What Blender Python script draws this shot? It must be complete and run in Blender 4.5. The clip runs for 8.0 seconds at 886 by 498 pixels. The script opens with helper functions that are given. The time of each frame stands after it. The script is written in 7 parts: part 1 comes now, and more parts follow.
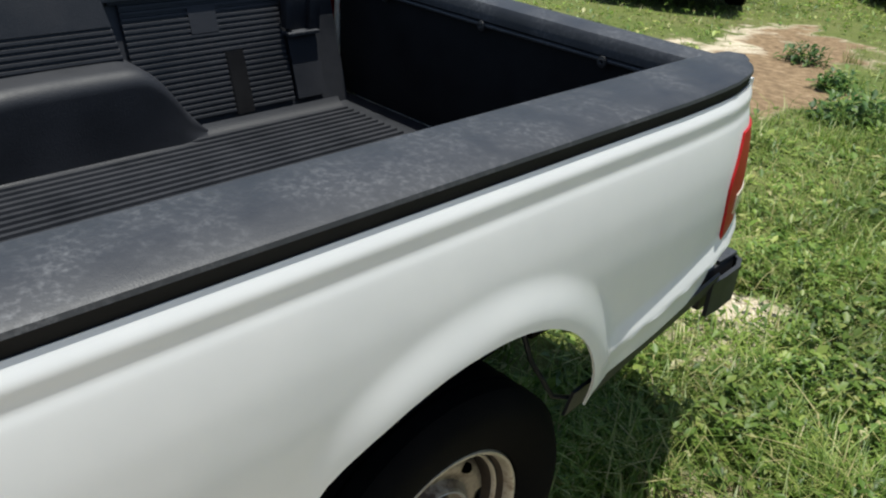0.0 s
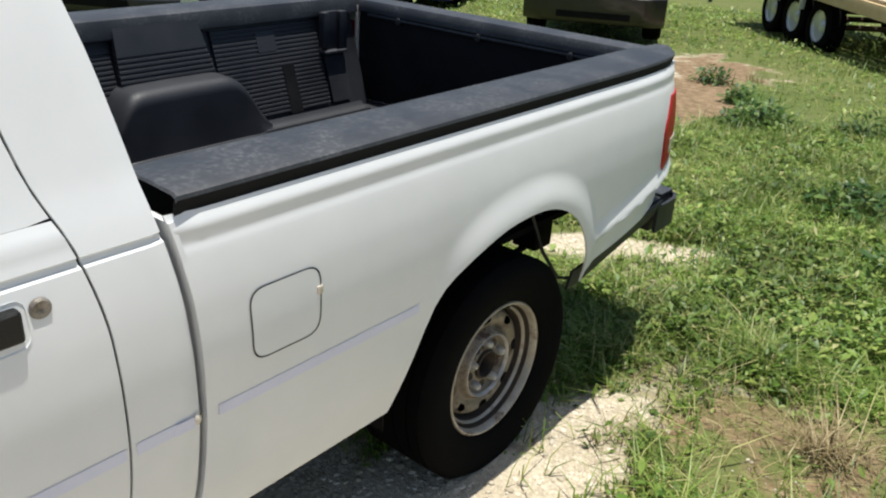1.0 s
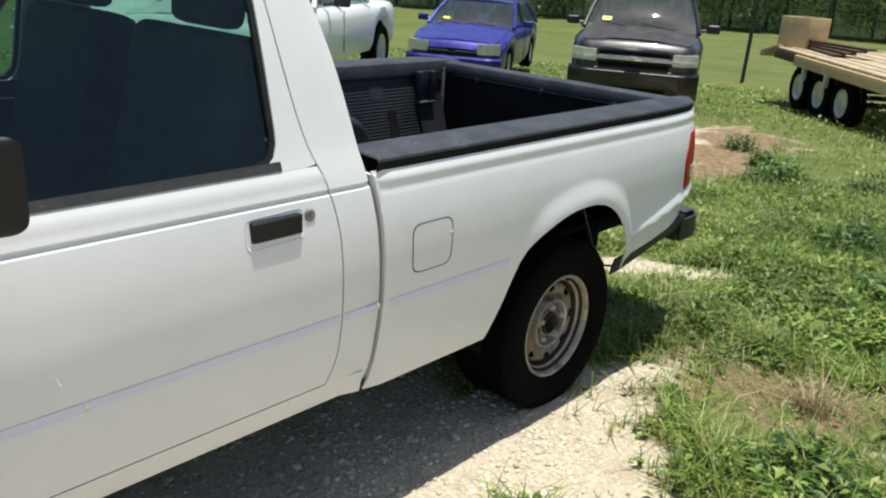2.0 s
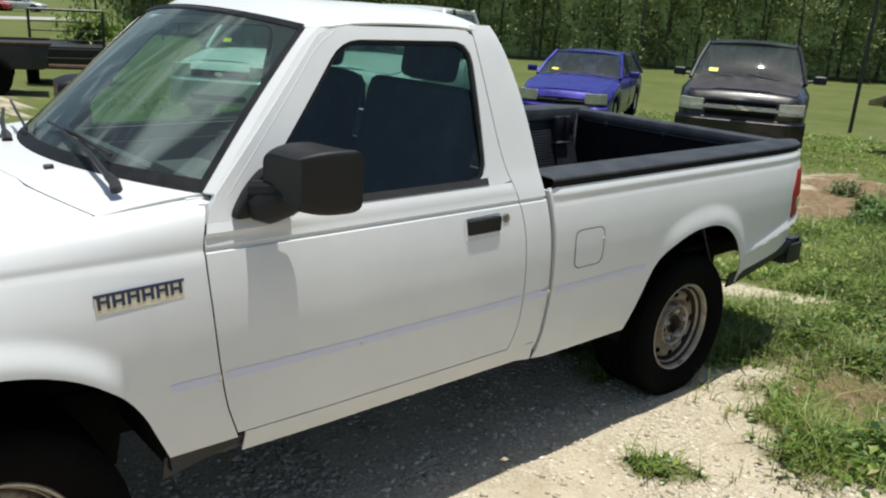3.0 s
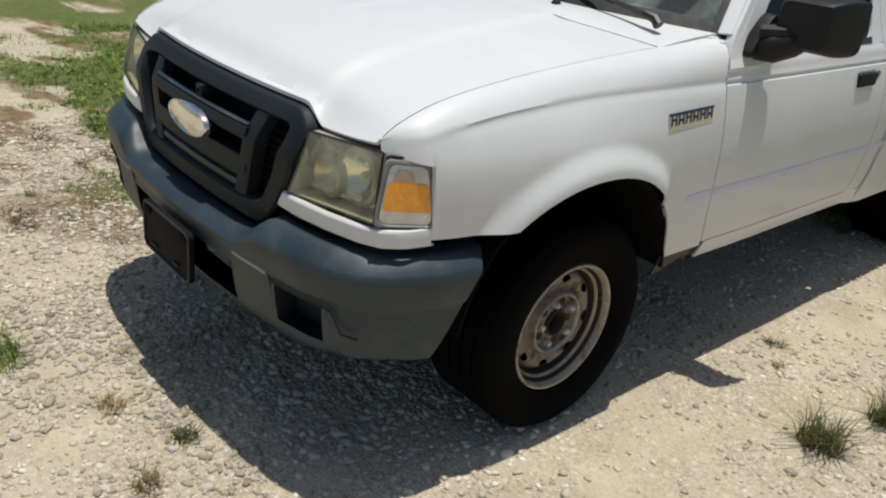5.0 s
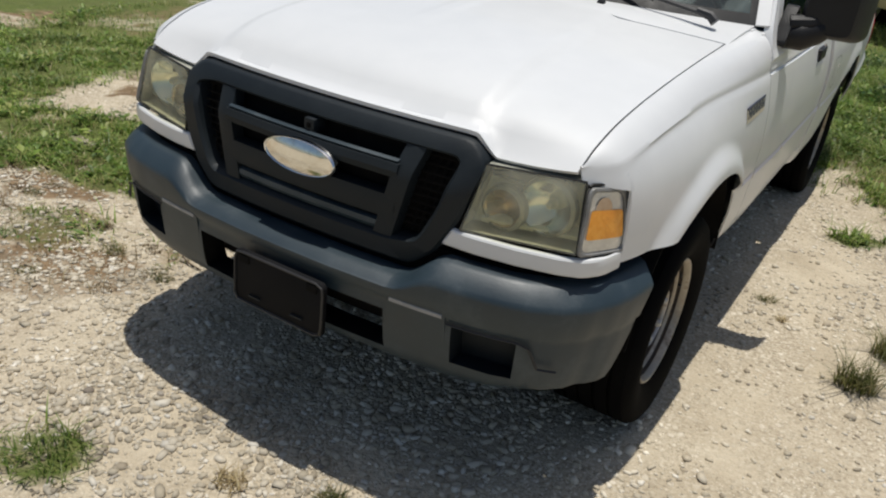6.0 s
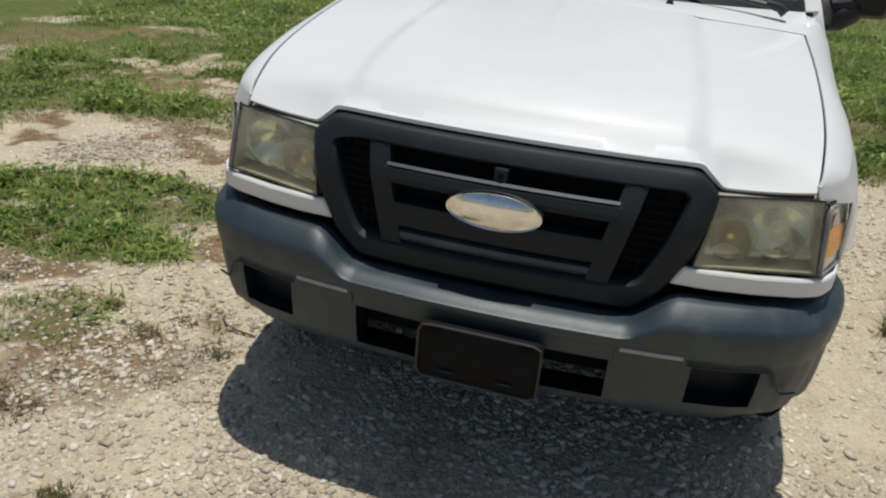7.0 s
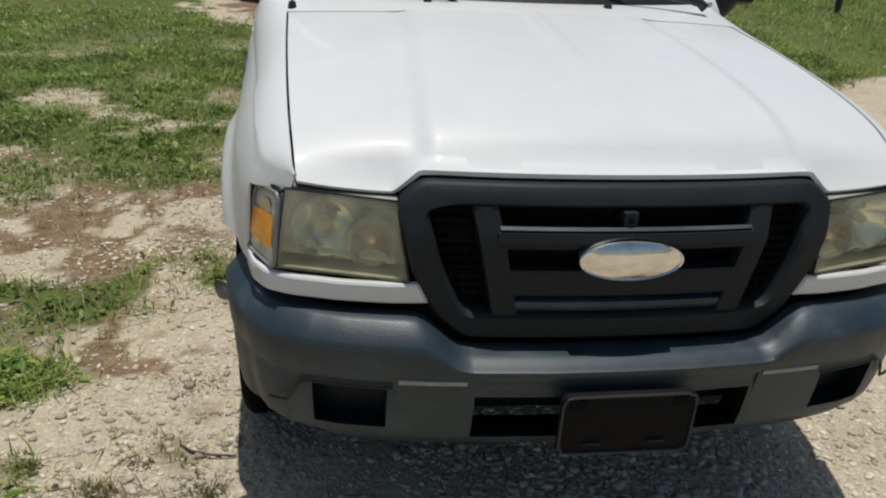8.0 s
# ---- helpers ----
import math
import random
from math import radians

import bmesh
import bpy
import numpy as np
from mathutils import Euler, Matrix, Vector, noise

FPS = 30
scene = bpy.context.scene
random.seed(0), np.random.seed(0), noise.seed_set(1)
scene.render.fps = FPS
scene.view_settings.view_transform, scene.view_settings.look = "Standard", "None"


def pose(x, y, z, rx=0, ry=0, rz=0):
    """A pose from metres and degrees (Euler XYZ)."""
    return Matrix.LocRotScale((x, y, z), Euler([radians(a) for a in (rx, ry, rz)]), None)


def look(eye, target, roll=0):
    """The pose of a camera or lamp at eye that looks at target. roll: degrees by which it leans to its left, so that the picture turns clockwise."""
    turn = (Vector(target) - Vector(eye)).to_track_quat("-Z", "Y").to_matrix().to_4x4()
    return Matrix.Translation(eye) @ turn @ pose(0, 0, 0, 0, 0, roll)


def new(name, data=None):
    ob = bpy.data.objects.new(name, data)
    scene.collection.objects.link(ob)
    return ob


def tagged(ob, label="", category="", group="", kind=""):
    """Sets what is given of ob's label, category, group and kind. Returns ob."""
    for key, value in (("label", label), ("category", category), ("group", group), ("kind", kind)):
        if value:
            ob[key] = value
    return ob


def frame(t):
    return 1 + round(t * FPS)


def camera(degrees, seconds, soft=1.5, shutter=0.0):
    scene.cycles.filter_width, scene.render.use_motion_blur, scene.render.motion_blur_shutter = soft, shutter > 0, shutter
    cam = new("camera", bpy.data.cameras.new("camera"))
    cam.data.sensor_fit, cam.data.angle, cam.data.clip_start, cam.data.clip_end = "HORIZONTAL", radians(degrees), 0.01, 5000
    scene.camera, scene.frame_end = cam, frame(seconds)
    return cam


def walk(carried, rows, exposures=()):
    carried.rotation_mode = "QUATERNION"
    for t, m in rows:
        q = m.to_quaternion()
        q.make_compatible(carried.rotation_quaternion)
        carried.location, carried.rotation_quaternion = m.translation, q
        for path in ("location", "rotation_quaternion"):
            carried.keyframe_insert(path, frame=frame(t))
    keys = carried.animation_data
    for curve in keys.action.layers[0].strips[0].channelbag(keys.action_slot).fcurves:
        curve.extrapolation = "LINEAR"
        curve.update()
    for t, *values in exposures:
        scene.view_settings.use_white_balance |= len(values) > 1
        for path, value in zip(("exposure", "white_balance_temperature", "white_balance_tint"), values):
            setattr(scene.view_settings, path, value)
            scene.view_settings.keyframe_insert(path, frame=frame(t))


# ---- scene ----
cam = camera(56.8, 8.0, soft=2.1)
PATH = [
    (0, (1.574, 1.998, 1.568), (0.362, 3.275, 0.62), 4.5),
    (0.5, (1.787, 1.635, 1.583), (0.621, 2.998, 0.698), 3.8),
    (1, (1.952, 1.177, 1.599), (0.812, 2.595, 0.767), 3.3),
    (1.2, (2.003, 1.015, 1.611), (0.864, 2.428, 0.771), 3.8),
    (2.3, (2.531, 0.138, 1.624), (1.226, 1.524, 1.008), 2.8),
    (2.5, (2.573, -0.017, 1.665), (1.242, 1.322, 1.006), 1.6),
    (3, (2.756, -0.337, 1.677), (1.317, 0.93, 1.109), 3.1),
    (3.5, (2.832, -0.671, 1.622), (1.364, 0.532, 0.993), 7.1),
    (4, (2.772, -1.1, 1.587), (1.283, -0.005, 0.822), 6.6),
    (4.5, (2.462, -1.432, 1.555), (1.059, -0.286, 0.708), 8.6),
    (4.7, (2.312, -1.56, 1.542), (0.93, -0.393, 0.688), 8.4),
    (5.8, (1.471, -2.264, 1.569), (0.524, -0.721, 0.719), 5.7),
    (6, (1.273, -2.32, 1.557), (0.406, -0.74, 0.691), 7.4),
    (6.5, (0.813, -2.514, 1.566), (0.205, -0.84, 0.656), 7.2),
    (7, (0.307, -2.51, 1.567), (-0.123, -0.764, 0.691), 5.0),
    (7.5, (-0.186, -2.437, 1.547), (-0.238, -0.629, 0.692), 5.2),
    (8, (-0.659, -2.257, 1.538), (-0.336, -0.468, 0.704), 3.6),
]
EXPOSURES = [(0, 0.55, 6400, 5), (0.5, 0.47, 6400, 5), (1, 0.61, 6450, 6.5), (2.5, 0.5, 6400, 5), (3, 0.27, 6400, 5), (3.5, 0.08, 6400, 5.5), (4.5, -0.09, 6450, 6.5), (6, -0.11, 6500, 8.5), (8, -0.3, 6450, 7.5)]
walk(cam, [(t, look(eye, target, roll)) for t, eye, target, roll in PATH], EXPOSURES)

# ---- world and sun ----
SUN = Vector((-0.008, 0.075, 1.0)).normalized()
world = bpy.data.worlds.new("sky")
scene.world = world
world.use_nodes = True
wn, wl = world.node_tree.nodes, world.node_tree.links
sky = wn.new("ShaderNodeTexSky")
sky.sky_type = "NISHITA"
sky.sun_disc = False
sky.sun_elevation = math.asin(SUN.z)
sky.sun_rotation = math.atan2(SUN.x, SUN.y)
sky.air_density, sky.dust_density = 1.0, 1.5
wn["Background"].inputs["Strength"].default_value = 0.082
wl.new(sky.outputs[0], wn["Background"].inputs["Color"])
sun_data = bpy.data.lights.new("sun", "SUN")
sun_data.energy, sun_data.angle, sun_data.color = 4.15, radians(0.53), (1.0, 0.96, 0.9)
sun = new("sun", sun_data)
sun.matrix_world = look(tuple(SUN * 30), (0, 0, 0))

# ---- materials ----
def node(nt, kind, **inputs):
    n = nt.nodes.new(kind)
    for k, v in inputs.items():
        n.inputs[k.replace("_", " ")].default_value = v
    return n


def ramp(nt, fac, stops):
    r = nt.nodes.new("ShaderNodeValToRGB")
    e = r.color_ramp.elements
    while len(e) < len(stops):
        e.new(0.5)
    for i, (p, c) in enumerate(stops):
        e[i].position = p
        e[i].color = (*c, 1) if len(c) == 3 else c
    nt.links.new(fac, r.inputs[0])
    return r.outputs[0]


def surface(name, c1, c2, rough=0.6, metal=0.0, scale=8.0, fine=120.0, bump=0.15, coat=0.0, rvar=0.1, spots=None, dist=0.002, spec=0.5):
    """Two-scale noise between colours c1 and c2, with fine bump and uneven gloss."""
    m = bpy.data.materials.new(name)
    m.use_nodes = True
    nt = m.node_tree
    b = nt.nodes["Principled BSDF"]
    tc = nt.nodes.new("ShaderNodeTexCoord")
    big = node(nt, "ShaderNodeTexNoise", Scale=scale, Detail=6.0, Roughness=0.6)
    small = node(nt, "ShaderNodeTexNoise", Scale=fine, Detail=3.0)
    for n in (big, small):
        nt.links.new(tc.outputs["Object"], n.inputs["Vector"])
    mixf = node(nt, "ShaderNodeMath")
    mixf.operation = "MULTIPLY_ADD"
    nt.links.new(small.outputs[0], mixf.inputs[0])
    mixf.inputs[1].default_value = 0.35
    nt.links.new(big.outputs[0], mixf.inputs[2])
    col = ramp(nt, mixf.outputs[0], [(0.45, c1), (0.85, c2)])
    if spots:
        colour, low, high, sscale, *patch_scale = spots
        sp = node(nt, "ShaderNodeTexNoise", Scale=sscale, Detail=8.0, Roughness=0.7)
        nt.links.new(tc.outputs["Object"], sp.inputs["Vector"])
        f = ramp(nt, sp.outputs[0], [(low, (0, 0, 0)), (high, (1, 1, 1))])
        if patch_scale:
            # spots gathered in loose patches
            pn = node(nt, "ShaderNodeTexNoise", Scale=patch_scale[0], Detail=3.0)
            nt.links.new(tc.outputs["Object"], pn.inputs["Vector"])
            gather = node(nt, "ShaderNodeMath")
            gather.operation = "MULTIPLY"
            nt.links.new(f, gather.inputs[0])
            nt.links.new(ramp(nt, pn.outputs[0], [(0.42, (0.06, 0.06, 0.06)), (0.66, (1, 1, 1))]), gather.inputs[1])
            f = gather.outputs[0]
        mx = nt.nodes.new("ShaderNodeMix")
        mx.data_type = "RGBA"
        nt.links.new(f, mx.inputs["Factor"])
        nt.links.new(col, mx.inputs["A"])
        mx.inputs["B"].default_value = (*colour, 1)
        col = mx.outputs["Result"]
    nt.links.new(col, b.inputs["Base Color"])
    b.inputs["Metallic"].default_value = metal
    b.inputs["Specular IOR Level"].default_value = spec
    if coat:
        b.inputs["Coat Weight"].default_value = coat
        b.inputs["Coat Roughness"].default_value = 0.06
    mr = node(nt, "ShaderNodeMapRange")
    nt.links.new(mixf.outputs[0], mr.inputs["Value"])
    mr.inputs["From Min"].default_value, mr.inputs["From Max"].default_value = 0.4, 0.9
    mr.inputs["To Min"].default_value, mr.inputs["To Max"].default_value = max(0.02, rough - rvar), min(1.0, rough + rvar)
    nt.links.new(mr.outputs[0], b.inputs["Roughness"])
    if bump:
        bp = node(nt, "ShaderNodeBump", Strength=bump, Distance=dist)
        nt.links.new(small.outputs[0], bp.inputs["Height"])
        nt.links.new(bp.outputs[0], b.inputs["Normal"])
    return m


def glass(name, tint, rough=0.02, sky_glare=0.0, mirror=0.045):
    """Thin pane: tinted see-through with a mirror sheen that grows at grazing angles."""
    m = bpy.data.materials.new(name)
    m.use_nodes = True
    nt = m.node_tree
    nt.nodes.remove(nt.nodes["Principled BSDF"])
    out = nt.nodes["Material Output"]
    tr = node(nt, "ShaderNodeBsdfTransparent", Color=(*tint, 1))
    gl = node(nt, "ShaderNodeBsdfGlossy", Roughness=rough)
    lw = nt.nodes.new("ShaderNodeLayerWeight")
    lw.inputs["Blend"].default_value = 0.5
    sheen = ramp(nt, lw.outputs["Facing"], [(0.0, (mirror, mirror, mirror)), (0.6, (mirror * 1.6, mirror * 1.6, mirror * 1.6)), (0.82, (0.2 + mirror, 0.2 + mirror, 0.2 + mirror)), (1.0, (1, 1, 1))])
    mx = nt.nodes.new("ShaderNodeMixShader")
    nt.links.new(sheen, mx.inputs[0])
    base = tr.outputs[0]
    if sky_glare:
        # pale streaks: sky reflection painted as diffuse colour, along with some dust
        df = node(nt, "ShaderNodeBsdfDiffuse", Color=(0.52, 0.62, 0.57, 1))
        tc = nt.nodes.new("ShaderNodeTexCoord")
        nz = node(nt, "ShaderNodeTexNoise", Scale=3.0, Detail=5.0, Distortion=1.5)
        mp = nt.nodes.new("ShaderNodeMapping")
        mp.inputs["Rotation"].default_value = (0, 0, radians(-35))
        mp.inputs["Scale"].default_value = (1.6, 0.35, 0.5)
        nt.links.new(tc.outputs["Object"], mp.inputs["Vector"])
        nt.links.new(mp.outputs[0], nz.inputs["Vector"])
        f = ramp(nt, nz.outputs[0], [(0.46, (0.04, 0.04, 0.04)), (0.78, (sky_glare, sky_glare, sky_glare))])
        hz = nt.nodes.new("ShaderNodeMixShader")
        nt.links.new(f, hz.inputs[0])
        nt.links.new(base, hz.inputs[1])
        nt.links.new(df.outputs[0], hz.inputs[2])
        base = hz.outputs[0]
    nt.links.new(base, mx.inputs[1])
    nt.links.new(gl.outputs[0], mx.inputs[2])
    nt.links.new(mx.outputs[0], out.inputs[0])
    return m


M = {}
M["white"] = surface("white_paint", (0.635, 0.643, 0.645), (0.695, 0.699, 0.697), 0.44, 0, 1.2, 12, 0.0, coat=0.3, rvar=0.003, spec=0.3)
M["stripe"] = surface("faded_blue_tape", (0.57, 0.585, 0.72), (0.63, 0.64, 0.76), 0.45, 0, 5, 80, 0.0)
M["liner"] = surface("bedliner_plastic", (0.006, 0.0072, 0.0105), (0.014, 0.0155, 0.021), 0.58, 0, 6, 220, 0.35, rvar=0.12)
M["cap"] = surface("rail_cap_plastic", (0.019, 0.0205, 0.025), (0.034, 0.036, 0.042), 0.5, 0, 7, 420, 0.2, rvar=0.1, spec=0.45,
                   spots=((0.15, 0.152, 0.16), 0.48, 0.84, 85.0, 7.0))
M["black"] = surface("black_plastic", (0.012, 0.012, 0.013), (0.025, 0.025, 0.027), 0.5, 0, 10, 200, 0.2)
M["mirror_plastic"] = surface("grained_black_plastic", (0.006, 0.006, 0.0065), (0.011, 0.011, 0.0115), 0.5, 0, 10, 400, 0.4, rvar=0.06, spec=0.3)
M["bumper"] = surface("grey_bumper_plastic", (0.015, 0.027, 0.036), (0.025, 0.041, 0.052), 0.46, 0, 5, 260, 0.2, rvar=0.08, spec=0.5,
                      spots=((0.065, 0.08, 0.09), 0.52, 0.8, 5.0))
M["worn"] = surface("scuffed_grey_plastic", (0.2, 0.21, 0.22), (0.36, 0.36, 0.36), 0.6, 0, 20, 200, 0.2)
M["bracket"] = surface("matt_black_plastic", (0.006, 0.006, 0.007), (0.012, 0.012, 0.013), 0.7, 0, 10, 200, 0.2, spec=0.1)
M["grille"] = surface("dark_grille_plastic", (0.008, 0.0115, 0.0145), (0.014, 0.019, 0.023), 0.55, 0, 6, 260, 0.2, spec=0.25)
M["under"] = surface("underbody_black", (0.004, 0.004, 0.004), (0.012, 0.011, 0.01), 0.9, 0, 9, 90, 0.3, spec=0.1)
M["tyre"] = surface("tyre_rubber", (0.003, 0.003, 0.0032), (0.006, 0.0058, 0.0056), 0.85, 0, 9, 150, 0.3, spec=0.04,
                    spots=((0.009, 0.008, 0.007), 0.6, 0.84, 12.0))
M["rim"] = surface("dull_steel_rim", (0.16, 0.128, 0.09), (0.31, 0.26, 0.195), 0.5, 0.15, 14, 160, 0.25,
                   spots=((0.06, 0.034, 0.018), 0.47, 0.62, 17.0))
M["rim_lip"] = surface("worn_rim_lip", (0.3, 0.26, 0.2), (0.5, 0.45, 0.37), 0.42, 0.3, 14, 160, 0.2,
                       spots=((0.12, 0.075, 0.04), 0.54, 0.7, 14.0))
# darker steel for the sunk rim parts, between the paler rings
M["rim_dark"] = surface("dark_brown_steel", (0.012, 0.009, 0.007), (0.06, 0.04, 0.026), 0.7, 0.1, 26, 200, 0.3)
M["hub_ring"] = surface("pale_bare_steel", (0.3, 0.28, 0.25), (0.52, 0.5, 0.47), 0.42, 0.4, 30, 200, 0.15,
                        spots=((0.16, 0.11, 0.07), 0.55, 0.72, 20.0))
M["lug"] = surface("corroded_plated_steel", (0.25, 0.23, 0.2), (0.6, 0.58, 0.53), 0.4, 0.5, 70, 300, 0.3)
M["nut"] = surface("rusty_steel", (0.05, 0.035, 0.026), (0.3, 0.27, 0.23), 0.55, 0.4, 60, 300, 0.3)
M["chrome"] = surface("chrome", (0.75, 0.75, 0.75), (0.85, 0.85, 0.85), 0.1, 1.0, 20, 200, 0.0, rvar=0.05)
# tan spots put the ground's reflection into the colour, beside the wear
M["emblem"] = surface("worn_emblem_face", (0.66, 0.65, 0.6), (0.85, 0.84, 0.8), 0.14, 1.0, 12, 90, 0.05,
                      spots=((0.62, 0.5, 0.36), 0.5, 0.75, 22.0))
M["trim"] = surface("black_rubber_trim", (0.006, 0.006, 0.0065), (0.014, 0.014, 0.0145), 0.55, 0, 30, 200, 0.2, spec=0.3)
M["wornseal"] = surface("worn_window_seal", (0.015, 0.015, 0.016), (0.04, 0.04, 0.04), 0.6, 0, 30, 200, 0.2,
                        spots=((0.7, 0.7, 0.7), 0.66, 0.7, 30.0))
M["glass_side"] = glass("green_tinted_side_glass", (0.42, 0.6, 0.53))
M["glass_front"] = glass("green_windscreen_glass", (0.6, 0.8, 0.71), sky_glare=0.42, mirror=0.06)
M["seat"] = surface("dark_grey_seat_cloth", (0.03, 0.034, 0.038), (0.06, 0.065, 0.07), 0.9, 0, 12, 300, 0.4)
M["dash"] = surface("grey_dash_plastic", (0.035, 0.037, 0.04), (0.06, 0.06, 0.063), 0.6, 0, 12, 300, 0.2)
M["amber"] = surface("amber_reflector", (0.75, 0.27, 0.02), (0.9, 0.4, 0.05), 0.25, 0, 20, 90, 0.3, dist=0.004)
M["red"] = surface("red_lens", (0.24, 0.004, 0.005), (0.36, 0.008, 0.01), 0.4, 0, 16, 160, 0.15, spec=0.25)
M["reflector"] = surface("lamp_reflector", (0.74, 0.71, 0.52), (0.9, 0.87, 0.69), 0.35, 0.05, 20, 60, 0.2, dist=0.004)
M["bowl"] = surface("silvered_bowl", (0.6, 0.62, 0.54), (0.82, 0.83, 0.74), 0.14, 0.95, 25, 90, 0.1, dist=0.004)
M["bowl_warm"] = surface("browned_bowl", (0.34, 0.25, 0.15), (0.62, 0.52, 0.36), 0.18, 0.9, 25, 90, 0.1, dist=0.004)
M["lamp_grey"] = surface("grey_lamp_housing", (0.3, 0.3, 0.24), (0.45, 0.45, 0.37), 0.4, 0.2, 20, 90, 0.1)
M["lamp_dusky"] = surface("dusky_amber_lens", (0.34, 0.22, 0.13), (0.5, 0.38, 0.26), 0.2, 0.1, 20, 90, 0.2, coat=0.5)
M["lamp_dark"] = surface("tarnished_lamp_shroud", (0.16, 0.16, 0.135), (0.3, 0.3, 0.25), 0.4, 0.3, 20, 90, 0.1)
M["lamp_rim"] = surface("dull_lamp_rim", (0.13, 0.13, 0.125), (0.24, 0.238, 0.23), 0.38, 0, 20, 160, 0.1)
M["lampwhite"] = surface("white_lens", (0.5, 0.44, 0.36), (0.66, 0.6, 0.5), 0.2, 0, 16, 160, 0.1, coat=0.5)
M["badge_plate"] = surface("yellowed_badge_backing", (0.48, 0.43, 0.3), (0.62, 0.57, 0.43), 0.6, 0, 60, 300, 0.1)
M["badge_dark"] = surface("dark_blue_badge", (0.012, 0.016, 0.045), (0.03, 0.035, 0.075), 0.4, 0, 60, 300, 0.1)


def hazy_lens():
    """Headlamp plastic gone yellow: part see-through, part milky."""
    m = bpy.data.materials.new("yellowed_headlamp_lens")
    m.use_nodes = True
    nt = m.node_tree
    b = nt.nodes["Principled BSDF"]
    b.inputs["Base Color"].default_value = (0.86, 0.84, 0.68, 1)
    b.inputs["Roughness"].default_value = 0.22
    tr = node(nt, "ShaderNodeBsdfTransparent", Color=(0.99, 0.985, 0.91, 1))
    tc = nt.nodes.new("ShaderNodeTexCoord")
    nz = node(nt, "ShaderNodeTexNoise", Scale=14.0, Detail=5.0)
    nt.links.new(tc.outputs["Object"], nz.inputs["Vector"])
    f = ramp(nt, nz.outputs[0], [(0.3, (0.05, 0.05, 0.05)), (0.75, (0.19, 0.19, 0.19))])
    mx = nt.nodes.new("ShaderNodeMixShader")
    nt.links.new(f, mx.inputs[0])
    nt.links.new(tr.outputs[0], mx.inputs[1])
    nt.links.new(b.outputs[0], mx.inputs[2])
    nt.links.new(mx.outputs[0], nt.nodes["Material Output"].inputs[0])
    return m


M["lens"] = hazy_lens()
M["lamp_far"] = surface("milky_headlamp", (0.62, 0.6, 0.46), (0.78, 0.75, 0.6), 0.25, 0, 10, 60, 0.0, coat=0.5)
M["lampglass"] = surface("grey_lamp_lens", (0.5, 0.48, 0.43), (0.74, 0.72, 0.66), 0.2, 0.3, 20, 90, 0.2, coat=0.5)

# ---- mesh helpers ----
def part(name, vf, material, parent, label="", sharp=35, smooth=True):
    """One mesh object from (verts, faces) under a thing or a part."""
    verts, faces = vf
    me = bpy.data.meshes.new(name)
    me.from_pydata([tuple(map(float, v)) for v in verts], [], faces)
    me.update()
    if smooth:
        me.shade_smooth()
        me.set_sharp_from_angle(angle=radians(sharp))
    me.materials.append(material)
    ob = new(name, me)
    if parent is not None:
        ob.parent = parent
    if label:
        tagged(ob, label)
    return ob


def curve(xs, ys):
    """Smooth monotone-ish curve through points (cubic Hermite)."""
    xs, ys = np.array(xs, float), np.array(ys, float)
    d = np.diff(ys) / np.diff(xs)
    m = np.concatenate([[d[0]], np.where(d[:-1] * d[1:] > 0, 2 * d[:-1] * d[1:] / (d[:-1] + d[1:] + 1e-12), 0), [d[-1]]])

    def f(x):
        x = np.clip(np.asarray(x, float), xs[0], xs[-1])
        i = np.clip(np.searchsorted(xs, x) - 1, 0, len(xs) - 2)
        h = xs[i + 1] - xs[i]
        t = (x - xs[i]) / h
        return ((2 * t**3 - 3 * t**2 + 1) * ys[i] + (t**3 - 2 * t**2 + t) * h * m[i]
                + (-2 * t**3 + 3 * t**2) * ys[i + 1] + (t**3 - t**2) * h * m[i + 1])
    return f


def grid(P, closed=False):
    P = np.asarray(P, float)
    n, m = P.shape[:2]
    faces = []
    for i in range(n - 1):
        for j in range(m if closed else m - 1):
            k = (j + 1) % m
            faces.append((i * m + j, i * m + k, (i + 1) * m + k, (i + 1) * m + j))
    return P.reshape(-1, 3), faces


def normals(P):
    du = np.gradient(P, axis=0)
    dv = np.gradient(P, axis=1)
    n = np.cross(du, dv)
    return n / (np.linalg.norm(n, axis=2, keepdims=True) + 1e-12)


def shell(P, t, out):
    """A sheet of thickness t: outer grid P, inner copy away from the direction out."""
    P = np.asarray(P, float)
    N = normals(P)
    if (N.reshape(-1, 3) @ np.asarray(out, float)).sum() < 0:
        P = P[::-1]
        N = normals(P)
    n, m = P.shape[:2]
    Q = P - N * t
    verts = np.concatenate([P.reshape(-1, 3), Q.reshape(-1, 3)])
    k = n * m
    faces = []
    for i in range(n - 1):
        for j in range(m - 1):
            a, b, c, d = i * m + j, i * m + j + 1, (i + 1) * m + j + 1, (i + 1) * m + j
            faces.append((a, d, c, b))
            faces.append((k + a, k + b, k + c, k + d))
    ring = [j for j in range(m)] + [i * m + m - 1 for i in range(1, n)] + [(n - 1) * m + j for j in range(m - 2, -1, -1)] + [i * m for i in range(n - 2, 0, -1)]
    for a, b in zip(ring, ring[1:] + ring[:1]):
        faces.append((a, b, k + b, k + a))
    return verts, faces


def flip(vf):
    """Mirror across the centre line."""
    v, f = vf
    v = np.array(v, float)
    v[:, 0] *= -1
    return v, [tuple(reversed(q)) for q in f]


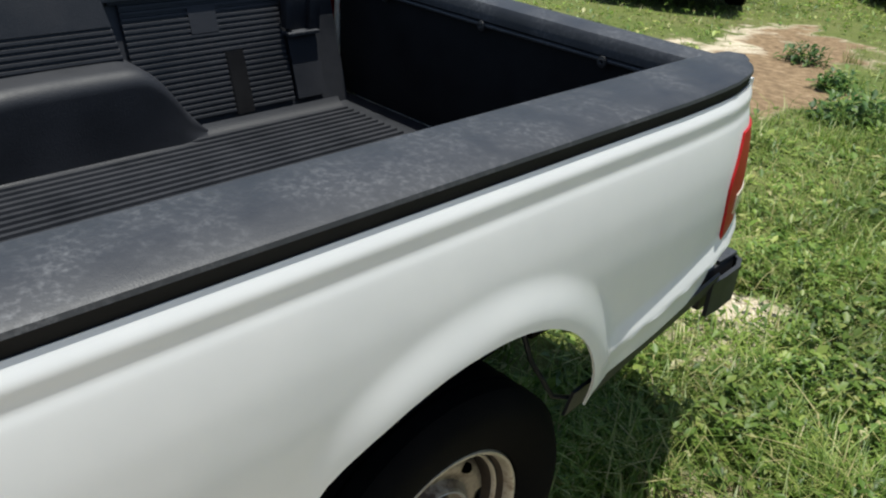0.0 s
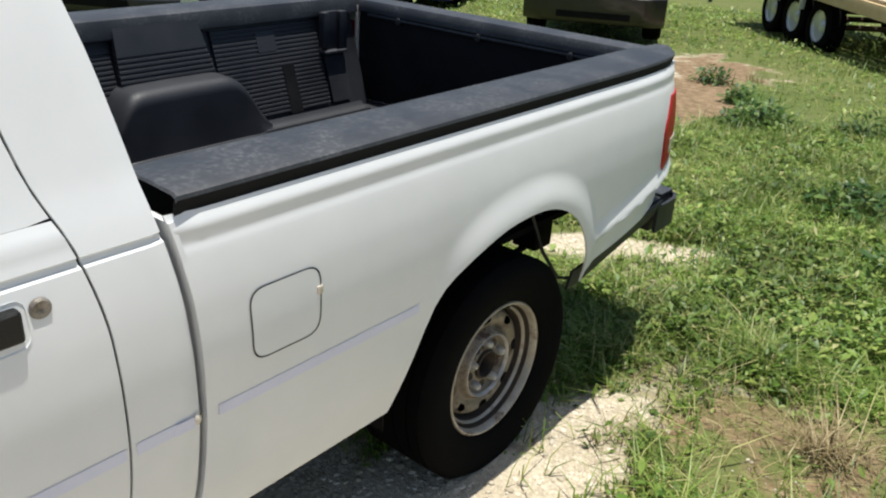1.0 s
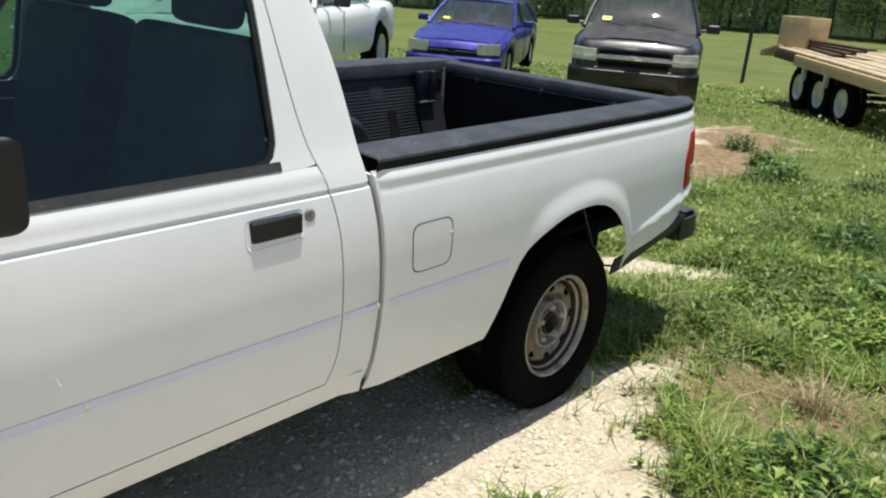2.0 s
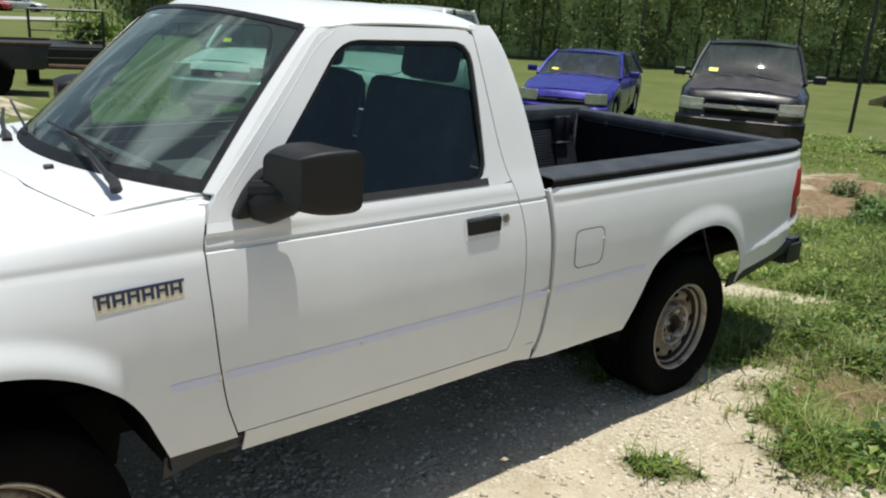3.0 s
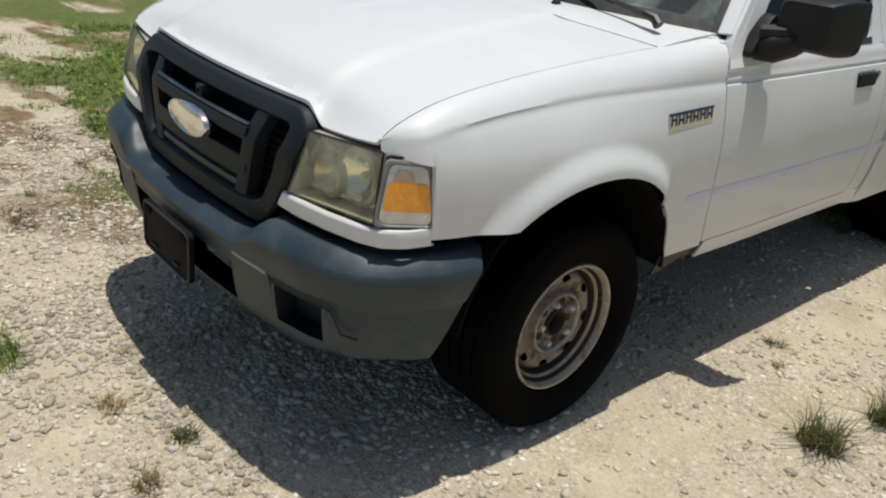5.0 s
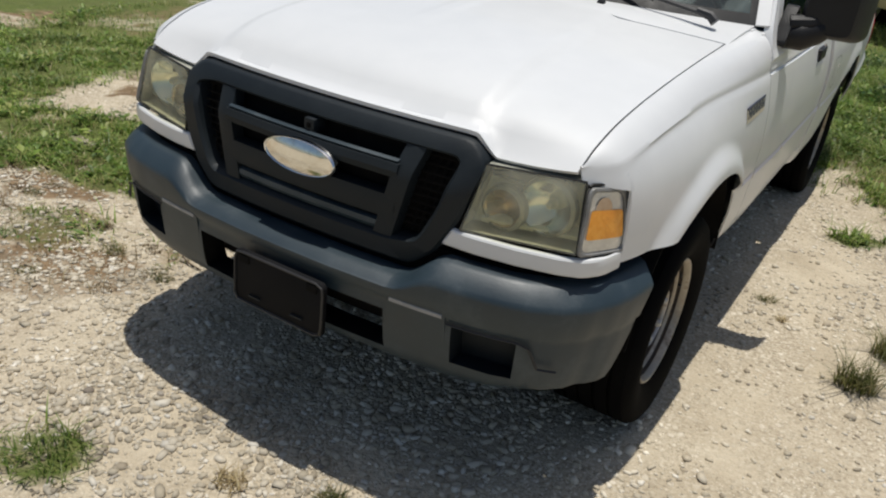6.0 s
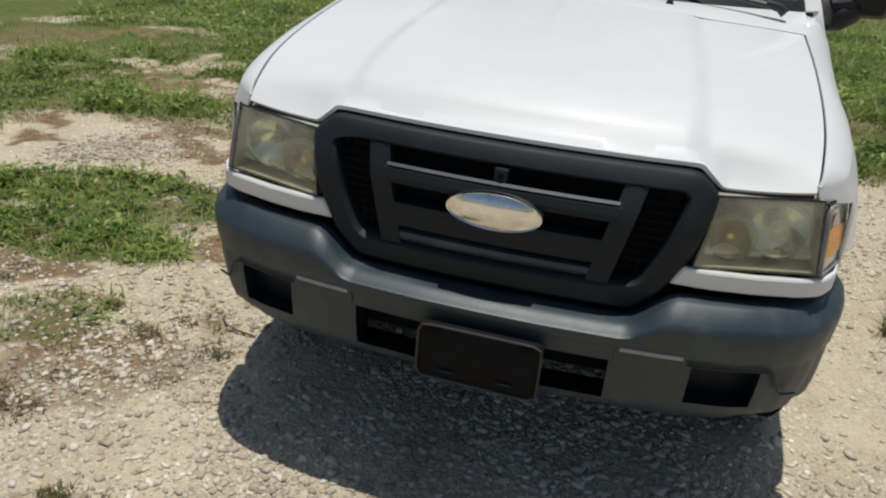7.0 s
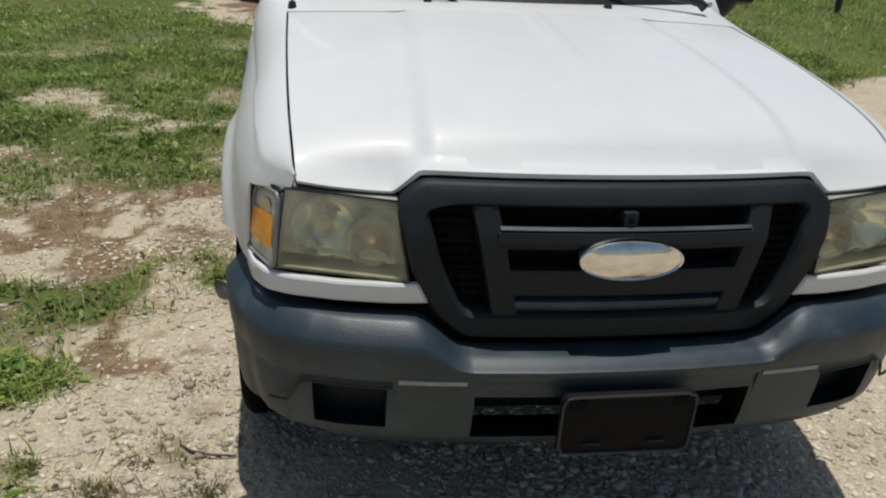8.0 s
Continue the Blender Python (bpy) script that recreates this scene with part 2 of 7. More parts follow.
def join(*vfs):
    vs, fs, k = [], [], 0
    for v, f in vfs:
        v = np.asarray(v, float)
        vs.append(v)
        fs += [tuple(i + k for i in q) for q in f]
        k += len(v)
    return np.concatenate(vs), fs


def move(vf, m):
    v, f = vf
    return np.array([m @ Vector(p) for p in np.asarray(v, float)]), f


def box(x0, x1, y0, y1, z0, z1, bevel=0.0, seg=2):
    bm = bmesh.new()
    bmesh.ops.create_cube(bm, size=1)
    for v in bm.verts:
        v.co = ((x0 + x1) / 2 + v.co.x * (x1 - x0), (y0 + y1) / 2 + v.co.y * (y1 - y0), (z0 + z1) / 2 + v.co.z * (z1 - z0))
    if bevel:
        bmesh.ops.bevel(bm, geom=bm.edges[:], offset=bevel, segments=seg, affect="EDGES", profile=0.6)
    return take(bm)


def take(bm):
    bm.verts.index_update()
    vf = np.array([v.co[:] for v in bm.verts]), [tuple(v.index for v in f.verts) for f in bm.faces]
    bm.free()
    return vf


def tube(points, r, n=8, cap=True):
    """A round bar along points; r may be one radius or one for each point."""
    pts = [Vector(p) for p in points]
    rs = r if hasattr(r, "__len__") else [r] * len(pts)
    rings = []
    side = None
    for i, p in enumerate(pts):
        d = (pts[min(i + 1, len(pts) - 1)] - pts[max(i - 1, 0)]).normalized()
        if side is None:
            side = d.orthogonal().normalized()
        side = (side - d * side.dot(d)).normalized()
        up = d.cross(side)
        rings.append([p + rs[i] * (math.cos(a) * side + math.sin(a) * up) for a in (2 * math.pi * j / n for j in range(n))])
    v, f = grid(np.array([[q[:] for q in ring] for ring in rings]), closed=True)
    if cap:
        f = f + [tuple(range(n - 1, -1, -1)), tuple((len(pts) - 1) * n + j for j in range(n))]
    return v, f


def lathe(profile, n=48, axis="x"):
    """Turn (along, radius) pairs about an axis."""
    P = np.zeros((len(profile), n, 3))
    a = np.linspace(0, 2 * math.pi, n, endpoint=False)
    for i, (s, r) in enumerate(profile):
        P[i, :, 0], P[i, :, 1], P[i, :, 2] = s, r * np.cos(a), r * np.sin(a)
    v, f = grid(P, closed=True)
    if axis == "y":
        v = v[:, [1, 0, 2]]
        f = [tuple(reversed(q)) for q in f]
    elif axis == "z":
        v = v[:, [1, 2, 0]]
    return v, f


def prism(outline, y0, y1, plane="xz", bevel=0.0):
    """An outline of (a, b) pairs, pushed from y0 to y1 along the third axis."""
    bm = bmesh.new()
    put = {"xz": lambda a, b, c: (a, c, b), "yz": lambda a, b, c: (c, a, b), "xy": lambda a, b, c: (a, b, c)}[plane]
    lo = [bm.verts.new(put(a, b, y0)) for a, b in outline]
    hi = [bm.verts.new(put(a, b, y1)) for a, b in outline]
    n = len(lo)
    bm.faces.new(lo)
    bm.faces.new(hi[::-1])
    for i in range(n):
        bm.faces.new((lo[i], hi[i], hi[(i + 1) % n], lo[(i + 1) % n]))
    bmesh.ops.recalc_face_normals(bm, faces=bm.faces[:])
    if bevel:
        bmesh.ops.bevel(bm, geom=bm.edges[:], offset=bevel, segments=2, affect="EDGES", profile=0.6)
    return take(bm)


def rounded(corners, r, seg=5):
    """A closed outline with rounded corners."""
    out = []
    n = len(corners)
    for i in range(n):
        p, a, b = Vector(corners[i]), Vector(corners[i - 1]), Vector(corners[(i + 1) % n])
        u, w = (a - p), (b - p)
        rr = min(r, 0.45 * u.length, 0.45 * w.length)
        s, e = p + u.normalized() * rr, p + w.normalized() * rr
        for k in range(seg + 1):
            t = k / seg
            out.append(tuple((1 - t)**2 * s + 2 * t * (1 - t) * p + t * t * e))
    return out


def resample(pts, n):
    pts = np.asarray(pts, float)
    d = np.concatenate([[0], np.cumsum(np.linalg.norm(np.diff(pts, axis=0), axis=1))])
    s = np.linspace(0, d[-1], n)
    return np.stack([np.interp(s, d, pts[:, k]) for k in range(pts.shape[1])], axis=1)


def thing(name, m, label, category, group="", kind=""):
    ob = new(name)
    ob.empty_display_size = 0.2
    ob.matrix_world = m
    return tagged(ob, label, category, group, kind)

# ---- ground ----
def smooth(a, b, x):
    t = np.clip((x - a) / (b - a), 0, 1)
    return t * t * (3 - 2 * t)


def ground_z(x, y):
    """The yard falls away gently behind and beyond the parked pickup."""
    s = -0.62 * x + 0.78 * y - 2.2
    drop = 0.055 * np.clip(s - 3.0, 0, None)
    return -np.where(drop < 0.5, drop, 0.5 + 0.55 * (1 - np.exp(-(drop - 0.5) / 0.55)))


RND = np.random.RandomState(7)
LAT = RND.rand(4, 64, 64)


def vnoise(x, y, k=0):
    """Value noise, repeating every 64 cells."""
    xi, yi = np.floor(x).astype(int), np.floor(y).astype(int)
    fx, fy = x - xi, y - yi
    fx, fy = fx * fx * (3 - 2 * fx), fy * fy * (3 - 2 * fy)
    g = LAT[k]
    a, b = g[xi % 64, yi % 64], g[(xi + 1) % 64, yi % 64]
    c, d = g[xi % 64, (yi + 1) % 64], g[(xi + 1) % 64, (yi + 1) % 64]
    return (a * (1 - fx) + b * fx) * (1 - fy) + (c * (1 - fx) + d * fx) * fy


def fractal(x, y, s, k=0):
    return 0.5 * vnoise(x * s, y * s, k) + 0.3 * vnoise(x * s * 2.3 + 9, y * s * 2.3 + 4, (k + 1) % 4) + 0.2 * vnoise(x * s * 5.1 + 3, y * s * 5.1 + 7, (k + 2) % 4)


def blob(x, y, cx, cy, rx, ry, turn=0.0):
    c, s = math.cos(radians(turn)), math.sin(radians(turn))
    u, v = (x - cx) * c + (y - cy) * s, -(x - cx) * s + (y - cy) * c
    return np.hypot(u / rx, v / ry)


def cover(x, y):
    """How much grass grows (0 to 1) and how much bare brown earth shows, over the plan."""
    x, y = np.asarray(x, float), np.asarray(y, float)
    n1, n2 = fractal(x, y, 0.9, 0), fractal(x, y, 3.1, 2)
    n = (n1 - 0.5) * 1.0 + (n2 - 0.5) * 0.7
    # behind the pickup and along its driver's side to the rear
    edge = np.where(x > 0.6, 3.3 - 0.85 * smooth(1.15, 1.6, x) + 0.5 * np.clip(x - 1.7, 0, None), 2.6)
    rear = smooth(-0.3, 0.75, (y - edge) + n * 1.5)
    rear = rear * smooth(-0.85, -0.3, x + 0.05)
    # beyond the passenger's side
    far = smooth(-0.25, 0.45, (-1.15 - x) + 0.3 * (y - 1.75) + n * 0.9) * smooth(-0.3, 0.3, y - 1.72 - 0.25 * (x + 1.5) + n * 0.9)
    near = 1 - smooth(0.8, 1.15, blob(x, y, -2.15, 0.30, 1.08, 0.5, 14) - n * 0.7)
    left = smooth(-0.2, 0.5, -2.75 - x + n * 0.8) * smooth(-0.4, 0.4, y + n)
    small = 1 - smooth(0.6, 1.15, blob(x, y, -1.13, 0.82, 0.3, 0.24, 10) - n * 0.8)
    patch = 1 - smooth(0.75, 1.15, blob(x, y, -1.45, -0.45, 0.45, 0.16, 20) - n * 0.9)
    spot = 1 - smooth(0.6, 1.1, blob(x, y, -0.40, -1.33, 0.17, 0.12, 20) - n * 0.6)
    spot2 = 1 - smooth(0.7, 1.1, blob(x, y, 1.22, 2.2, 0.15, 0.09, 30) - n * 0.7)
    g = np.maximum.reduce([rear, far, near * 1.0, left, 0.65 * small, 0.45 * patch, 0.8 * spot, 0.8 * spot2])
    # sandy bands and the drive
    band = 1 - smooth(0.55, 1.05, blob(x, y, -2.2, 1.22, 1.6, 0.2, 12) - n * 0.6)
    lane = 1 - smooth(0.6, 1.1, blob(x, y, 4.0, 3.6, 3.2, 0.75, 35) - n * 0.5)
    pale = 1 - smooth(0.6, 1.1, blob(x, y, 0.35, 4.55, 0.45, 0.14, 35) - n * 0.8)
    mound = 1 - smooth(0.55, 1.1, blob(x, y, -1.3, 8.8, 2.4, 0.95, 115) - n * 1.5)
    g = g * (1 - 0.85 * band) * (1 - 0.9 * lane) * (1 - 0.85 * pale) * (1 - 0.92 * mound)
    g = g * (1 - 0.6 * smooth(0.58, 0.72, fractal(x + 20, y, 0.7, 1)) * smooth(9, 5, np.hypot(x, y)))
    # gravel breaking through beside the rear wheel
    g = g * (1 - 0.7 * smooth(0.47, 0.6, fractal(x + 3, y + 1, 2.6, 1)) * smooth(4.6, 3.4, y) * smooth(0.7, 1.0, x))
    # thin, broken turf on the passenger's side
    g = g * (1 - 0.8 * smooth(0.5, 0.66, fractal(x + 5, y + 11, 1.5, 2)) * smooth(-0.8, -1.2, x) * smooth(6.0, 3.0, y))
    # brown earth
    d = np.maximum.reduce([
        1.0 * (1 - smooth(0.45, 0.95, blob(x, y, 1.55, 3.5, 0.46, 0.28, 40) - n * 1.4)),
        0.3 * (1 - smooth(0.4, 1.0, blob(x, y, 1.15, 3.3, 0.32, 0.22, 60) - n * 1.6)),
        0.95 * (1 - smooth(0.45, 1.1, blob(x, y, -1.05, 8.7, 2.3, 0.72, 115) - n * 1.6)),
        0.8 * (1 - smooth(0.5, 1.1, blob(x, y, 0.2, 8.0, 0.5, 0.3, 100) - n)),
        0.85 * (1 - smooth(0.5, 1.1, blob(x, y, -4.3, 3.1, 1.6, 0.8, 20) - n * 0.8)),
        0.55 * (1 - smooth(0.4, 1.1, blob(x, y, -1.15, 1.15, 0.3, 0.2) - n)),
        0.5 * (1 - smooth(0.4, 1.1, blob(x, y, -1.3, -0.75, 0.5, 0.2, 30) - n)),
        0.8 * smooth(0.54, 0.63, fractal(x + 7, y, 3.4, 0)) * smooth(-0.8, -1.2, x) * smooth(-2.1, -1.5, y) * smooth(4.0, 2.0, y),
    ])
    dry = smooth(0.3, 0.7, np.sin(math.pi * np.clip(g, 0, 1))) * 0.45
    return np.clip(g, 0, 1), np.clip(np.maximum(d, dry * smooth(0.45, 0.6, n2)), 0, 1)


def axis(lo, hi, step, far):
    a = list(np.arange(lo, hi + 1e-6, step))
    s = step
    while a[-1] < far:
        s *= 1.25
        a.append(a[-1] + s)
    s = step
    while a[0] > -far:
        s *= 1.25
        a.insert(0, a[0] - s)
    return np.array(a)


GXA, GYA = axis(-4.6, 4.6, 0.055, 900), axis(-3.0, 11.0, 0.055, 900)
gx, gy = np.meshgrid(GXA, GYA, indexing="ij")
G_GRASS, G_DIRT = cover(gx, gy)
rough_z = (fractal(gx, gy, 2.2, 3) - 0.5) * 0.022 + (fractal(gx, gy, 9.0, 1) - 0.5) * 0.012
rough_z = rough_z * smooth(60, 8, np.hypot(gx, gy)) * np.where((np.abs(gx) < 1.0) & (gy > -0.4) & (gy < 3.3), 0.45, 1.0)
gz = ground_z(gx, gy) + rough_z - 0.006 + 0.012 * G_GRASS


def ground_mat():
    m = bpy.data.materials.new("gravel_earth_and_turf")
    m.use_nodes = True
    nt = m.node_tree
    L = nt.links.new
    b = nt.nodes["Principled BSDF"]
    geo = nt.nodes.new("ShaderNodeNewGeometry")
    pos = geo.outputs["Position"]

    def noise_tex(scale, detail=5.0, rough=0.6):
        n = node(nt, "ShaderNodeTexNoise", Scale=scale, Detail=detail, Roughness=rough)
        L(pos, n.inputs["Vector"])
        return n.outputs[0]

    def blend(f, a, c):
        mx = nt.nodes.new("ShaderNodeMix")
        mx.data_type = "RGBA"
        for s, v in (("Factor", f), ("A", a), ("B", c)):
            if isinstance(v, (tuple, float)):
                mx.inputs[s].default_value = (*v, 1) if isinstance(v, tuple) else v
            else:
                L(v, mx.inputs[s])
        return mx.outputs["Result"]

    vor = node(nt, "ShaderNodeTexVoronoi", Scale=44.0, Randomness=1.0)
    vor2 = node(nt, "ShaderNodeTexVoronoi", Scale=105.0, Randomness=1.0)
    wob = node(nt, "ShaderNodeTexNoise", Scale=60.0, Detail=2.0)
    L(pos, wob.inputs["Vector"])
    shift = nt.nodes.new("ShaderNodeVectorMath")
    shift.operation = "MULTIPLY_ADD"
    L(wob.outputs["Color"], shift.inputs[0])
    shift.inputs[1].default_value = (0.012, 0.012, 0.012)
    L(pos, shift.inputs[2])
    for v in (vor, vor2):
        L(shift.outputs[0], v.inputs["Vector"])

    def chips(v, low, high, reach):
        """Colour of broken stone in the cells, and a mask that keeps only some of them, apart from one another."""
        sp = nt.nodes.new("ShaderNodeSeparateColor")
        L(v.outputs["Color"], sp.inputs[0])
        tone = ramp(nt, sp.outputs[0], [(0.0, (0.36, 0.3, 0.215)), (0.35, (0.5, 0.435, 0.325)), (0.75, (0.63, 0.56, 0.435)), (1.0, (0.76, 0.69, 0.57))])
        pick = ramp(nt, sp.outputs[1], [(low, (0, 0, 0)), (high, (1, 1, 1))])
        core = ramp(nt, v.outputs["Distance"], [(reach, (1, 1, 1)), (reach + 0.12, (0, 0, 0))])
        mul = node(nt, "ShaderNodeMath")
        mul.operation = "MULTIPLY"
        L(pick, mul.inputs[0])
        L(core, mul.inputs[1])
        return tone, mul.outputs[0]

    stone, mask = chips(vor, 0.42, 0.5, 0.36)
    grit, gmask = chips(vor2, 0.3, 0.42, 0.34)
    sand = ramp(nt, noise_tex(3.2), [(0.3, (0.4, 0.33, 0.23)), (0.55, (0.55, 0.47, 0.345)), (0.75, (0.64, 0.56, 0.42))])
    fines = ramp(nt, noise_tex(70.0, 4.0, 0.7), [(0.34, (0.22, 0.175, 0.12)), (0.48, (0.43, 0.36, 0.26)), (0.64, (0.6, 0.525, 0.4))])
    worn = ramp(nt, noise_tex(2.1, 6.0), [(0.36, (0.1, 0.1, 0.1)), (0.58, (1, 1, 1))])

    def times(a, c):
        mul = node(nt, "ShaderNodeMath")
        mul.operation = "MULTIPLY"
        L(a, mul.inputs[0])
        if isinstance(c, float):
            mul.inputs[1].default_value = c
        else:
            L(c, mul.inputs[1])
        return mul.outputs[0]

    base = blend(times(worn, 0.75), sand, fines)
    base = blend(times(gmask, worn), base, grit)
    base = blend(times(mask, worn), base, stone)
    dirt = ramp(nt, noise_tex(14.0), [(0.3, (0.12, 0.08, 0.046)), (0.55, (0.24, 0.165, 0.095)), (0.75, (0.35, 0.26, 0.16))])
    turf = ramp(nt, noise_tex(11.0), [(0.3, (0.04, 0.06, 0.014)), (0.5, (0.075, 0.115, 0.024)), (0.65, (0.12, 0.155, 0.036)), (0.8, (0.19, 0.17, 0.07))])
    big = ramp(nt, noise_tex(0.35, 4.0), [(0.35, (0.09, 0.118, 0.03)), (0.65, (0.165, 0.172, 0.056))])
    turf = blend(0.55, turf, big)
    turf = blend(ramp(nt, noise_tex(1.3, 8.0), [(0.45, (0, 0, 0)), (0.7, (0.5, 0.5, 0.5))]), turf, (0.17, 0.155, 0.07))
    at_g = nt.nodes.new("ShaderNodeAttribute")
    at_g.attribute_name = "turf"
    at_d = nt.nodes.new("ShaderNodeAttribute")
    at_d.attribute_name = "earth"
    jitter = node(nt, "ShaderNodeMath")
    jitter.operation = "MULTIPLY_ADD"
    L(noise_tex(9.0), jitter.inputs[0])
    jitter.inputs[1].default_value = 0.7
    L(at_d.outputs["Fac"], jitter.inputs[2])
    base = blend(ramp(nt, jitter.outputs[0], [(0.55, (0, 0, 0)), (1.0, (1, 1, 1))]), base, dirt)
    j2 = node(nt, "ShaderNodeMath")
    j2.operation = "MULTIPLY_ADD"
    L(noise_tex(16.0), j2.inputs[0])
    j2.inputs[1].default_value = 0.8
    L(at_g.outputs["Fac"], j2.inputs[2])
    base = blend(ramp(nt, j2.outputs[0], [(0.62, (0, 0, 0)), (1.15, (1, 1, 1))]), base, turf)
    L(base, b.inputs["Base Color"])
    b.inputs["Roughness"].default_value = 0.92
    b.inputs["Specular IOR Level"].default_value = 0.2
    h = node(nt, "ShaderNodeMath")
    h.operation = "MULTIPLY_ADD"
    L(vor.outputs["Distance"], h.inputs[0])
    h.inputs[1].default_value = -1.0
    L(noise_tex(120.0, 3.0), h.inputs[2])
    bp = node(nt, "ShaderNodeBump", Strength=0.62, Distance=0.012)
    L(h.outputs[0], bp.inputs["Height"])
    bp2 = node(nt, "ShaderNodeBump", Strength=0.5, Distance=0.004)
    L(vor2.outputs["Distance"], bp2.inputs["Height"])
    L(bp.outputs[0], bp2.inputs["Normal"])
    L(bp2.outputs[0], b.inputs["Normal"])
    return m


M["ground"] = ground_mat()
ground = part("ground", grid(np.stack([gx, gy, gz], axis=2)), M["ground"], None, smooth=True, sharp=80)
for nm, arr in (("turf", G_GRASS), ("earth", G_DIRT)):
    ground.data.attributes.new(nm, "FLOAT", "POINT").data.foreach_set("value", arr.reshape(-1).astype(np.float32))
tagged(ground, "pale gravel yard with grass and brown earth patches", "ground", kind="structure")


def floor_z(x, y):
    """Height of the ground sheet at many points."""
    i = np.clip(np.searchsorted(GXA, x) - 1, 0, len(GXA) - 2)
    j = np.clip(np.searchsorted(GYA, y) - 1, 0, len(GYA) - 2)
    u, v = (x - GXA[i]) / (GXA[i + 1] - GXA[i]), (y - GYA[j]) / (GYA[j + 1] - GYA[j])
    return gz[i, j] * (1 - u) * (1 - v) + gz[i + 1, j] * u * (1 - v) + gz[i, j + 1] * (1 - u) * v + gz[i + 1, j + 1] * u * v


def quick(name, verts, faces, material, smoothed=False):
    """A large mesh from arrays: verts (n, 3), faces (m, k) all of one size."""
    me = bpy.data.meshes.new(name)
    k = faces.shape[1]
    me.vertices.add(len(verts))
    me.vertices.foreach_set("co", verts.astype(np.float32).reshape(-1))
    me.loops.add(faces.size)
    me.loops.foreach_set("vertex_index", faces.astype(np.int32).reshape(-1))
    me.polygons.add(len(faces))
    me.polygons.foreach_set("loop_start", np.arange(0, faces.size, k, dtype=np.int32))
    me.update(calc_edges=True)
    if smoothed:
        me.shade_smooth()
    me.materials.append(material)
    return new(name, me)


def leaf_mat(name, stops, gloss=0.45, through_light=0.35):
    m = bpy.data.materials.new(name)
    m.use_nodes = True
    nt = m.node_tree
    b = nt.nodes["Principled BSDF"]
    geo = nt.nodes.new("ShaderNodeNewGeometry")
    col = ramp(nt, geo.outputs["Random Per Island"], stops)
    nz = node(nt, "ShaderNodeTexNoise", Scale=1.6, Detail=5.0)
    nt.links.new(geo.outputs["Position"], nz.inputs["Vector"])
    hs = nt.nodes.new("ShaderNodeHueSaturation")
    mr = node(nt, "ShaderNodeMapRange")
    nt.links.new(nz.outputs[0], mr.inputs["Value"])
    mr.inputs["From Min"].default_value, mr.inputs["From Max"].default_value = 0.3, 0.7
    mr.inputs["To Min"].default_value, mr.inputs["To Max"].default_value = 0.6, 1.3
    nt.links.new(mr.outputs[0], hs.inputs["Value"])
    nt.links.new(col, hs.inputs["Color"])
    nt.links.new(hs.outputs[0], b.inputs["Base Color"])
    b.inputs["Roughness"].default_value = gloss
    b.inputs["Specular IOR Level"].default_value = 0.35
    tl = nt.nodes.new("ShaderNodeBsdfTranslucent")
    nt.links.new(hs.outputs[0], tl.inputs[0])
    mx = nt.nodes.new("ShaderNodeMixShader")
    mx.inputs[0].default_value = through_light
    nt.links.new(b.outputs[0], mx.inputs[1])
    nt.links.new(tl.outputs[0], mx.inputs[2])
    nt.links.new(mx.outputs[0], nt.nodes["Material Output"].inputs[0])
    return m


GREENS = [(0.0, (0.075, 0.13, 0.02)), (0.3, (0.145, 0.235, 0.036)), (0.6, (0.235, 0.335, 0.065)), (0.82, (0.36, 0.41, 0.12)), (1.0, (0.52, 0.45, 0.22))]
M["blade"] = leaf_mat("grass_blade", GREENS)
M["broadleaf"] = leaf_mat("weed_leaf", [(0.0, (0.06, 0.115, 0.018)), (0.35, (0.125, 0.215, 0.034)), (0.7, (0.225, 0.325, 0.06)), (0.9, (0.34, 0.4, 0.1)), (1.0, (0.43, 0.39, 0.17))])
M["straw"] = leaf_mat("dry_straw", [(0.0, (0.2, 0.145, 0.07)), (0.5, (0.34, 0.26, 0.13)), (1.0, (0.5, 0.41, 0.23))], 0.6, 0.2)
M["sprig"] = leaf_mat("brown_sprig", [(0.0, (0.07, 0.045, 0.022)), (0.5, (0.15, 0.105, 0.05)), (1.0, (0.26, 0.2, 0.1))], 0.7, 0.2)
M["tuft"] = leaf_mat("tuft_blade", [(0.0, (0.08, 0.085, 0.026)), (0.5, (0.135, 0.15, 0.045)), (0.8, (0.22, 0.2, 0.08)), (1.0, (0.34, 0.27, 0.14))])


def blades(x, y, z, length, width, rng, lean=0.6, bend=0.5):
    """Bent tapering grass blades, four triangles each as two quads and a tip."""
    n = len(x)
    a = rng.rand(n) * 2 * math.pi
    out = np.stack([np.cos(a), np.sin(a), np.zeros(n)], 1)
    side = np.stack([-np.sin(a), np.cos(a), np.zeros(n)], 1)
    le = (lean * rng.rand(n))[:, None]
    be = (bend * rng.rand(n))[:, None]
    base = np.stack([x, y, z], 1)
    up = np.array((0, 0, 1.0))
    L, w = length[:, None], width[:, None]
    p1 = base + L * 0.45 * (up + out * le * 0.7)
    p2 = base + L * (up * (0.95 - 0.35 * be) + out * (le + be * 0.9))
    V = np.stack([base - side * w * 0.5, base + side * w * 0.5, p1 - side * w * 0.42, p1 + side * w * 0.42, p2], 1).reshape(-1, 3)
    k = np.arange(n)[:, None] * 5
    F = np.concatenate([k + np.array([[0, 1, 3]]), k + np.array([[0, 3, 2]]), k + np.array([[2, 3, 4]])])
    return V, F


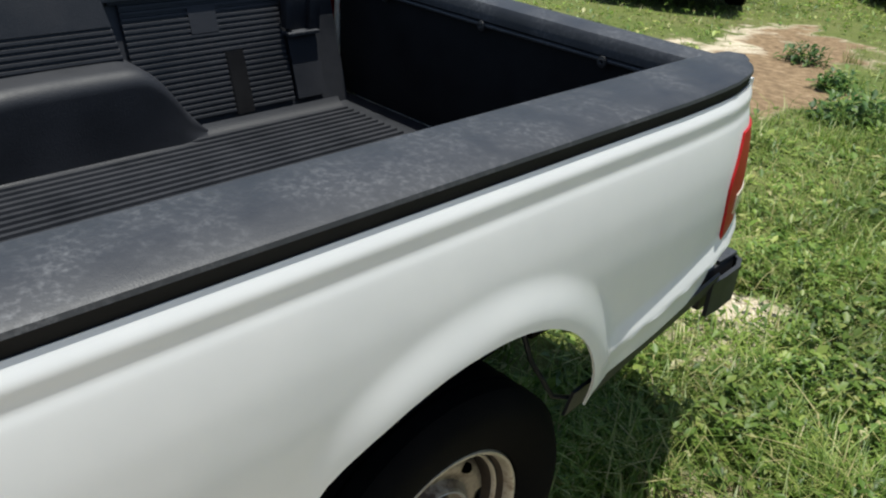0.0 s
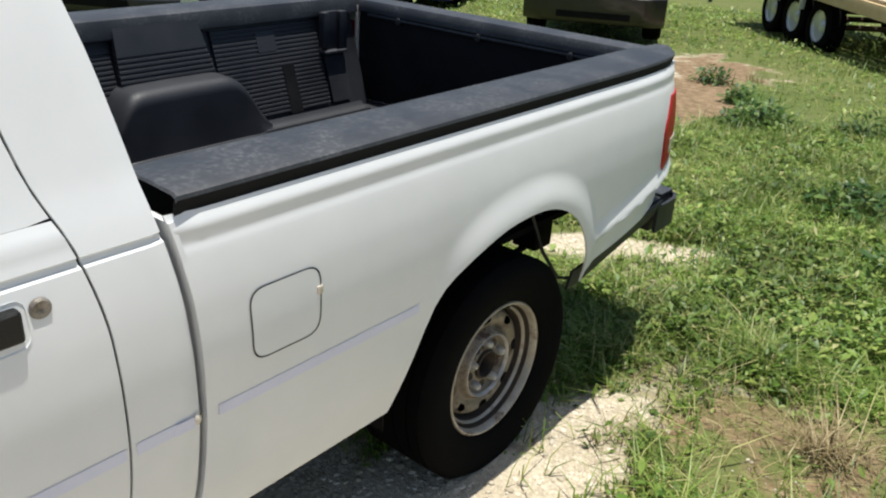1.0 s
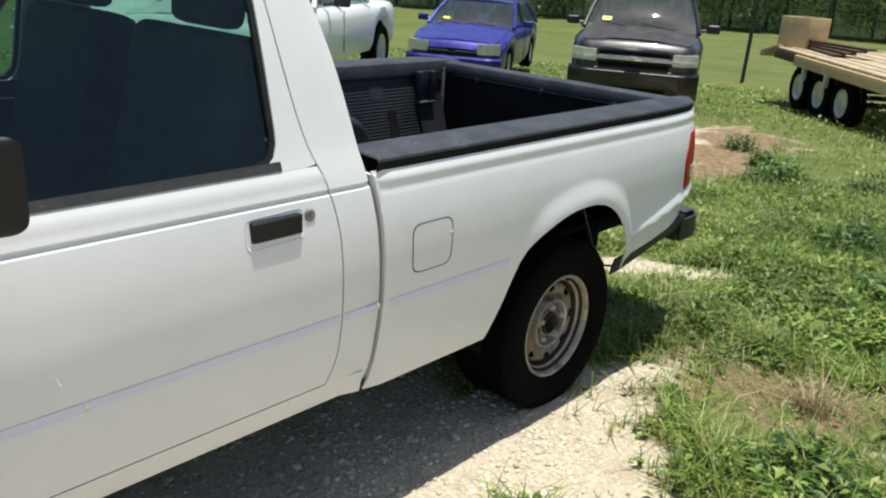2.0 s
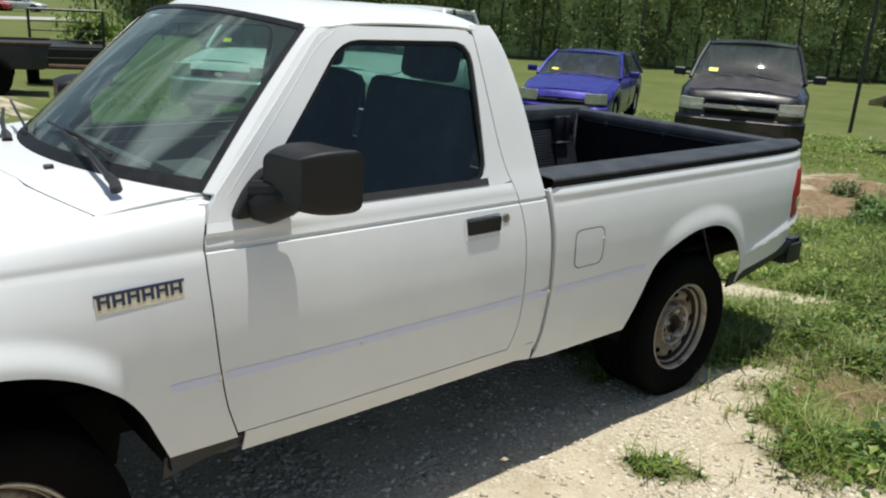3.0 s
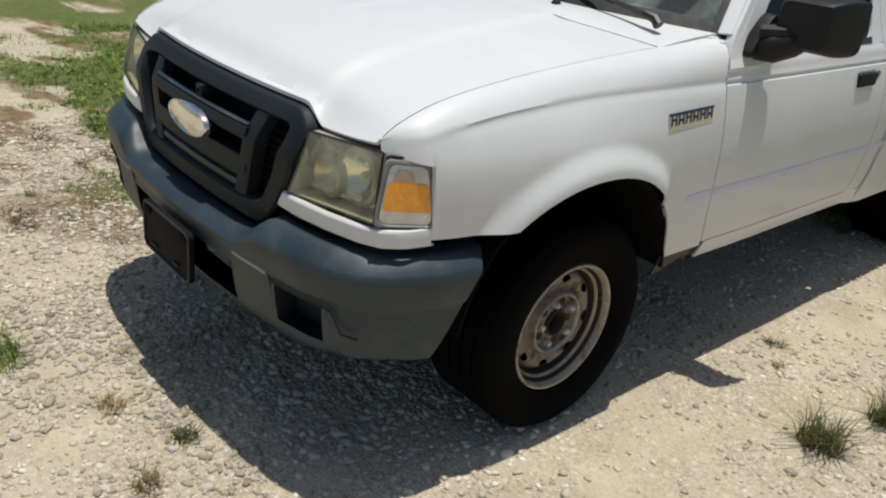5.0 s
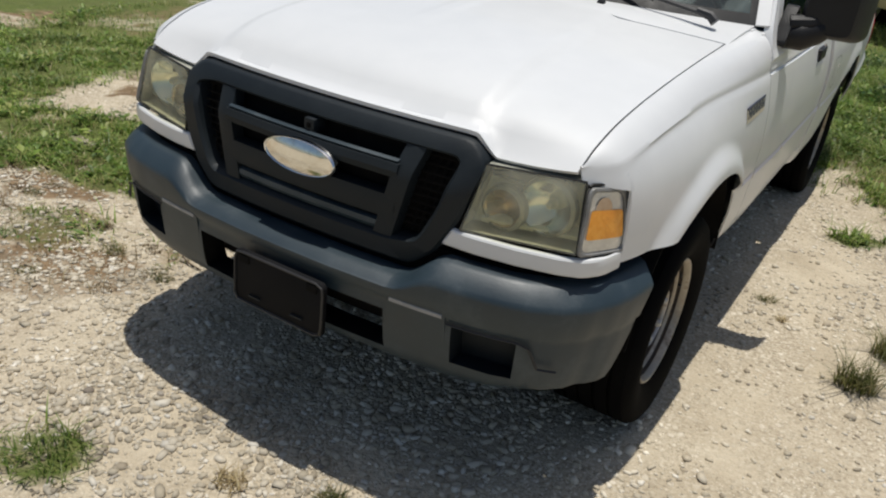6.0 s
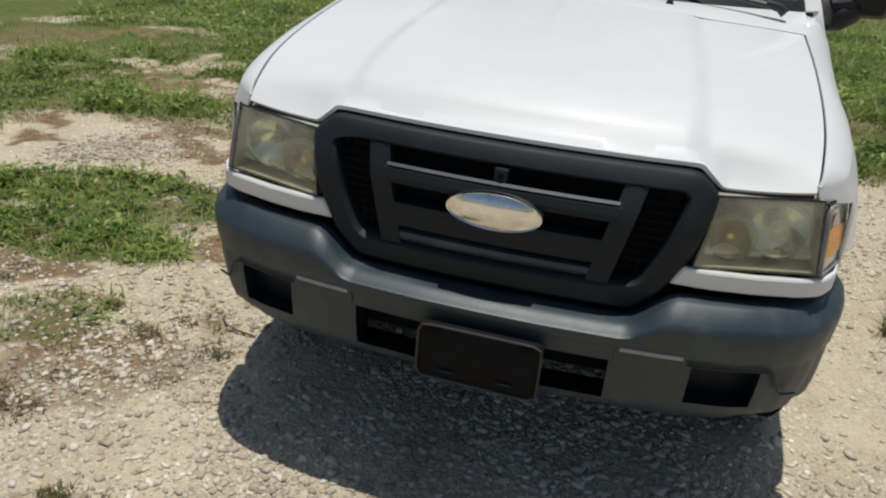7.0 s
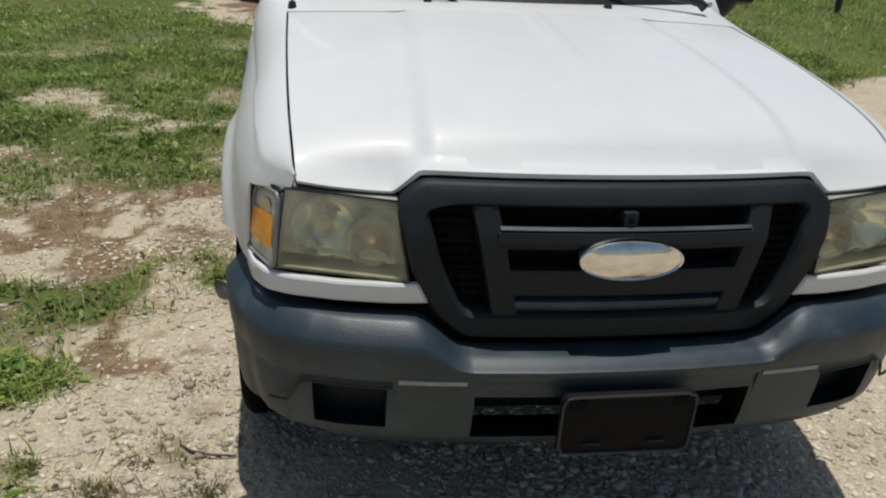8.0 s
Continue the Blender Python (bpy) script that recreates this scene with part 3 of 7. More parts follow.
def leaves(x, y, z, size, rng, tilt=0.9):
    """Small folded leaves, lying at all angles."""
    n = len(x)
    a = rng.rand(n) * 2 * math.pi
    t = tilt * (rng.rand(n) - 0.35)
    d = np.stack([np.cos(a) * np.cos(t), np.sin(a) * np.cos(t), np.sin(t)], 1)
    s = np.stack([-np.sin(a), np.cos(a), 0.35 * (rng.rand(n) - 0.5)], 1)
    base = np.stack([x, y, z], 1)
    L = size[:, None]
    w = L * (0.15 + 0.17 * rng.rand(n))[:, None]
    up = np.array((0, 0, 1.0))
    V = np.stack([base, base + d * L * 0.5 - s * w + up * L * 0.06, base + d * L - up * L * 0.12, base + d * L * 0.5 + s * w + up * L * 0.06], 1).reshape(-1, 3)
    k = np.arange(n)[:, None] * 4
    F = np.concatenate([k + np.array([[0, 1, 2]]), k + np.array([[0, 2, 3]])])
    return V, F


def sow(n, box_, rng, power=1.0, near=None):
    """Random points over a box of the plan, thinned by the grass cover and by distance."""
    x0, x1, y0, y1 = box_
    out = []
    have = 0
    while have < n:
        x, y = x0 + (x1 - x0) * rng.rand(n * 2), y0 + (y1 - y0) * rng.rand(n * 2)
        g, d = cover(x, y)
        keep = (rng.rand(len(x)) < (g * (1 - 0.88 * d)) ** power) & (g > 0.1)
        # clumping
        keep &= rng.rand(len(x)) < 0.25 + 0.75 * smooth(0.35, 0.62, fractal(x, y, 6.0, 1))
        if near is not None:
            keep &= rng.rand(len(x)) < near(x, y)
        keep &= ~((np.abs(x) < 0.8) & (y > -0.8) & (y < 2.3))
        out.append(np.stack([x[keep], y[keep]], 1))
        have += int(keep.sum())
    p = np.concatenate(out)[:n]
    return p[:, 0], p[:, 1]


rng = np.random.RandomState(11)
fall = lambda x, y: np.clip(5.0 / (1 + np.hypot(x - 1.6, (y - 2.0)) ** 1.6), 0.04, 1)
meadow = [(95000, (0.4, 4.6, 2.0, 8.0), fall), (80000, (-5.0, -0.9, -1.0, 8.0), lambda x, y: np.clip(4.0 / (1 + np.hypot(x + 0.8, y) ** 1.5), 0.06, 1)),
          (9000, (-0.9, 0.5, 2.3, 8.0), None), (42000, (-14, 9, 4.5, 18), None), (9000, (4.0, 12, 2.0, 12), None)]
VV, FF, k0 = [], [], 0
for cnt, bx_, nf in meadow:
    x, y = sow(cnt, bx_, rng, 1.3, nf)
    d = np.hypot(x - 1.5, y + 0.5)
    sc = np.where(d > 7, 1.0 + (d - 7) * 0.09, 1.0)
    tall = np.where(x < -0.8, 0.5, 1.0)
    L = (0.032 + 0.125 * rng.rand(len(x)) ** 2.0) * (0.45 + 1.1 * fractal(x, y, 2.0, 3)) * np.minimum(sc, 1.7) * tall
    V, F = blades(x, y, floor_z(x, y) - 0.004, L, (0.0032 + 0.0042 * rng.rand(len(x))) * sc, rng, 1.2, 1.1)
    VV.append(V)
    FF.append(F + k0)
    k0 += len(V)
grass = quick("grass", np.concatenate(VV), np.concatenate(FF), M["blade"])
tagged(grass, "bright green rough grass growing over the yard", "grass", kind="stuff")
VV, FF, k0 = [], [], 0
for cnt, bx_, nf in [(70000, (0.4, 4.6, 2.0, 8.0), fall), (17000, (-5.0, -0.9, -1.0, 8.0), meadow[1][2]), (6000, (-0.9, 0.5, 2.3, 8.0), None), (42000, (-14, 9, 4.5, 18), None)]:
    x, y = sow(cnt, bx_, rng, 1.7, nf)
    d = np.hypot(x - 1.5, y + 0.5)
    sc = np.where(d > 7, 1.0 + (d - 7) * 0.1, 1.0)
    h = rng.rand(len(x)) ** 1.3 * 0.1 * smooth(0.3, 0.75, fractal(x, y, 3.0, 3))
    V, F = leaves(x, y, floor_z(x, y) + 0.004 + h, (0.018 + 0.05 * rng.rand(len(x)) ** 2) * sc, rng, 1.4)
    VV.append(V)
    FF.append(F + k0)
    k0 += len(V)
weeds = quick("weeds", np.concatenate(VV), np.concatenate(FF), M["broadleaf"])
tagged(weeds, "low broad-leaved green weeds among the grass", "weeds", kind="stuff")

# dry stalks where the turf thins out
x = np.concatenate([0.9 + 1.6 * rng.rand(5000), -3.0 + 2.0 * rng.rand(4000)])
y = np.concatenate([2.3 + 2.2 * rng.rand(5000), -1.0 + 3.4 * rng.rand(4000)])
g, d = cover(x, y)
keep = (g + d > 0.25) & (rng.rand(len(x)) < np.clip(d * 0.6 + 1.2 * np.sin(math.pi * g) * 0.4, 0, 0.8))
x, y = x[keep], y[keep]
V, F = blades(x, y, floor_z(x, y), 0.03 + 0.05 * rng.rand(len(x)), 0.002 + 0.003 * rng.rand(len(x)), rng, 1.6, 0.9)
straw = quick("dry_grass", V, F, M["straw"])
tagged(straw, "short dry straw at the edge of the gravel", "dry grass", kind="stuff")

# loose stones
def stones(n, box_, smin, smax, rng, name, label, power):
    ico = bmesh.new()
    bmesh.ops.create_icosphere(ico, subdivisions=1, radius=1)
    bv, bf = take(ico)
    bf = np.array(bf)
    x0, x1, y0, y1 = box_
    x, y = x0 + (x1 - x0) * rng.rand(n), y0 + (y1 - y0) * rng.rand(n)
    g, d = cover(x, y)
    keep = (rng.rand(n) > np.clip(g * 1.6, 0, 0.97)) & (rng.rand(n) < 0.2 + 0.8 * smooth(0.35, 0.65, fractal(x, y, 1.7, 2)))
    x, y = x[keep], y[keep]
    n = len(x)
    s = smin + (smax - smin) * rng.rand(n) ** power
    sh = np.stack([s * (0.75 + 0.8 * rng.rand(n)), s * (0.5 + 0.5 * rng.rand(n)), s * (0.3 + 0.4 * rng.rand(n))], 1)
    a = rng.rand(n) * 6.283
    V = np.clip(bv[None] * (1 + 0.9 * (rng.rand(n, len(bv), 1) - 0.5)), -0.72, 0.72) * 1.25 * sh[:, None]
    c, sn = np.cos(a)[:, None], np.sin(a)[:, None]
    V = np.stack([V[..., 0] * c - V[..., 1] * sn + x[:, None], V[..., 0] * sn + V[..., 1] * c + y[:, None], V[..., 2] + (floor_z(x, y) + 0.15 * s)[:, None]], 2)
    F = bf[None] + (np.arange(n) * len(bv))[:, None, None]
    ob = quick(name, V.reshape(-1, 3), F.reshape(-1, 3), M["stone"])
    return tagged(ob, label, "gravel", kind="stuff")


M["stone"] = leaf_mat("limestone", [(0.0, (0.34, 0.285, 0.205)), (0.25, (0.45, 0.39, 0.29)), (0.65, (0.56, 0.495, 0.385)), (0.92, (0.68, 0.62, 0.51)), (0.97, (0.74, 0.69, 0.59)), (1.0, (0.2, 0.16, 0.12))], 0.85, 0.0)
stones(70000, (-2.6, 2.6, -2.2, 3.4), 0.003, 0.013, rng, "gravel", "loose pale limestone gravel of mixed sizes", 3.5)
stones(34000, (-2.7, 0.6, -2.2, 1.2), 0.005, 0.017, rng, "gravel", "coarse broken limestone before the pickup", 4.0)
stones(1300, (-2.5, 2.2, -2.0, 2.4), 0.012, 0.022, rng, "gravel", "larger pale limestone pieces lying on the gravel", 2.5)

# tufts that stand alone on the gravel
def tuft(x, y, n, r, h, material, label, seed, lean=0.8, name="grass_tuft"):
    q = np.random.RandomState(seed)
    a, d = q.rand(n) * 6.283, r * q.rand(n) ** 0.7
    px, py = d * np.cos(a), d * np.sin(a) * 0.8
    V, F = blades(px, py, np.zeros(n) - 0.004, h * (0.35 + 0.65 * q.rand(n)), 0.0025 + 0.003 * q.rand(n), q, lean, 0.6)
    ob = quick(name, V, F, material)
    ob.location = (x, y, float(floor_z(np.array([x]), np.array([y]))[0]))
    return tagged(ob, label, "grass tuft", "tufts on the gravel")


tuft(1.40, 0.66, 230, 0.075, 0.16, M["tuft"], "wiry brownish green grass tuft on gravel", 1, 1.1)
tuft(1.50, 0.99, 330, 0.085, 0.17, M["tuft"], "dense dark green grass tuft on gravel", 2, 1.0)
tuft(1.66, 0.90, 150, 0.05, 0.10, M["tuft"], "small green grass tuft on gravel", 3, 1.2)
tuft(1.72, 0.97, 40, 0.04, 0.10, M["tuft"], "thin grass sprig on gravel", 4, 1.2)
tuft(0.80, -0.77, 90, 0.04, 0.04, M["straw"], "flat yellowish grass sprig on gravel", 5, 1.6)
tuft(0.31, -0.98, 110, 0.045, 0.045, M["tuft"], "flat green grass sprig on gravel", 6, 1.6)
tuft(0.43, -1.14, 120, 0.05, 0.04, M["straw"], "flat dry grass sprig on gravel", 7, 1.6)
tuft(0.66, -1.11, 130, 0.055, 0.05, M["blade"], "flat green grass sprig on gravel", 8, 1.6)
tuft(0.05, -1.09, 110, 0.05, 0.045, M["straw"], "flat brown grass sprig on gravel", 9, 1.6)
tuft(1.08, 0.98, 50, 0.03, 0.035, M["straw"], "flat dry grass sprig on gravel", 10, 1.6)
tuft(0.985, 1.12, 60, 0.04, 0.04, M["tuft"], "flat green grass sprig on gravel", 12, 1.6)
tuft(-0.40, -1.33, 300, 0.15, 0.07, M["blade"], "low green weed clump on gravel", 13, 1.3)
tuft(1.60, 3.58, 150, 0.1, 0.17, M["straw"], "clump of flattened dry yellow straw", 14, 2.2, "straw_clump")
tuft(1.27, 3.95, 200, 0.12, 0.22, M["blade"], "clump of long pale grass blades", 15, 1.3)
tuft(-0.9, 9.6, 60, 0.1, 0.25, M["blade"], "tall weed beside parked vehicle", 16, 0.8)
tuft(0.15, 6.9, 120, 0.14, 0.16, M["blade"], "green weed clump on brown earth", 17, 1.2)

def weed_clump(x, y, n, r, h, label, seed):
    q = np.random.RandomState(seed)
    a, d = q.rand(n) * 6.283, r * q.rand(n) ** 0.6
    V, F = leaves(d * np.cos(a), d * np.sin(a), h * q.rand(n) * (1 - 0.7 * (d / r) ** 2), 0.04 + 0.06 * q.rand(n), q, 1.5)
    V2, F2 = blades(d[::4] * np.cos(a[::4]), d[::4] * np.sin(a[::4]), np.zeros(len(d[::4])), h * (0.5 + 0.8 * q.rand(len(d[::4]))), 0.005 + 0.004 * q.rand(len(d[::4])), q, 0.9, 0.7)
    ob = quick("weed_clump", np.concatenate([V, V2]), np.concatenate([F, F2 + len(V)]), M["weed_dark"])
    ob.location = (x, y, float(floor_z(np.array([x]), np.array([y]))[0]))
    return tagged(ob, label, "weeds", "leafy weed clumps")


M["weed_dark"] = leaf_mat("dark_weed_leaf", [(0.0, (0.035, 0.085, 0.02)), (0.5, (0.075, 0.15, 0.034)), (0.9, (0.15, 0.23, 0.055)), (1.0, (0.28, 0.32, 0.1))])
weed_clump(-0.08, 7.45, 360, 0.27, 0.21, "dark green leafy weed clump beside brown earth", 71)
weed_clump(-0.55, 8.35, 160, 0.17, 0.16, "small leafy weed clump on brown earth", 72)
weed_clump(-1.15, 9.15, 150, 0.2, 0.18, "small leafy weed clump on brown earth", 73)
weed_clump(0.72, 7.7, 260, 0.3, 0.2, "leafy weed clump growing out of the grass", 74)
weed_clump(1.5, 5.1, 300, 0.24, 0.16, "leafy weed clump growing out of the grass", 75)
weed_clump(2.1, 4.3, 280, 0.22, 0.15, "leafy weed clump growing out of the grass", 76)
weed_clump(1.05, 5.9, 300, 0.28, 0.18, "leafy weed clump growing out of the grass", 77)
weed_clump(1.75, 3.05, 220, 0.2, 0.1, "low leafy weed clump at the gravel's edge", 78)

# low brown and olive sprigs scattered over the gravel before the pickup
sprig = np.random.RandomState(31)
for k in range(58):
    sx, sy = -2.6 + 1.75 * sprig.rand(), -1.6 + 1.7 * sprig.rand()
    dry = sprig.rand() < 0.75
    tuft(sx, sy, 60 + int(70 * sprig.rand()), 0.035 + 0.06 * sprig.rand(), 0.016 + 0.02 * sprig.rand(), M["tuft"] if not dry else M["sprig"], "flat brown weed sprig on gravel" if dry else "flat olive weed sprig on gravel", 40 + k, 1.7, "weed_sprig")

# a bent twig and a few fallen leaves
twig = part("twig", tube([(0, 0, 0.008), (0.07, 0.012, 0.016), (0.13, -0.004, 0.012), (0.17, -0.035, 0.008), (0.18, -0.06, 0.006)], [0.003, 0.004, 0.004, 0.003, 0.002], 6), surface("dry_twig_bark", (0.05, 0.035, 0.022), (0.11, 0.08, 0.05), 0.9, 0, 30, 200, 0.4), None)
twig.matrix_world = pose(-0.87, -0.33, float(floor_z(np.array([-1.0]), np.array([-0.4]))[0]), 0, 0, 170)
tagged(twig, "thin bent brown twig lying on gravel", "twig")

# ---- the white pickup ----
truck = thing("pickup_truck", pose(0, 0, 0), "white single-cab pickup with black bed liner parked on gravel", "pickup truck")
SIDES = (("", lambda vf: vf), ("", flip))

side_z = curve([0.36, 0.42, 0.5, 0.6, 0.7, 0.8, 0.9, 0.97, 1.02, 1.035, 1.06, 1.12],
               [0.792, 0.822, 0.850, 0.864, 0.872, 0.873, 0.866, 0.855, 0.844, 0.840, 0.832, 0.812])
nose_in = curve([-0.70, -0.67, -0.63, -0.59, -0.45, -0.2, 0.1, 0.5, 0.9], [0.20, 0.165, 0.12, 0.085, 0.048, 0.022, 0.014, 0.008, 0.0])
bed_out = curve([1.8, 2.0, 3.4, 3.62, 3.74, 3.81, 3.86], [0.002, 0.004, 0.002, -0.008, -0.032, -0.063, -0.104])
bed_swell = curve([0.4, 0.5, 0.65, 0.8, 0.9, 0.97, 1.03, 1.06], [0.018, 0.003, 0.001, 0.006, 0.009, 0.01, 0.01, 0.012])
FA, RA = (-0.03, 0.40), (2.85, 0.37)


def arch_front(y):
    a = 0.435 if y > FA[0] else 0.47
    return FA[1] + 0.43 * max(0.0, 1 - abs((y - FA[0]) / a) ** 2.15) ** (1 / 2.15)


arch_lead = curve([2.385, 2.44, 2.495, 2.515, 2.6, 2.7, 2.78, 2.85], [0.405, 0.54, 0.67, 0.7, 0.755, 0.79, 0.806, 0.81])


def arch_rear(y):
    if y < RA[0]:
        return float(arch_lead(y))
    a, e = 0.39, 2.2
    return RA[1] + 0.44 * max(0.0, 1 - abs((y - RA[0]) / a) ** e) ** (1 / e)


def flare(y, z, c, a_back, a_front, r):
    a = a_back if y > c[0] else a_front
    e = 2.0 if c is FA else 2.2
    q = (abs((y - c[0]) / a) ** e + abs((z - c[1]) / r) ** e) ** (1 / e)
    if z < c[1] - 0.05:
        return 0.0
    if c is RA and y < c[0]:
        t = max(0.0, min(1.0, 1 - (z - arch_rear(y)) / 0.1)) if y > 2.4 else 0.0
        f = max(0.0, min(1.0, (y - 2.44) / 0.2))
        return 0.015 * t * t * (3 - 2 * t) * f * f * (3 - 2 * f)
    t = max(0.0, min(1.0, (1.21 - q) / 0.17 if c is FA else (1.23 - q) / 0.2))
    up = max(0.0, min(1.0, (z - c[1] + 0.02) / 0.25))
    cut = 1.0 if c is not FA else max(0.0, min(1.0, (0.3 - y) / 0.035))
    return (0.027 if c is FA else 0.015) * t * t * (3 - 2 * t) * up * up * (3 - 2 * up) * cut


def side_x(y, z):
    x = float(side_z(z)) - float(nose_in(y)) * (1 if y < 0.9 else 0)
    if y > 1.8:
        x += float(bed_out(y))
        x += float(bed_swell(z))
    x += flare(y, z, FA, 0.435, 0.47, 0.43) if y < 1.0 else flare(y, z, RA, 0.39, 0.47, 0.44)
    return x


def panel(ys, low, high, nz=26, extra=None, xf=side_x):
    """Side sheet: columns at ys from low(y) to high(y)."""
    P = np.zeros((len(ys), nz, 3))
    for i, y in enumerate(ys):
        zs = np.linspace(low(y), high(y), nz)
        for j, z in enumerate(zs):
            yy = y + (extra(y, z) if extra else 0)
            P[i, j] = (xf(yy, z), yy, z)
    return P


hood_x = curve([-0.69, -0.665, -0.62, -0.5, -0.3, 0.0, 0.31, 0.58], [0.686, 0.689, 0.693, 0.701, 0.708, 0.714, 0.717, 0.735])
hood_z = curve([-0.69, -0.665, -0.62, -0.5, -0.3, 0.0, 0.31, 0.58], [0.943, 0.967, 1.000, 1.046, 1.082, 1.114, 1.136, 1.162])
crease_z = curve([-0.7, -0.62, -0.5, -0.3, 0.0, 0.5], [0.944, 0.962, 0.99, 1.016, 1.033, 1.037])
seam_front = curve([0.4, 0.48, 0.6, 0.7, 0.85, 1.0, 1.05, 1.1, 1.163, 1.2], [0.645, 0.615, 0.575, 0.557, 0.542, 0.535, 0.536, 0.548, 0.576, 0.59])
seam_back = curve([0.4, 0.48, 0.6, 0.75, 0.9, 1.05, 1.17, 1.3, 1.65], [1.645, 1.678, 1.713, 1.718, 1.715, 1.692, 1.652, 1.63, 1.598])
cab_back = curve([0.4, 0.5, 0.7, 0.9, 1.1, 1.3, 1.45, 1.55, 1.62], [1.828, 1.846, 1.855, 1.85, 1.826, 1.8, 1.768, 1.735, 1.70])


def fender():
    """Front wing: arch, side, crease and the roll up to the bonnet line."""
    a = np.linspace(0, math.pi, 34)
    ys = np.concatenate([[-0.672, -0.666, -0.66, -0.645, -0.63, -0.615, -0.60, -0.585, -0.575, -0.573, -0.56, -0.54, -0.515], FA[0] - 0.03 - 0.43 * np.cos(a) * 1.0, [0.42, 0.46, 0.5, 0.52, 0.545]])
    ys = np.unique(np.round(np.clip(ys, -0.665, 0.545), 4))
    low = lambda y: (0.916 + 0.016 * (-0.574 - y) / 0.09) if y < -0.574 else 0.735 if y < -0.4 else (max(0.735, arch_front(y)) if y < -0.3 else (arch_front(y) if y < 0.395 else 0.475))
    rows = []
    for y in ys:
        zc, xh, zh = float(crease_z(y)), float(hood_x(y)), float(hood_z(y))
        # the tip rolls down with the bonnet lip
        zh -= 0.002
        zc = min(zc, zh - 0.008)
        lean = 0.022 * min(1.0, max(0.0, (0.45 - y) / 0.6))
        col = []
        for z in np.linspace(min(low(y), zc - 0.014), zc - 0.012, 20):
            yy = y
            if y > 0.5:
                yy = y + (float(seam_front(z)) - 0.545) * (y - 0.5) / 0.045
            col.append((side_x(yy, z) - lean * max(0.0, (z - 0.87) / 0.12) ** 2, yy, z))
        xc = col[-1][0]
        yy = col[-1][1]
        gd = min(1.0, max(0.0, (y + 0.56) / 0.1))
        col.append((xc - 0.003 - 0.003 * gd, yy, zc - 0.004))
        col.append((xc - 0.006 - 0.003 * gd, yy, zc + 0.004))
        p0, p2 = np.array((xc - 0.009, zc + 0.011)), np.array((xh, zh))
        back = max(0.0, min(1.0, (y + 0.05) / 0.45))
        p1 = (1 - back) * (p0 + np.array((-0.42 * (p0[0] - xh), 0.80 * (zh - p0[1])))) + back * np.array((xc - 0.018, zh + 0.002 - 0.12 * (zh - zc)))
        for t in np.linspace(0, 1, 12):
            q = (1 - t)**2 * p0 + 2 * t * (1 - t) * p1 + t * t * p2
            col.append((q[0], y if y <= 0.5 else y + (float(seam_front(q[1])) - 0.545) * (y - 0.5) / 0.045, q[1]))
        rows.append(col)
    return shell(np.array(rows), 0.006, (1, 0, 0.3))


def door_lower():
    ys = np.concatenate([[0.0, 0.01], np.linspace(0.03, 0.97, 26), [0.99, 1.0]])
    rows = []
    for u in ys:
        col = []
        zs = np.concatenate([np.linspace(0.492, 1.02, 24), [1.029, 1.033, 1.041, 1.046], np.linspace(1.055, 1.1055, 5)])
        for z in zs:
            y = (1 - u) * (float(seam_front(z)) + 0.005) + u * (float(seam_back(z)) - 0.003)
            x = side_x(y, z) if z < 1.08 else green_x(z)
            if 1.03 < z < 1.043:
                x -= 0.007
            col.append((x, y, z))
        rows.append(col)
    return shell(np.array(rows), 0.006, (1, 0, 0))


def sill():
    ys = np.linspace(0.64, 1.815, 20)
    P = panel(ys, lambda y: 0.415, lambda y: 0.487, 8)
    return shell(P, 0.006, (1, 0, 0))


def green_x(z):
    """Half-width of the cab sides above the waist."""
    return float(curve([1.08, 1.11, 1.2, 1.35, 1.5, 1.58, 1.62, 1.645], [0.828, 0.812, 0.782, 0.735, 0.682, 0.65, 0.628, 0.585])(z))


def cab_corner():
    rows = []
    zs = np.concatenate([np.linspace(0.43, 1.02, 22), [1.029, 1.033, 1.041, 1.046], np.linspace(1.06, 1.62, 18)])
    for u in np.linspace(0, 1, 8):
        col = []
        for z in zs:
            y = (1 - u) * (float(seam_back(z)) + 0.002) + u * float(cab_back(z))
            x = side_x(y if y < 1.8 else 1.8, z) if z < 1.075 else green_x(z)
            if 1.03 < z < 1.043:
                x -= 0.007
            x -= 0.005 * max(0, u - 0.8) ** 2 / 0.04
            col.append((x, y, z))
        rows.append(col)
    return shell(np.array(rows), 0.006, (1, 0, 0))


WIN = rounded([(0.665, 1.113), (1.562, 1.113), (1.582, 1.568), (1.065, 1.568)], 0.075, 8)


def window_ring(outer, inner):
    """Sheet between two loops of (y, z) on the cab side."""
    n = 72
    o, i = resample(list(outer) + [outer[0]], n + 1)[:-1], resample(list(inner) + [inner[0]], n + 1)[:-1]
    # start both loops at the lower front corner
    o = np.roll(o, -int(np.argmin(o @ np.array((1, 1.0)))), axis=0)
    i = np.roll(i, -int(np.argmin(i @ np.array((1, 1.0)))), axis=0)
    P = []
    for t in (0, 0.35, 0.7, 1.0):
        q = (1 - t) * o + t * i
        P.append([(green_x(z) if z > 1.085 else side_x(y, z), y, z) for y, z in q] + [(green_x(q[0][1]), q[0][0], q[0][1])])
    return np.array(P)


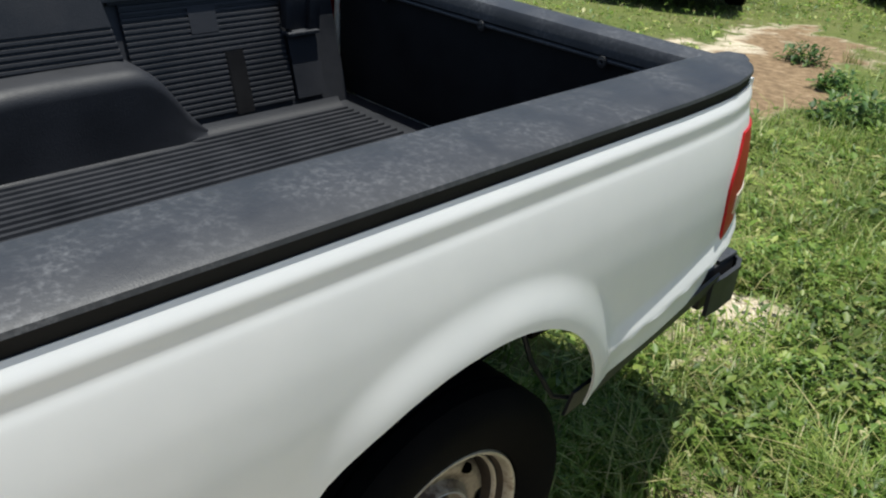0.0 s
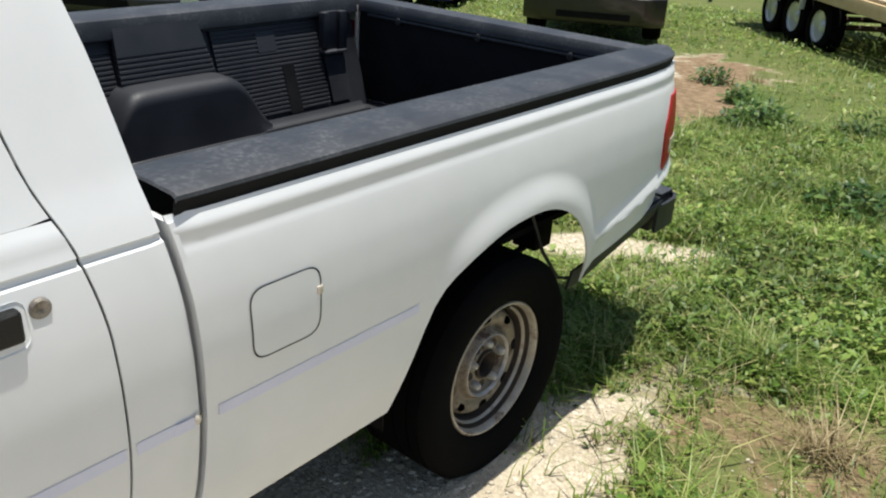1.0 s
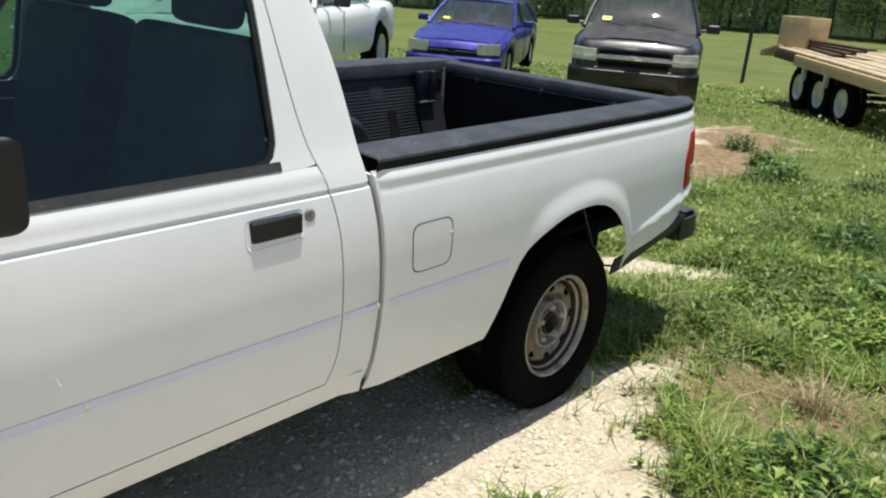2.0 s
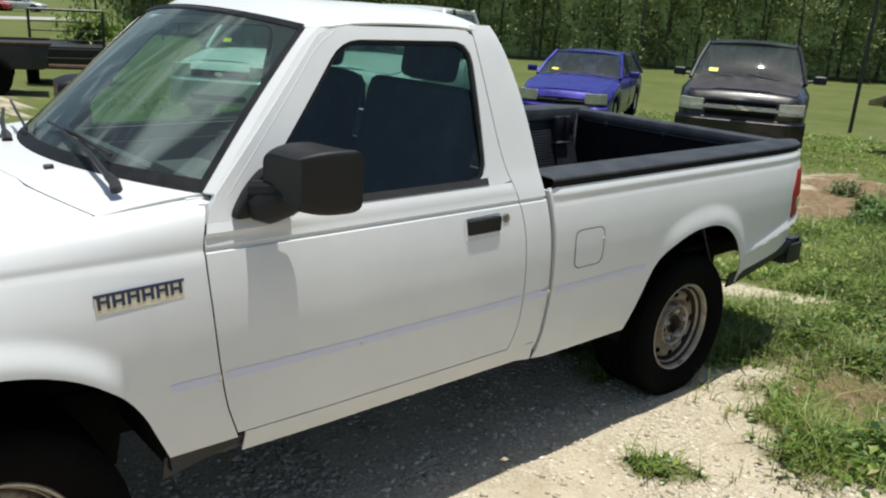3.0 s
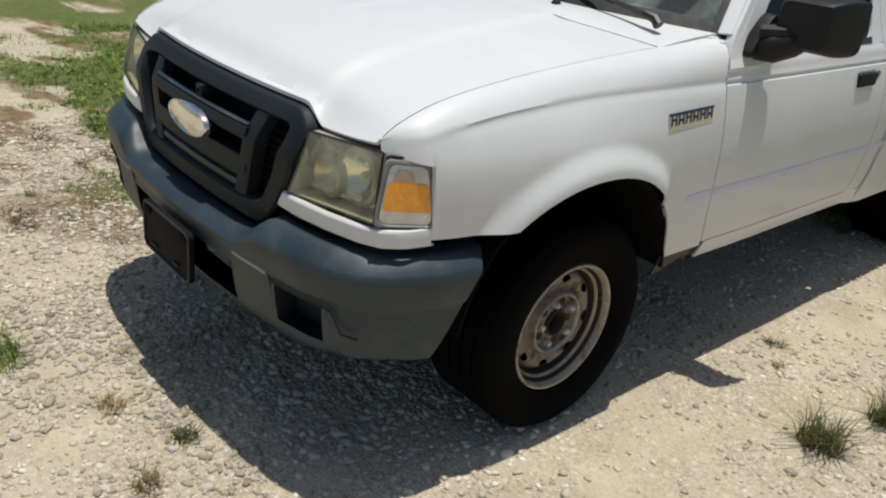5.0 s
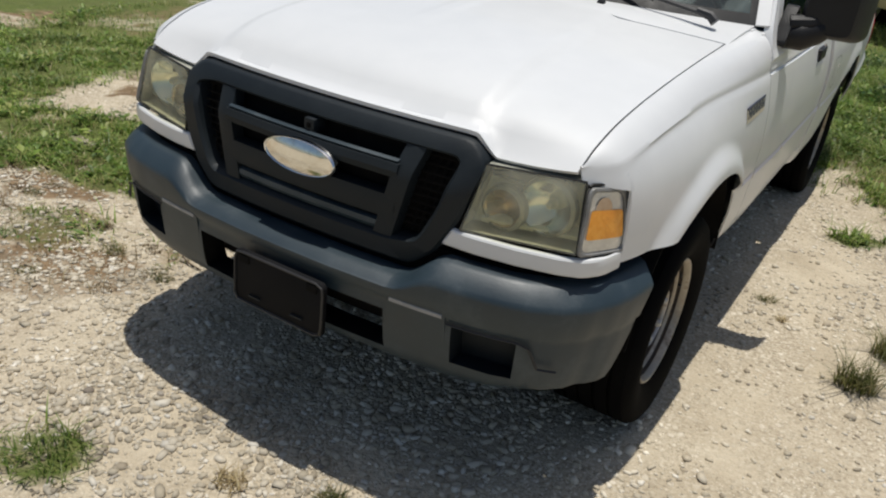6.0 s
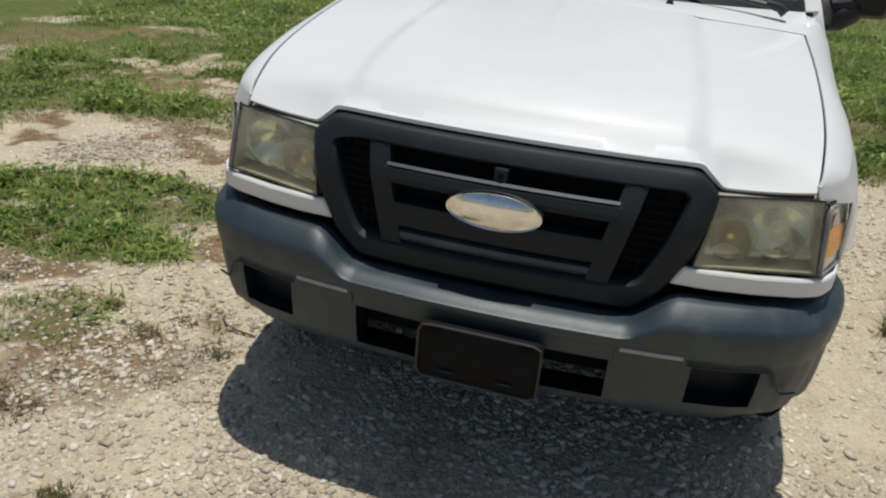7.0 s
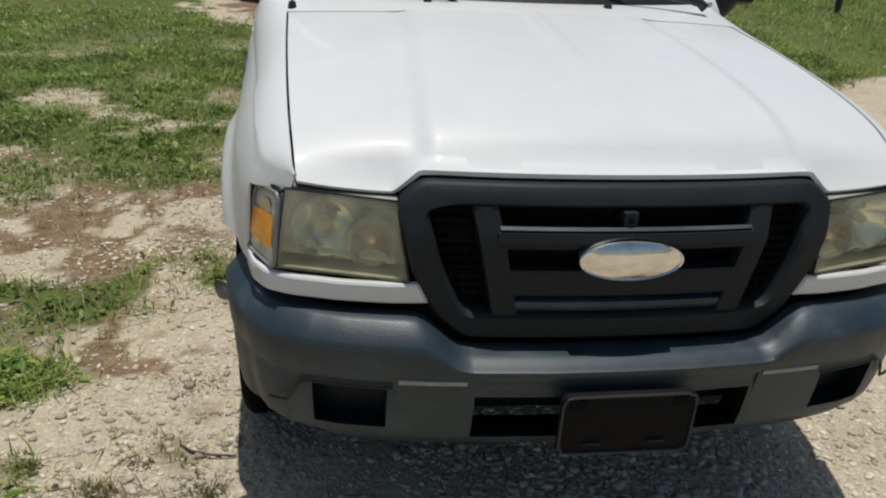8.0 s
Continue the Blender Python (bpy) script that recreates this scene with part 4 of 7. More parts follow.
def door_frame():
    outer = [(0.556, 1.106)] + [(float(seam_back(1.106)) - 0.003, 1.106)] + [(float(seam_back(z)) - 0.003, z) for z in np.linspace(1.14, 1.58, 10)] + [(1.6, 1.6), (1.5, 1.607), (1.1, 1.607), (1.0, 1.59)] + [(0.975, 1.57), (0.588, 1.168), (0.566, 1.13)]
    return shell(window_ring(outer, WIN), 0.03, (1, 0, 0.2))


def offset_loop(loop, d):
    c = np.array(loop)
    n = len(c)
    out = []
    for k in range(n):
        t = c[(k + 1) % n] - c[k - 1]
        t = t / (np.linalg.norm(t) + 1e-9)
        out.append(tuple(c[k] + d * np.array((-t[1], t[0]))))
    return out


def pane(loop, xf, t=0.004):
    """A flat-filled pane over a loop of (y, z)."""
    bm = bmesh.new()
    vs = [bm.verts.new((xf(z), y, z)) for y, z in loop]
    bm.faces.new(vs)
    bmesh.ops.triangulate(bm, faces=bm.faces[:])
    return take(bm)


# body sheets, both sides
for tag, mir in SIDES:
    ob = part("fender", mir(fender()), M["white"], truck)
    part("wheel_liner", mir(shell(np.array([[(x, FA[0] + 0.455 * math.cos(a), FA[1] + 0.445 * math.sin(a)) for x in np.linspace(0.44, 0.835, 6)] for a in np.linspace(0.08, math.pi - 0.12, 26)]), 0.004, (0, 0, 1))), M["under"], ob)
    part("wheel_liner", mir(shell(np.array([[(0.44, FA[0] + r * math.cos(a), FA[1] + r * math.sin(a)) for r in (0.02, 0.25, 0.455)] for a in np.linspace(-0.3, math.pi + 0.3, 20)]), 0.004, (1, 0, 0))), M["under"], ob)
    part("splash_flap", mir(shell(np.array([[(0.83 - 0.02 * t, 0.405 + 0.24 * u, 0.475 - (0.075 - 0.045 * u) * t) for t in (0, 0.5, 1)] for u in (0, 0.25, 0.5, 0.75, 1)]), 0.006, (1, 0, 0))), M["black"], ob)
    door = part("door", mir(join(door_lower(), door_frame())), M["white"], truck)
    part("sill", mir(sill()), M["white"], truck)
    part("cab_corner", mir(cab_corner()), M["white"], truck)
    # glass, seal and waist strip
    inner = offset_loop(WIN, 0.014)
    ring = window_ring(WIN, inner)
    ring[:, :, 0] -= 0.006
    part("window_seal", mir(shell(ring, 0.012, (1, 0, 0.2))), M["trim"], door)
    part("waist_seal", mir(shell(np.array([[(green_x(z) + 0.003, y, z) for z in (1.108, 1.118, 1.130)] for y in np.linspace(0.70, 1.563, 16)]), 0.006, (1, 0, 0.2))), M["wornseal"], door)
    pn = part("side_glass", mir(pane(offset_loop(WIN, 0.004), lambda z: green_x(z) - 0.014)), M["glass_side"], door, "green-tinted side window", smooth=False)
    pn.visible_shadow = False
    # handle pocket, handle and lock
    hx = side_x(1.5, 0.985)
    pocket = rounded([(1.425, 0.938), (1.598, 0.943), (1.6, 1.016), (1.428, 1.012)], 0.018, 4)
    rim = [(side_x(y, z) + 0.0015, y, z) for y, z in resample(pocket + pocket[:1], 49)]
    innr = [(side_x(y, z) - 0.004, 1.515 + (y - 1.515) * 0.93, 0.984 + (z - 0.984) * 0.86) for _, y, z in rim]
    part("handle_pocket", mir(grid(np.array([rim, innr]))), M["white"], door, "recessed pocket")
    part("door_handle", mir(move(box(-0.016, 0.014, -0.074, 0.074, -0.026, 0.026, 0.008, 3), Matrix.Translation((hx, 1.515, 0.981)))), M["mirror_plastic"], door, "black pull handle")
    part("door_lock", mir(move(lathe([(0, 0.0), (0.004, 0.006), (0.004, 0.014), (0.0, 0.017), (-0.01, 0.017)], 20), Matrix.Translation((side_x(1.62, 0.992) + 0.001, 1.62, 0.993)))), M["nut"], door, "worn steel key lock")
    # faint blue tape line along the flank
    for y0, y1, own in ((0.42, 0.552, ob), (0.572, 1.708, door), (1.728, 1.838, truck)):
        part("tape_stripe", mir(grid(np.array([[(side_x(y, z) + 0.0012, y, z) for z in (0.676, 0.688, 0.700)] for y in np.linspace(y0, y1, 24)]))), M["stripe"], own, "faded blue tape line")

# bonnet
def hood():
    rows = []
    for v in np.linspace(0, 1, 40):
        row = []
        for u in np.linspace(-1, 1, 131):
            k = abs(u)
            y0 = min(-0.724 + 0.072 * k**2, -0.705 + 0.032 * k**3)
            y1 = 0.20 + 0.105 * k**2
            y = y0 + (y1 - y0) * v
            ye = min(max(y, -0.69), 0.31)
            x = u * (float(hood_x(ye)) - 0.006)
            crown = 0.034 + 0.002 * v
            z = float(hood_z(ye)) + crown * (1 - k**2.4) - 0.0035
            s = max(0.0, min(1.0, (0.66 - 0.1 * v - k) / 0.085))
            z += 0.016 * s * s * (3 - 2 * s) * (1 - 0.35 * v)
            g = max(0.0, min(1.0, (0.055 - k) / 0.022))
            z += 0.004 * g * max(0.0, min(1.0, (v - 0.3) * 2.5))
            # front lip rolls down
            if v < 0.09:
                c = max(0.0, min(1.0, (abs(x) - 0.436) / 0.052))
                edge = (1 - c) * 0.988 + c * 0.94
                z += (edge - z) * (1 - v / 0.09) ** 2 * (1 - max(0.0, (k - 0.66) / 0.34) ** 2)
            row.append((x, y, z))
        rows.append(row)
    return shell(np.array(rows), 0.01, (0, 0, 1))


hood_ob = part("bonnet", hood(), M["white"], truck)
# black sheet added below the bonnet to stop sun and darken its seams
part("bonnet_light_block", shell(np.array([[(u * (0.62 + 0.08 * (y > -0.4)), y, 0.885 + 0.2 * (y + 0.7)) for u in np.linspace(-1, 1, 5)] for y in np.linspace(-0.66, 0.62, 5)]), 0.01, (0, 0, 1)), M["under"], truck)

ws_low = lambda u: (0.735 * u, 0.355 + 0.225 * u * u, 1.178 - 0.012 * u * u)
ws_top = lambda u: (0.60 * u, 0.90 + 0.075 * u * u, 1.628 - 0.035 * u * u)


def cowl():
    rows = []
    for u in np.linspace(-1, 1, 31):
        k = abs(u)
        a = np.array((u * 0.722, 0.205 + 0.105 * k**2, float(hood_z(0.205 + 0.105 * k**2)) + 0.036 * (1 - k**2.4) - 0.003 + 0.0078 * max(0.0, min(1.0, (0.56 - k) / 0.085))))
        b = np.array(ws_low(u))
        rows.append([(1 - t) * a + t * b + np.array((0, 0, 0.004 * math.sin(math.pi * t))) for t in (0, 0.05, 0.3, 0.6, 0.9, 1.0)])
    return shell(np.array(rows), 0.006, (0, 0, 1))


cowl_ob = part("cowl", cowl(), M["white"], truck)


def screen():
    rows = []
    for v in np.linspace(0, 1, 14):
        row = []
        for u in np.linspace(-1, 1, 25):
            a, b = np.array(ws_low(u * 0.985)), np.array(ws_top(u * 0.985))
            q = (1 - v) * a + v * b
            q[2] += 0.012 * math.sin(math.pi * v)
            row.append(q)
        rows.append(row)
    return np.array(rows)


S = screen()
wind = part("windscreen", grid(S), M["glass_front"], truck, "green-tinted windscreen with sky reflection painted into its dusty streaks")
wind.visible_shadow = False
N = normals(S)
if N[5, 10, 2] < 0:
    N = -N
band = []
for edge in ("low", "left", "top", "right"):
    w = {"low": 0.04, "top": 0.01}.get(edge, 0.012)
    line = {"low": S[0], "top": S[-1], "left": S[:, 0], "right": S[:, -1]}[edge]
    nxt = {"low": S[1], "top": S[-2], "left": S[:, 1], "right": S[:, -2]}[edge]
    nn = {"low": N[0], "top": N[-1], "left": N[:, 0], "right": N[:, -1]}[edge]
    d = nxt - line
    d = d / np.linalg.norm(d, axis=1, keepdims=True)
    band.append(shell(np.array([line - d * 0.012 + nn * 0.004, line + d * w * 0.5 + nn * 0.004, line + d * w + nn * 0.003]), 0.005, (0, -0.5, 1)))
part("windscreen_seal", join(*band), M["trim"], wind)

# pillars beside the windscreen, roof, back wall
for tag, mir in SIDES:
    rows = []
    for t in np.linspace(0, 1, 16):
        a = (1 - t) * np.array(ws_low(1.0)) + t * np.array(ws_top(1.0))
        a[2] += 0.012 * math.sin(math.pi * t)
        z = 1.163 + t * 0.428
        y = 0.545 + t * 0.395 if t < 0.9 else 0.9 + (t - 0.9) * 0.75
        b = np.array((green_x(z) + 0.001, y + 0.055 + 0.022, z))
        mid = 0.5 * (a + b) + np.array((0.012, -0.012, 0.008))
        rows.append([a + np.array((0, 0.0, 0.002)), 0.25 * a + 0.5 * mid + 0.25 * b + np.array((0.006, -0.006, 0.004)), b])
    part("windscreen_pillar", mir(shell(np.array(rows), 0.008, (1, -0.5, 0.5))), M["white"], truck)


def roof():
    rows = []
    for v in np.linspace(0, 1, 26):
        row = []
        for u in np.linspace(-1, 1, 41):
            k = abs(u)
            y0, y1 = 0.898 + 0.078 * k**2, 1.70 - 0.012 * k**2
            y = y0 + (y1 - y0) * v
            x = u * (0.612 + 0.022 * math.sin(math.pi * min(1, v * 1.3)))
            w = min(1.0, v / 0.22)
            w = w * w * (3 - 2 * w)
            x = u * (0.602 + 0.036 * w)
            e = max(0.0, (v - 0.8) / 0.2)
            full = 1.606 + 0.058 * max(0.0, 1 - k**5) ** 0.6 + 0.012 * math.sin(math.pi * v) - 0.035 * e * e * (1 - 0.4 * k)
            z = (1 - w) * (1.632 - 0.035 * k * k) + w * full
            row.append((x, y, z))
        rows.append(row)
    return shell(np.array(rows), 0.008, (0, 0, 1))


roof_ob = part("roof", roof(), M["white"], truck)
back = []
zs = [0.5, 1.1, 1.22, 1.53, 1.61]
xs = [-0.76, -0.56, 0.56, 0.76]
for i in range(4):
    for j in range(3):
        if (i, j) == (2, 1):
            continue
        P = [[(xs[j + a] * (1 if zs[i + b] < 1.15 else (green_x(zs[i + b]) - 0.01) / 0.76 if abs(xs[j + a]) > 0.7 else 1), float(cab_back(zs[i + b])) - 0.02, zs[i + b]) for b in (0, 1)] for a in (0, 1)]
        back.append(shell(np.array(P), 0.01, (0, 1, 0)))
back_ob = part("cab_back_wall", join(*back), M["white"], truck)
pn = part("rear_window", grid(np.array([[(x, float(cab_back(z)) - 0.022, z) for z in (1.215, 1.535)] for x in (-0.565, 0.565)])), M["glass_side"], back_ob, "green-tinted rear window")
pn.visible_shadow = False
# interior
for tag, mir in SIDES:
    part("door_trim", mir(shell(np.array([[(green_x(max(z, 1.085)) - 0.034, y, z) for z in (0.6, 1.0, 1.06, 1.112)] for y in (0.62, 1.0, 1.6)]), 0.01, (-1, 0, 0))), M["dash"], truck)
    part("pillar_foot", mir(join(box(0.712, 0.742, 0.53, 0.6, 1.10, 1.158, 0.008), box(0.73, 0.775, 0.55, 0.62, 1.09, 1.15, 0.01))), M["white"], truck)
part("headliner", shell(np.array([[(x, y, 1.585 + 0.025 * (1 - (x / 0.6) ** 2)) for x in np.linspace(-0.6, 0.6, 7)] for y in (0.98, 1.3, 1.66)]), 0.008, (0, 0, -1)), M["seat"], truck)
tub = [box(-0.8, 0.8, 0.5, 1.8, 0.42, 0.46), box(-0.79, -0.765, 0.62, 1.75, 0.46, 1.05), box(0.765, 0.79, 0.62, 1.75, 0.46, 1.05), box(-0.75, 0.75, 1.75, 1.78, 0.46, 1.1), box(-0.7, 0.7, 0.5, 0.53, 0.46, 1.0)]
part("cab_floor", join(*tub), M["dash"], truck)
dash = [(0.48, 0.78), (0.45, 1.1), (0.56, 1.135), (0.74, 1.105), (0.8, 1.02), (0.78, 0.82)]
dash_ob = part("dashboard", prism(dash, -0.72, 0.72, "yz", 0.015), M["dash"], truck)
part("instrument_hood", prism(rounded([(0.2, 1.09), (0.56, 1.09), (0.53, 1.165), (0.23, 1.165)], 0.03), 0.64, 0.8, "xz", 0.008), M["dash"], dash_ob)
st = Matrix.Translation((0.37, 0.93, 1.09)) @ Euler((radians(-62), 0, 0)).to_matrix().to_4x4()
wheel_pts = [st @ Vector((0.185 * math.cos(a), 0.185 * math.sin(a), 0)) for a in np.linspace(0, 2 * math.pi, 33)]
sw = part("steering_wheel", tube(wheel_pts, 0.014, 8, False), M["black"], truck)
part("wheel_hub", join(move(lathe([(-0.03, 0.01), (-0.03, 0.07), (0.02, 0.085), (0.035, 0.06), (0.04, 0.0)], 20, "z"), st), tube([st @ Vector((-0.18, 0, 0)), st @ Vector((0.18, 0, 0))], 0.014), tube([st @ Vector((0, 0, 0)), st @ Vector((0, 0.17, 0))], 0.014)), M["black"], sw)
for x in (-0.37, 0.37):
    so = part("seat", join(box(x - 0.3, x + 0.3, 1.0, 1.5, 0.68, 0.86, 0.05, 3), move(box(x - 0.28, x + 0.28, -0.075, 0.075, 0.0, 0.62, 0.055, 3), Matrix.Translation((0, 1.49, 0.8)) @ Euler((radians(-14), 0, 0)).to_matrix().to_4x4())), M["seat"], truck, "dark grey cloth bucket seat")
    part("headrest", move(box(x - 0.13, x + 0.13, -0.05, 0.05, 0.0, 0.19, 0.045, 3), Matrix.Translation((0, 1.64, 1.41)) @ Euler((radians(-10), 0, 0)).to_matrix().to_4x4()), M["seat"], so)

# door mirrors: sail foot, arm and deep housing
for tag, mir in SIDES:
    foot = prism(rounded([(0.615, 1.108), (0.80, 1.108), (0.80, 1.2), (0.73, 1.245), (0.68, 1.2)], 0.03), 0.79, 0.835, "yz", 0.008)
    mo = part("door_mirror", mir(foot), M["mirror_plastic"], truck, "black grained door mirror")
    part("mirror_arm", mir(join(tube([(0.81, 0.70, 1.14), (0.86, 0.71, 1.145), (0.9, 0.735, 1.165), (0.93, 0.76, 1.19)], [0.045, 0.05, 0.046, 0.04], 12), tube([(0.82, 0.69, 1.18), (0.88, 0.71, 1.19), (0.93, 0.75, 1.21)], [0.03, 0.028, 0.025], 10))), M["mirror_plastic"], mo)
    rows = []
    for t in np.linspace(0, 1, 14):
        # from the nose (front) to the mirror face (rear), swelling
        s = math.sin(min(1, t * 1.25 + 0.02) * math.pi / 2) ** 0.7
        cx, cz, y = 0.935 + 0.012 * t, 1.226, 0.705 + 0.125 * t
        hw, hh = 0.102 * (0.7 + 0.3 * s), 0.086 * (0.72 + 0.28 * s)
        rows.append([(cx + hw * np.sign(math.cos(a)) * abs(math.cos(a)) ** 0.2, y + 0.035 * math.cos(a) * (0.4 + t), cz + hh * np.sign(math.sin(a)) * abs(math.sin(a)) ** 0.22 + 0.006 * math.cos(a)) for a in np.linspace(0, 2 * math.pi, 40, endpoint=False)])
    P = np.array(rows)
    v, f = grid(P, closed=True)
    f.append(tuple(range(39, -1, -1)))
    part("housing", mir((v, f)), M["mirror_plastic"], mo)
    c = P[-1].mean(axis=0)
    ring = np.array([P[-1], c + (P[-1] - c) * 0.92, c + (P[-1] - c) * 0.9 - np.array((0, 0.012, 0))])
    v, f = grid(ring, closed=True)
    part("mirror_glass", mir((np.concatenate([ring[-1], [c - np.array((0, 0.012, 0))]]), [(i, (i + 1) % 40, 40) for i in range(40)])), M["chrome"], mo, "mirror glass")
    part("mirror_rim", mir((v, f)), M["mirror_plastic"], mo)

# wipers, washer nozzles, aerial
for pivot, elbow, tip, low, far in (((0.65, 0.385, 1.178), (0.36, 0.415, 1.225), (0.10, 0.418, 1.255), (0.42, 0.455, 1.226), (-0.02, 0.415, 1.262)),
                                    ((-0.20, 0.335, 1.180), (-0.36, 0.36, 1.222), (-0.50, 0.40, 1.245), (-0.16, 0.385, 1.222), (-0.60, 0.45, 1.258))):
    pivot, elbow, tip, low, far = (np.array(q) for q in (pivot, elbow, tip, low, far))
    wp = part("wiper", join(tube([pivot, pivot + np.array((-0.02, 0.003, 0.016)), pivot + (elbow - pivot) * 0.22 + np.array((0, -0.004, 0.014))], [0.016, 0.015, 0.012], 8),
                            tube([pivot + (elbow - pivot) * 0.18 + np.array((0, -0.004, 0.012)), elbow, tip], [0.0095, 0.007, 0.005], 6)), M["black"], truck, "black wiper arm")
    mid = 0.5 * (low + far)
    part("wiper_blade", join(tube([low, mid + np.array((0, -0.002, 0.004)), far], 0.005, 6), tube([low * 0.8 + far * 0.2, mid + np.array((0, -0.008, 0.014)), low * 0.2 + far * 0.8], 0.0045, 6)), M["black"], wp)
for x in (0.29, -0.29):
    part("washer_nozzle", prism(rounded([(x - 0.014, 1.168), (x + 0.014, 1.168), (x + 0.009, 1.187), (x - 0.009, 1.187)], 0.005), 0.31, 0.335, "xz", 0.003), M["black"], truck)
part("aerial", join(tube([(-0.7, 0.34, 1.13), (-0.7, 0.34, 1.16)], [0.016, 0.01], 10), tube([(-0.7, 0.34, 1.15), (-0.7, 0.345, 1.3)], 0.003, 6), tube([(-0.7, 0.345, 1.29), (-0.7, 0.346, 1.31)], 0.005, 6)), M["black"], truck, "broken-off black aerial")

# ---- pickup: front end ----
def patch(a, b, c, d, n=8, m=6, bulge=0.0, out=(0, -1, 0)):
    """Bilinear sheet a-b (bottom) to d-c (top), bulged outward."""
    a, b, c, d, out = (np.array(q, float) for q in (a, b, c, d, out))
    P = np.zeros((n, m, 3))
    for i, u in enumerate(np.linspace(0, 1, n)):
        for j, v in enumerate(np.linspace(0, 1, m)):
            P[i, j] = (1 - v) * ((1 - u) * a + u * b) + v * ((1 - u) * d + u * c) + out * bulge * math.sin(math.pi * u) ** 0.7 * math.sin(math.pi * v) ** 0.7
    return P


for tag, mir in SIDES:
    hib, hob, hot, hit = (0.456, -0.765, 0.766), (0.726, -0.702, 0.775), (0.706, -0.672, 0.938), (0.482, -0.724, 0.928)
    deep = np.array((-0.01, 0.085, 0))
    hl = part("headlight", mir(shell(patch(np.array(hib) + deep, np.array(hob) + deep, np.array(hot) + deep, np.array(hit) + deep, 10, 8, -0.01), 0.004, (0, -1, 0))), M["reflector"], truck, "yellowed hazy headlight")
    edge = [hib, hob, hot, hit, hib]
    part("housing", mir(grid(np.array([[np.array(p) + (0, 0.004, 0) for p in edge], [np.array(p) + deep for p in edge]]))), M["lamp_grey"], hl)
    part("gasket", mir(tube([np.array(p) + (0, 0.004, 0.0) for p in edge], 0.0038, 6)), M["trim"], hl)
    part("lens", mir(shell(patch(hib, hob, hot, hit, 14, 10, 0.018), 0.003, (0.2, -1, 0))), M["lens"], hl, "yellowed hazy lens")
    for cx, cz, r, mat in ((0.626, 0.853, 0.06, "bowl"), (0.528, 0.826, 0.045, "bowl_warm")):
        y = -0.735 + (cx - 0.47) * 0.23 + 0.022
        # concave bowl with a rolled rim
        bowl = [(0.046 * (1 - (k / 8) ** 2), r * k / 8 + 0.0005) for k in range(9)] + [(-0.003, r + 0.003), (-0.001, r + 0.006), (0.006, r + 0.007)]
        part("bowl_shroud", mir(move(lathe([(-0.004, r + 0.003), (0.002, r + 0.012), (0.02, r + 0.014)], 28, "y"), Matrix.Translation((cx, y, cz)))), M["lamp_dark"], hl)
        part("reflector_bowl", mir(move(lathe(bowl, 28, "y"), Matrix.Translation((cx, y, cz)))), M[mat], hl)
        part("bulb", mir(move(lathe([(0.012, 0.0), (0.013, 0.007), (0.02, 0.011), (0.045, 0.012)], 12, "y"), Matrix.Translation((cx, y, cz)))), M["bowl_warm" if cx < 0.6 else "lamp_grey"], hl)
    # step moulding across the reflector
    part("reflector_step", mir(shell(np.array([[(x, -0.735 + (x - 0.47) * 0.23 + o, 0.79 + (x - 0.47) * 0.04 + d) for d, o in ((-0.012, 0.03), (0.0, 0.022), (0.006, 0.034), (0.01, 0.075))] for x in (0.48, 0.56, 0.64, 0.715)]), 0.003, (0, -1, 1))), M["reflector"], hl)
    # corner lamp: dark rim, clear foot, amber above
    tfb, trb, trt, tft = (0.731, -0.706, 0.770), (0.797, -0.556, 0.762), (0.772, -0.566, 0.918), (0.716, -0.672, 0.930)
    # bilinear place on the lamp face: u to the rear, v upwards, o outwards
    def face(u, v, o):
        p = (1 - v) * ((1 - u) * np.array(tfb) + u * np.array(trb)) + v * ((1 - u) * np.array(tft) + u * np.array(trt))
        return p + (o + 0.006 * math.sin(math.pi * u) ** 0.7 * math.sin(math.pi * v) ** 0.7) * np.array((0.7, -0.68, 0.12))

    def outline(u0, u1, v0, v1, taper, r, n=72):
        loop = rounded([(u0, v0), (u1, v0), (u1 - taper, v1), (u0 + taper, v1)], r, 6)
        return resample(loop + loop[:1], n)

    def plate(loop, o):
        c = loop.mean(axis=0)
        return grid(np.array([[face(*(c + (q - c) * k), o) for q in loop] for k in (0.02, 0.35, 0.7, 1.0)]))

    rim_o, rim_i = outline(0.0, 1.0, 0.0, 1.0, 0.02, 0.12), outline(0.075, 0.92, 0.055, 0.93, 0.05, 0.15)
    tl = part("turn_signal", mir(plate(rim_o, -0.012)), M["lamp_rim"], truck, "grey-rimmed amber turn signal")
    part("lamp_rim", mir(grid(np.array([[face(*((1 - k) * a + k * b), o) for a, b in zip(rim_o, rim_i)] for k, o in ((0, -0.012), (0.0, 0.0), (0.15, 0.004), (0.6, 0.004), (0.85, 0.001), (1.0, -0.006))]))), M["lamp_rim"], tl, "dull grey rim")
    part("gasket", mir(tube([face(u, v, -0.004) for u, v in ((0.02, 1.0), (0.1, 1.03), (0.5, 1.035), (0.9, 1.03), (1.0, 0.97), (1.03, 0.8), (1.03, 0.05))], 0.004, 6)), M["trim"], tl)
    part("clear_lens", mir(plate(outline(0.075, 0.92, 0.055, 0.93, 0.05, 0.15), -0.003)), M["lampglass"], tl, "clear silvery lens")
    part("amber_lens", mir(plate(outline(0.11, 0.9, 0.25, 0.68, 0.03, 0.06), 0.0005)), M["amber"], tl, "amber lens")
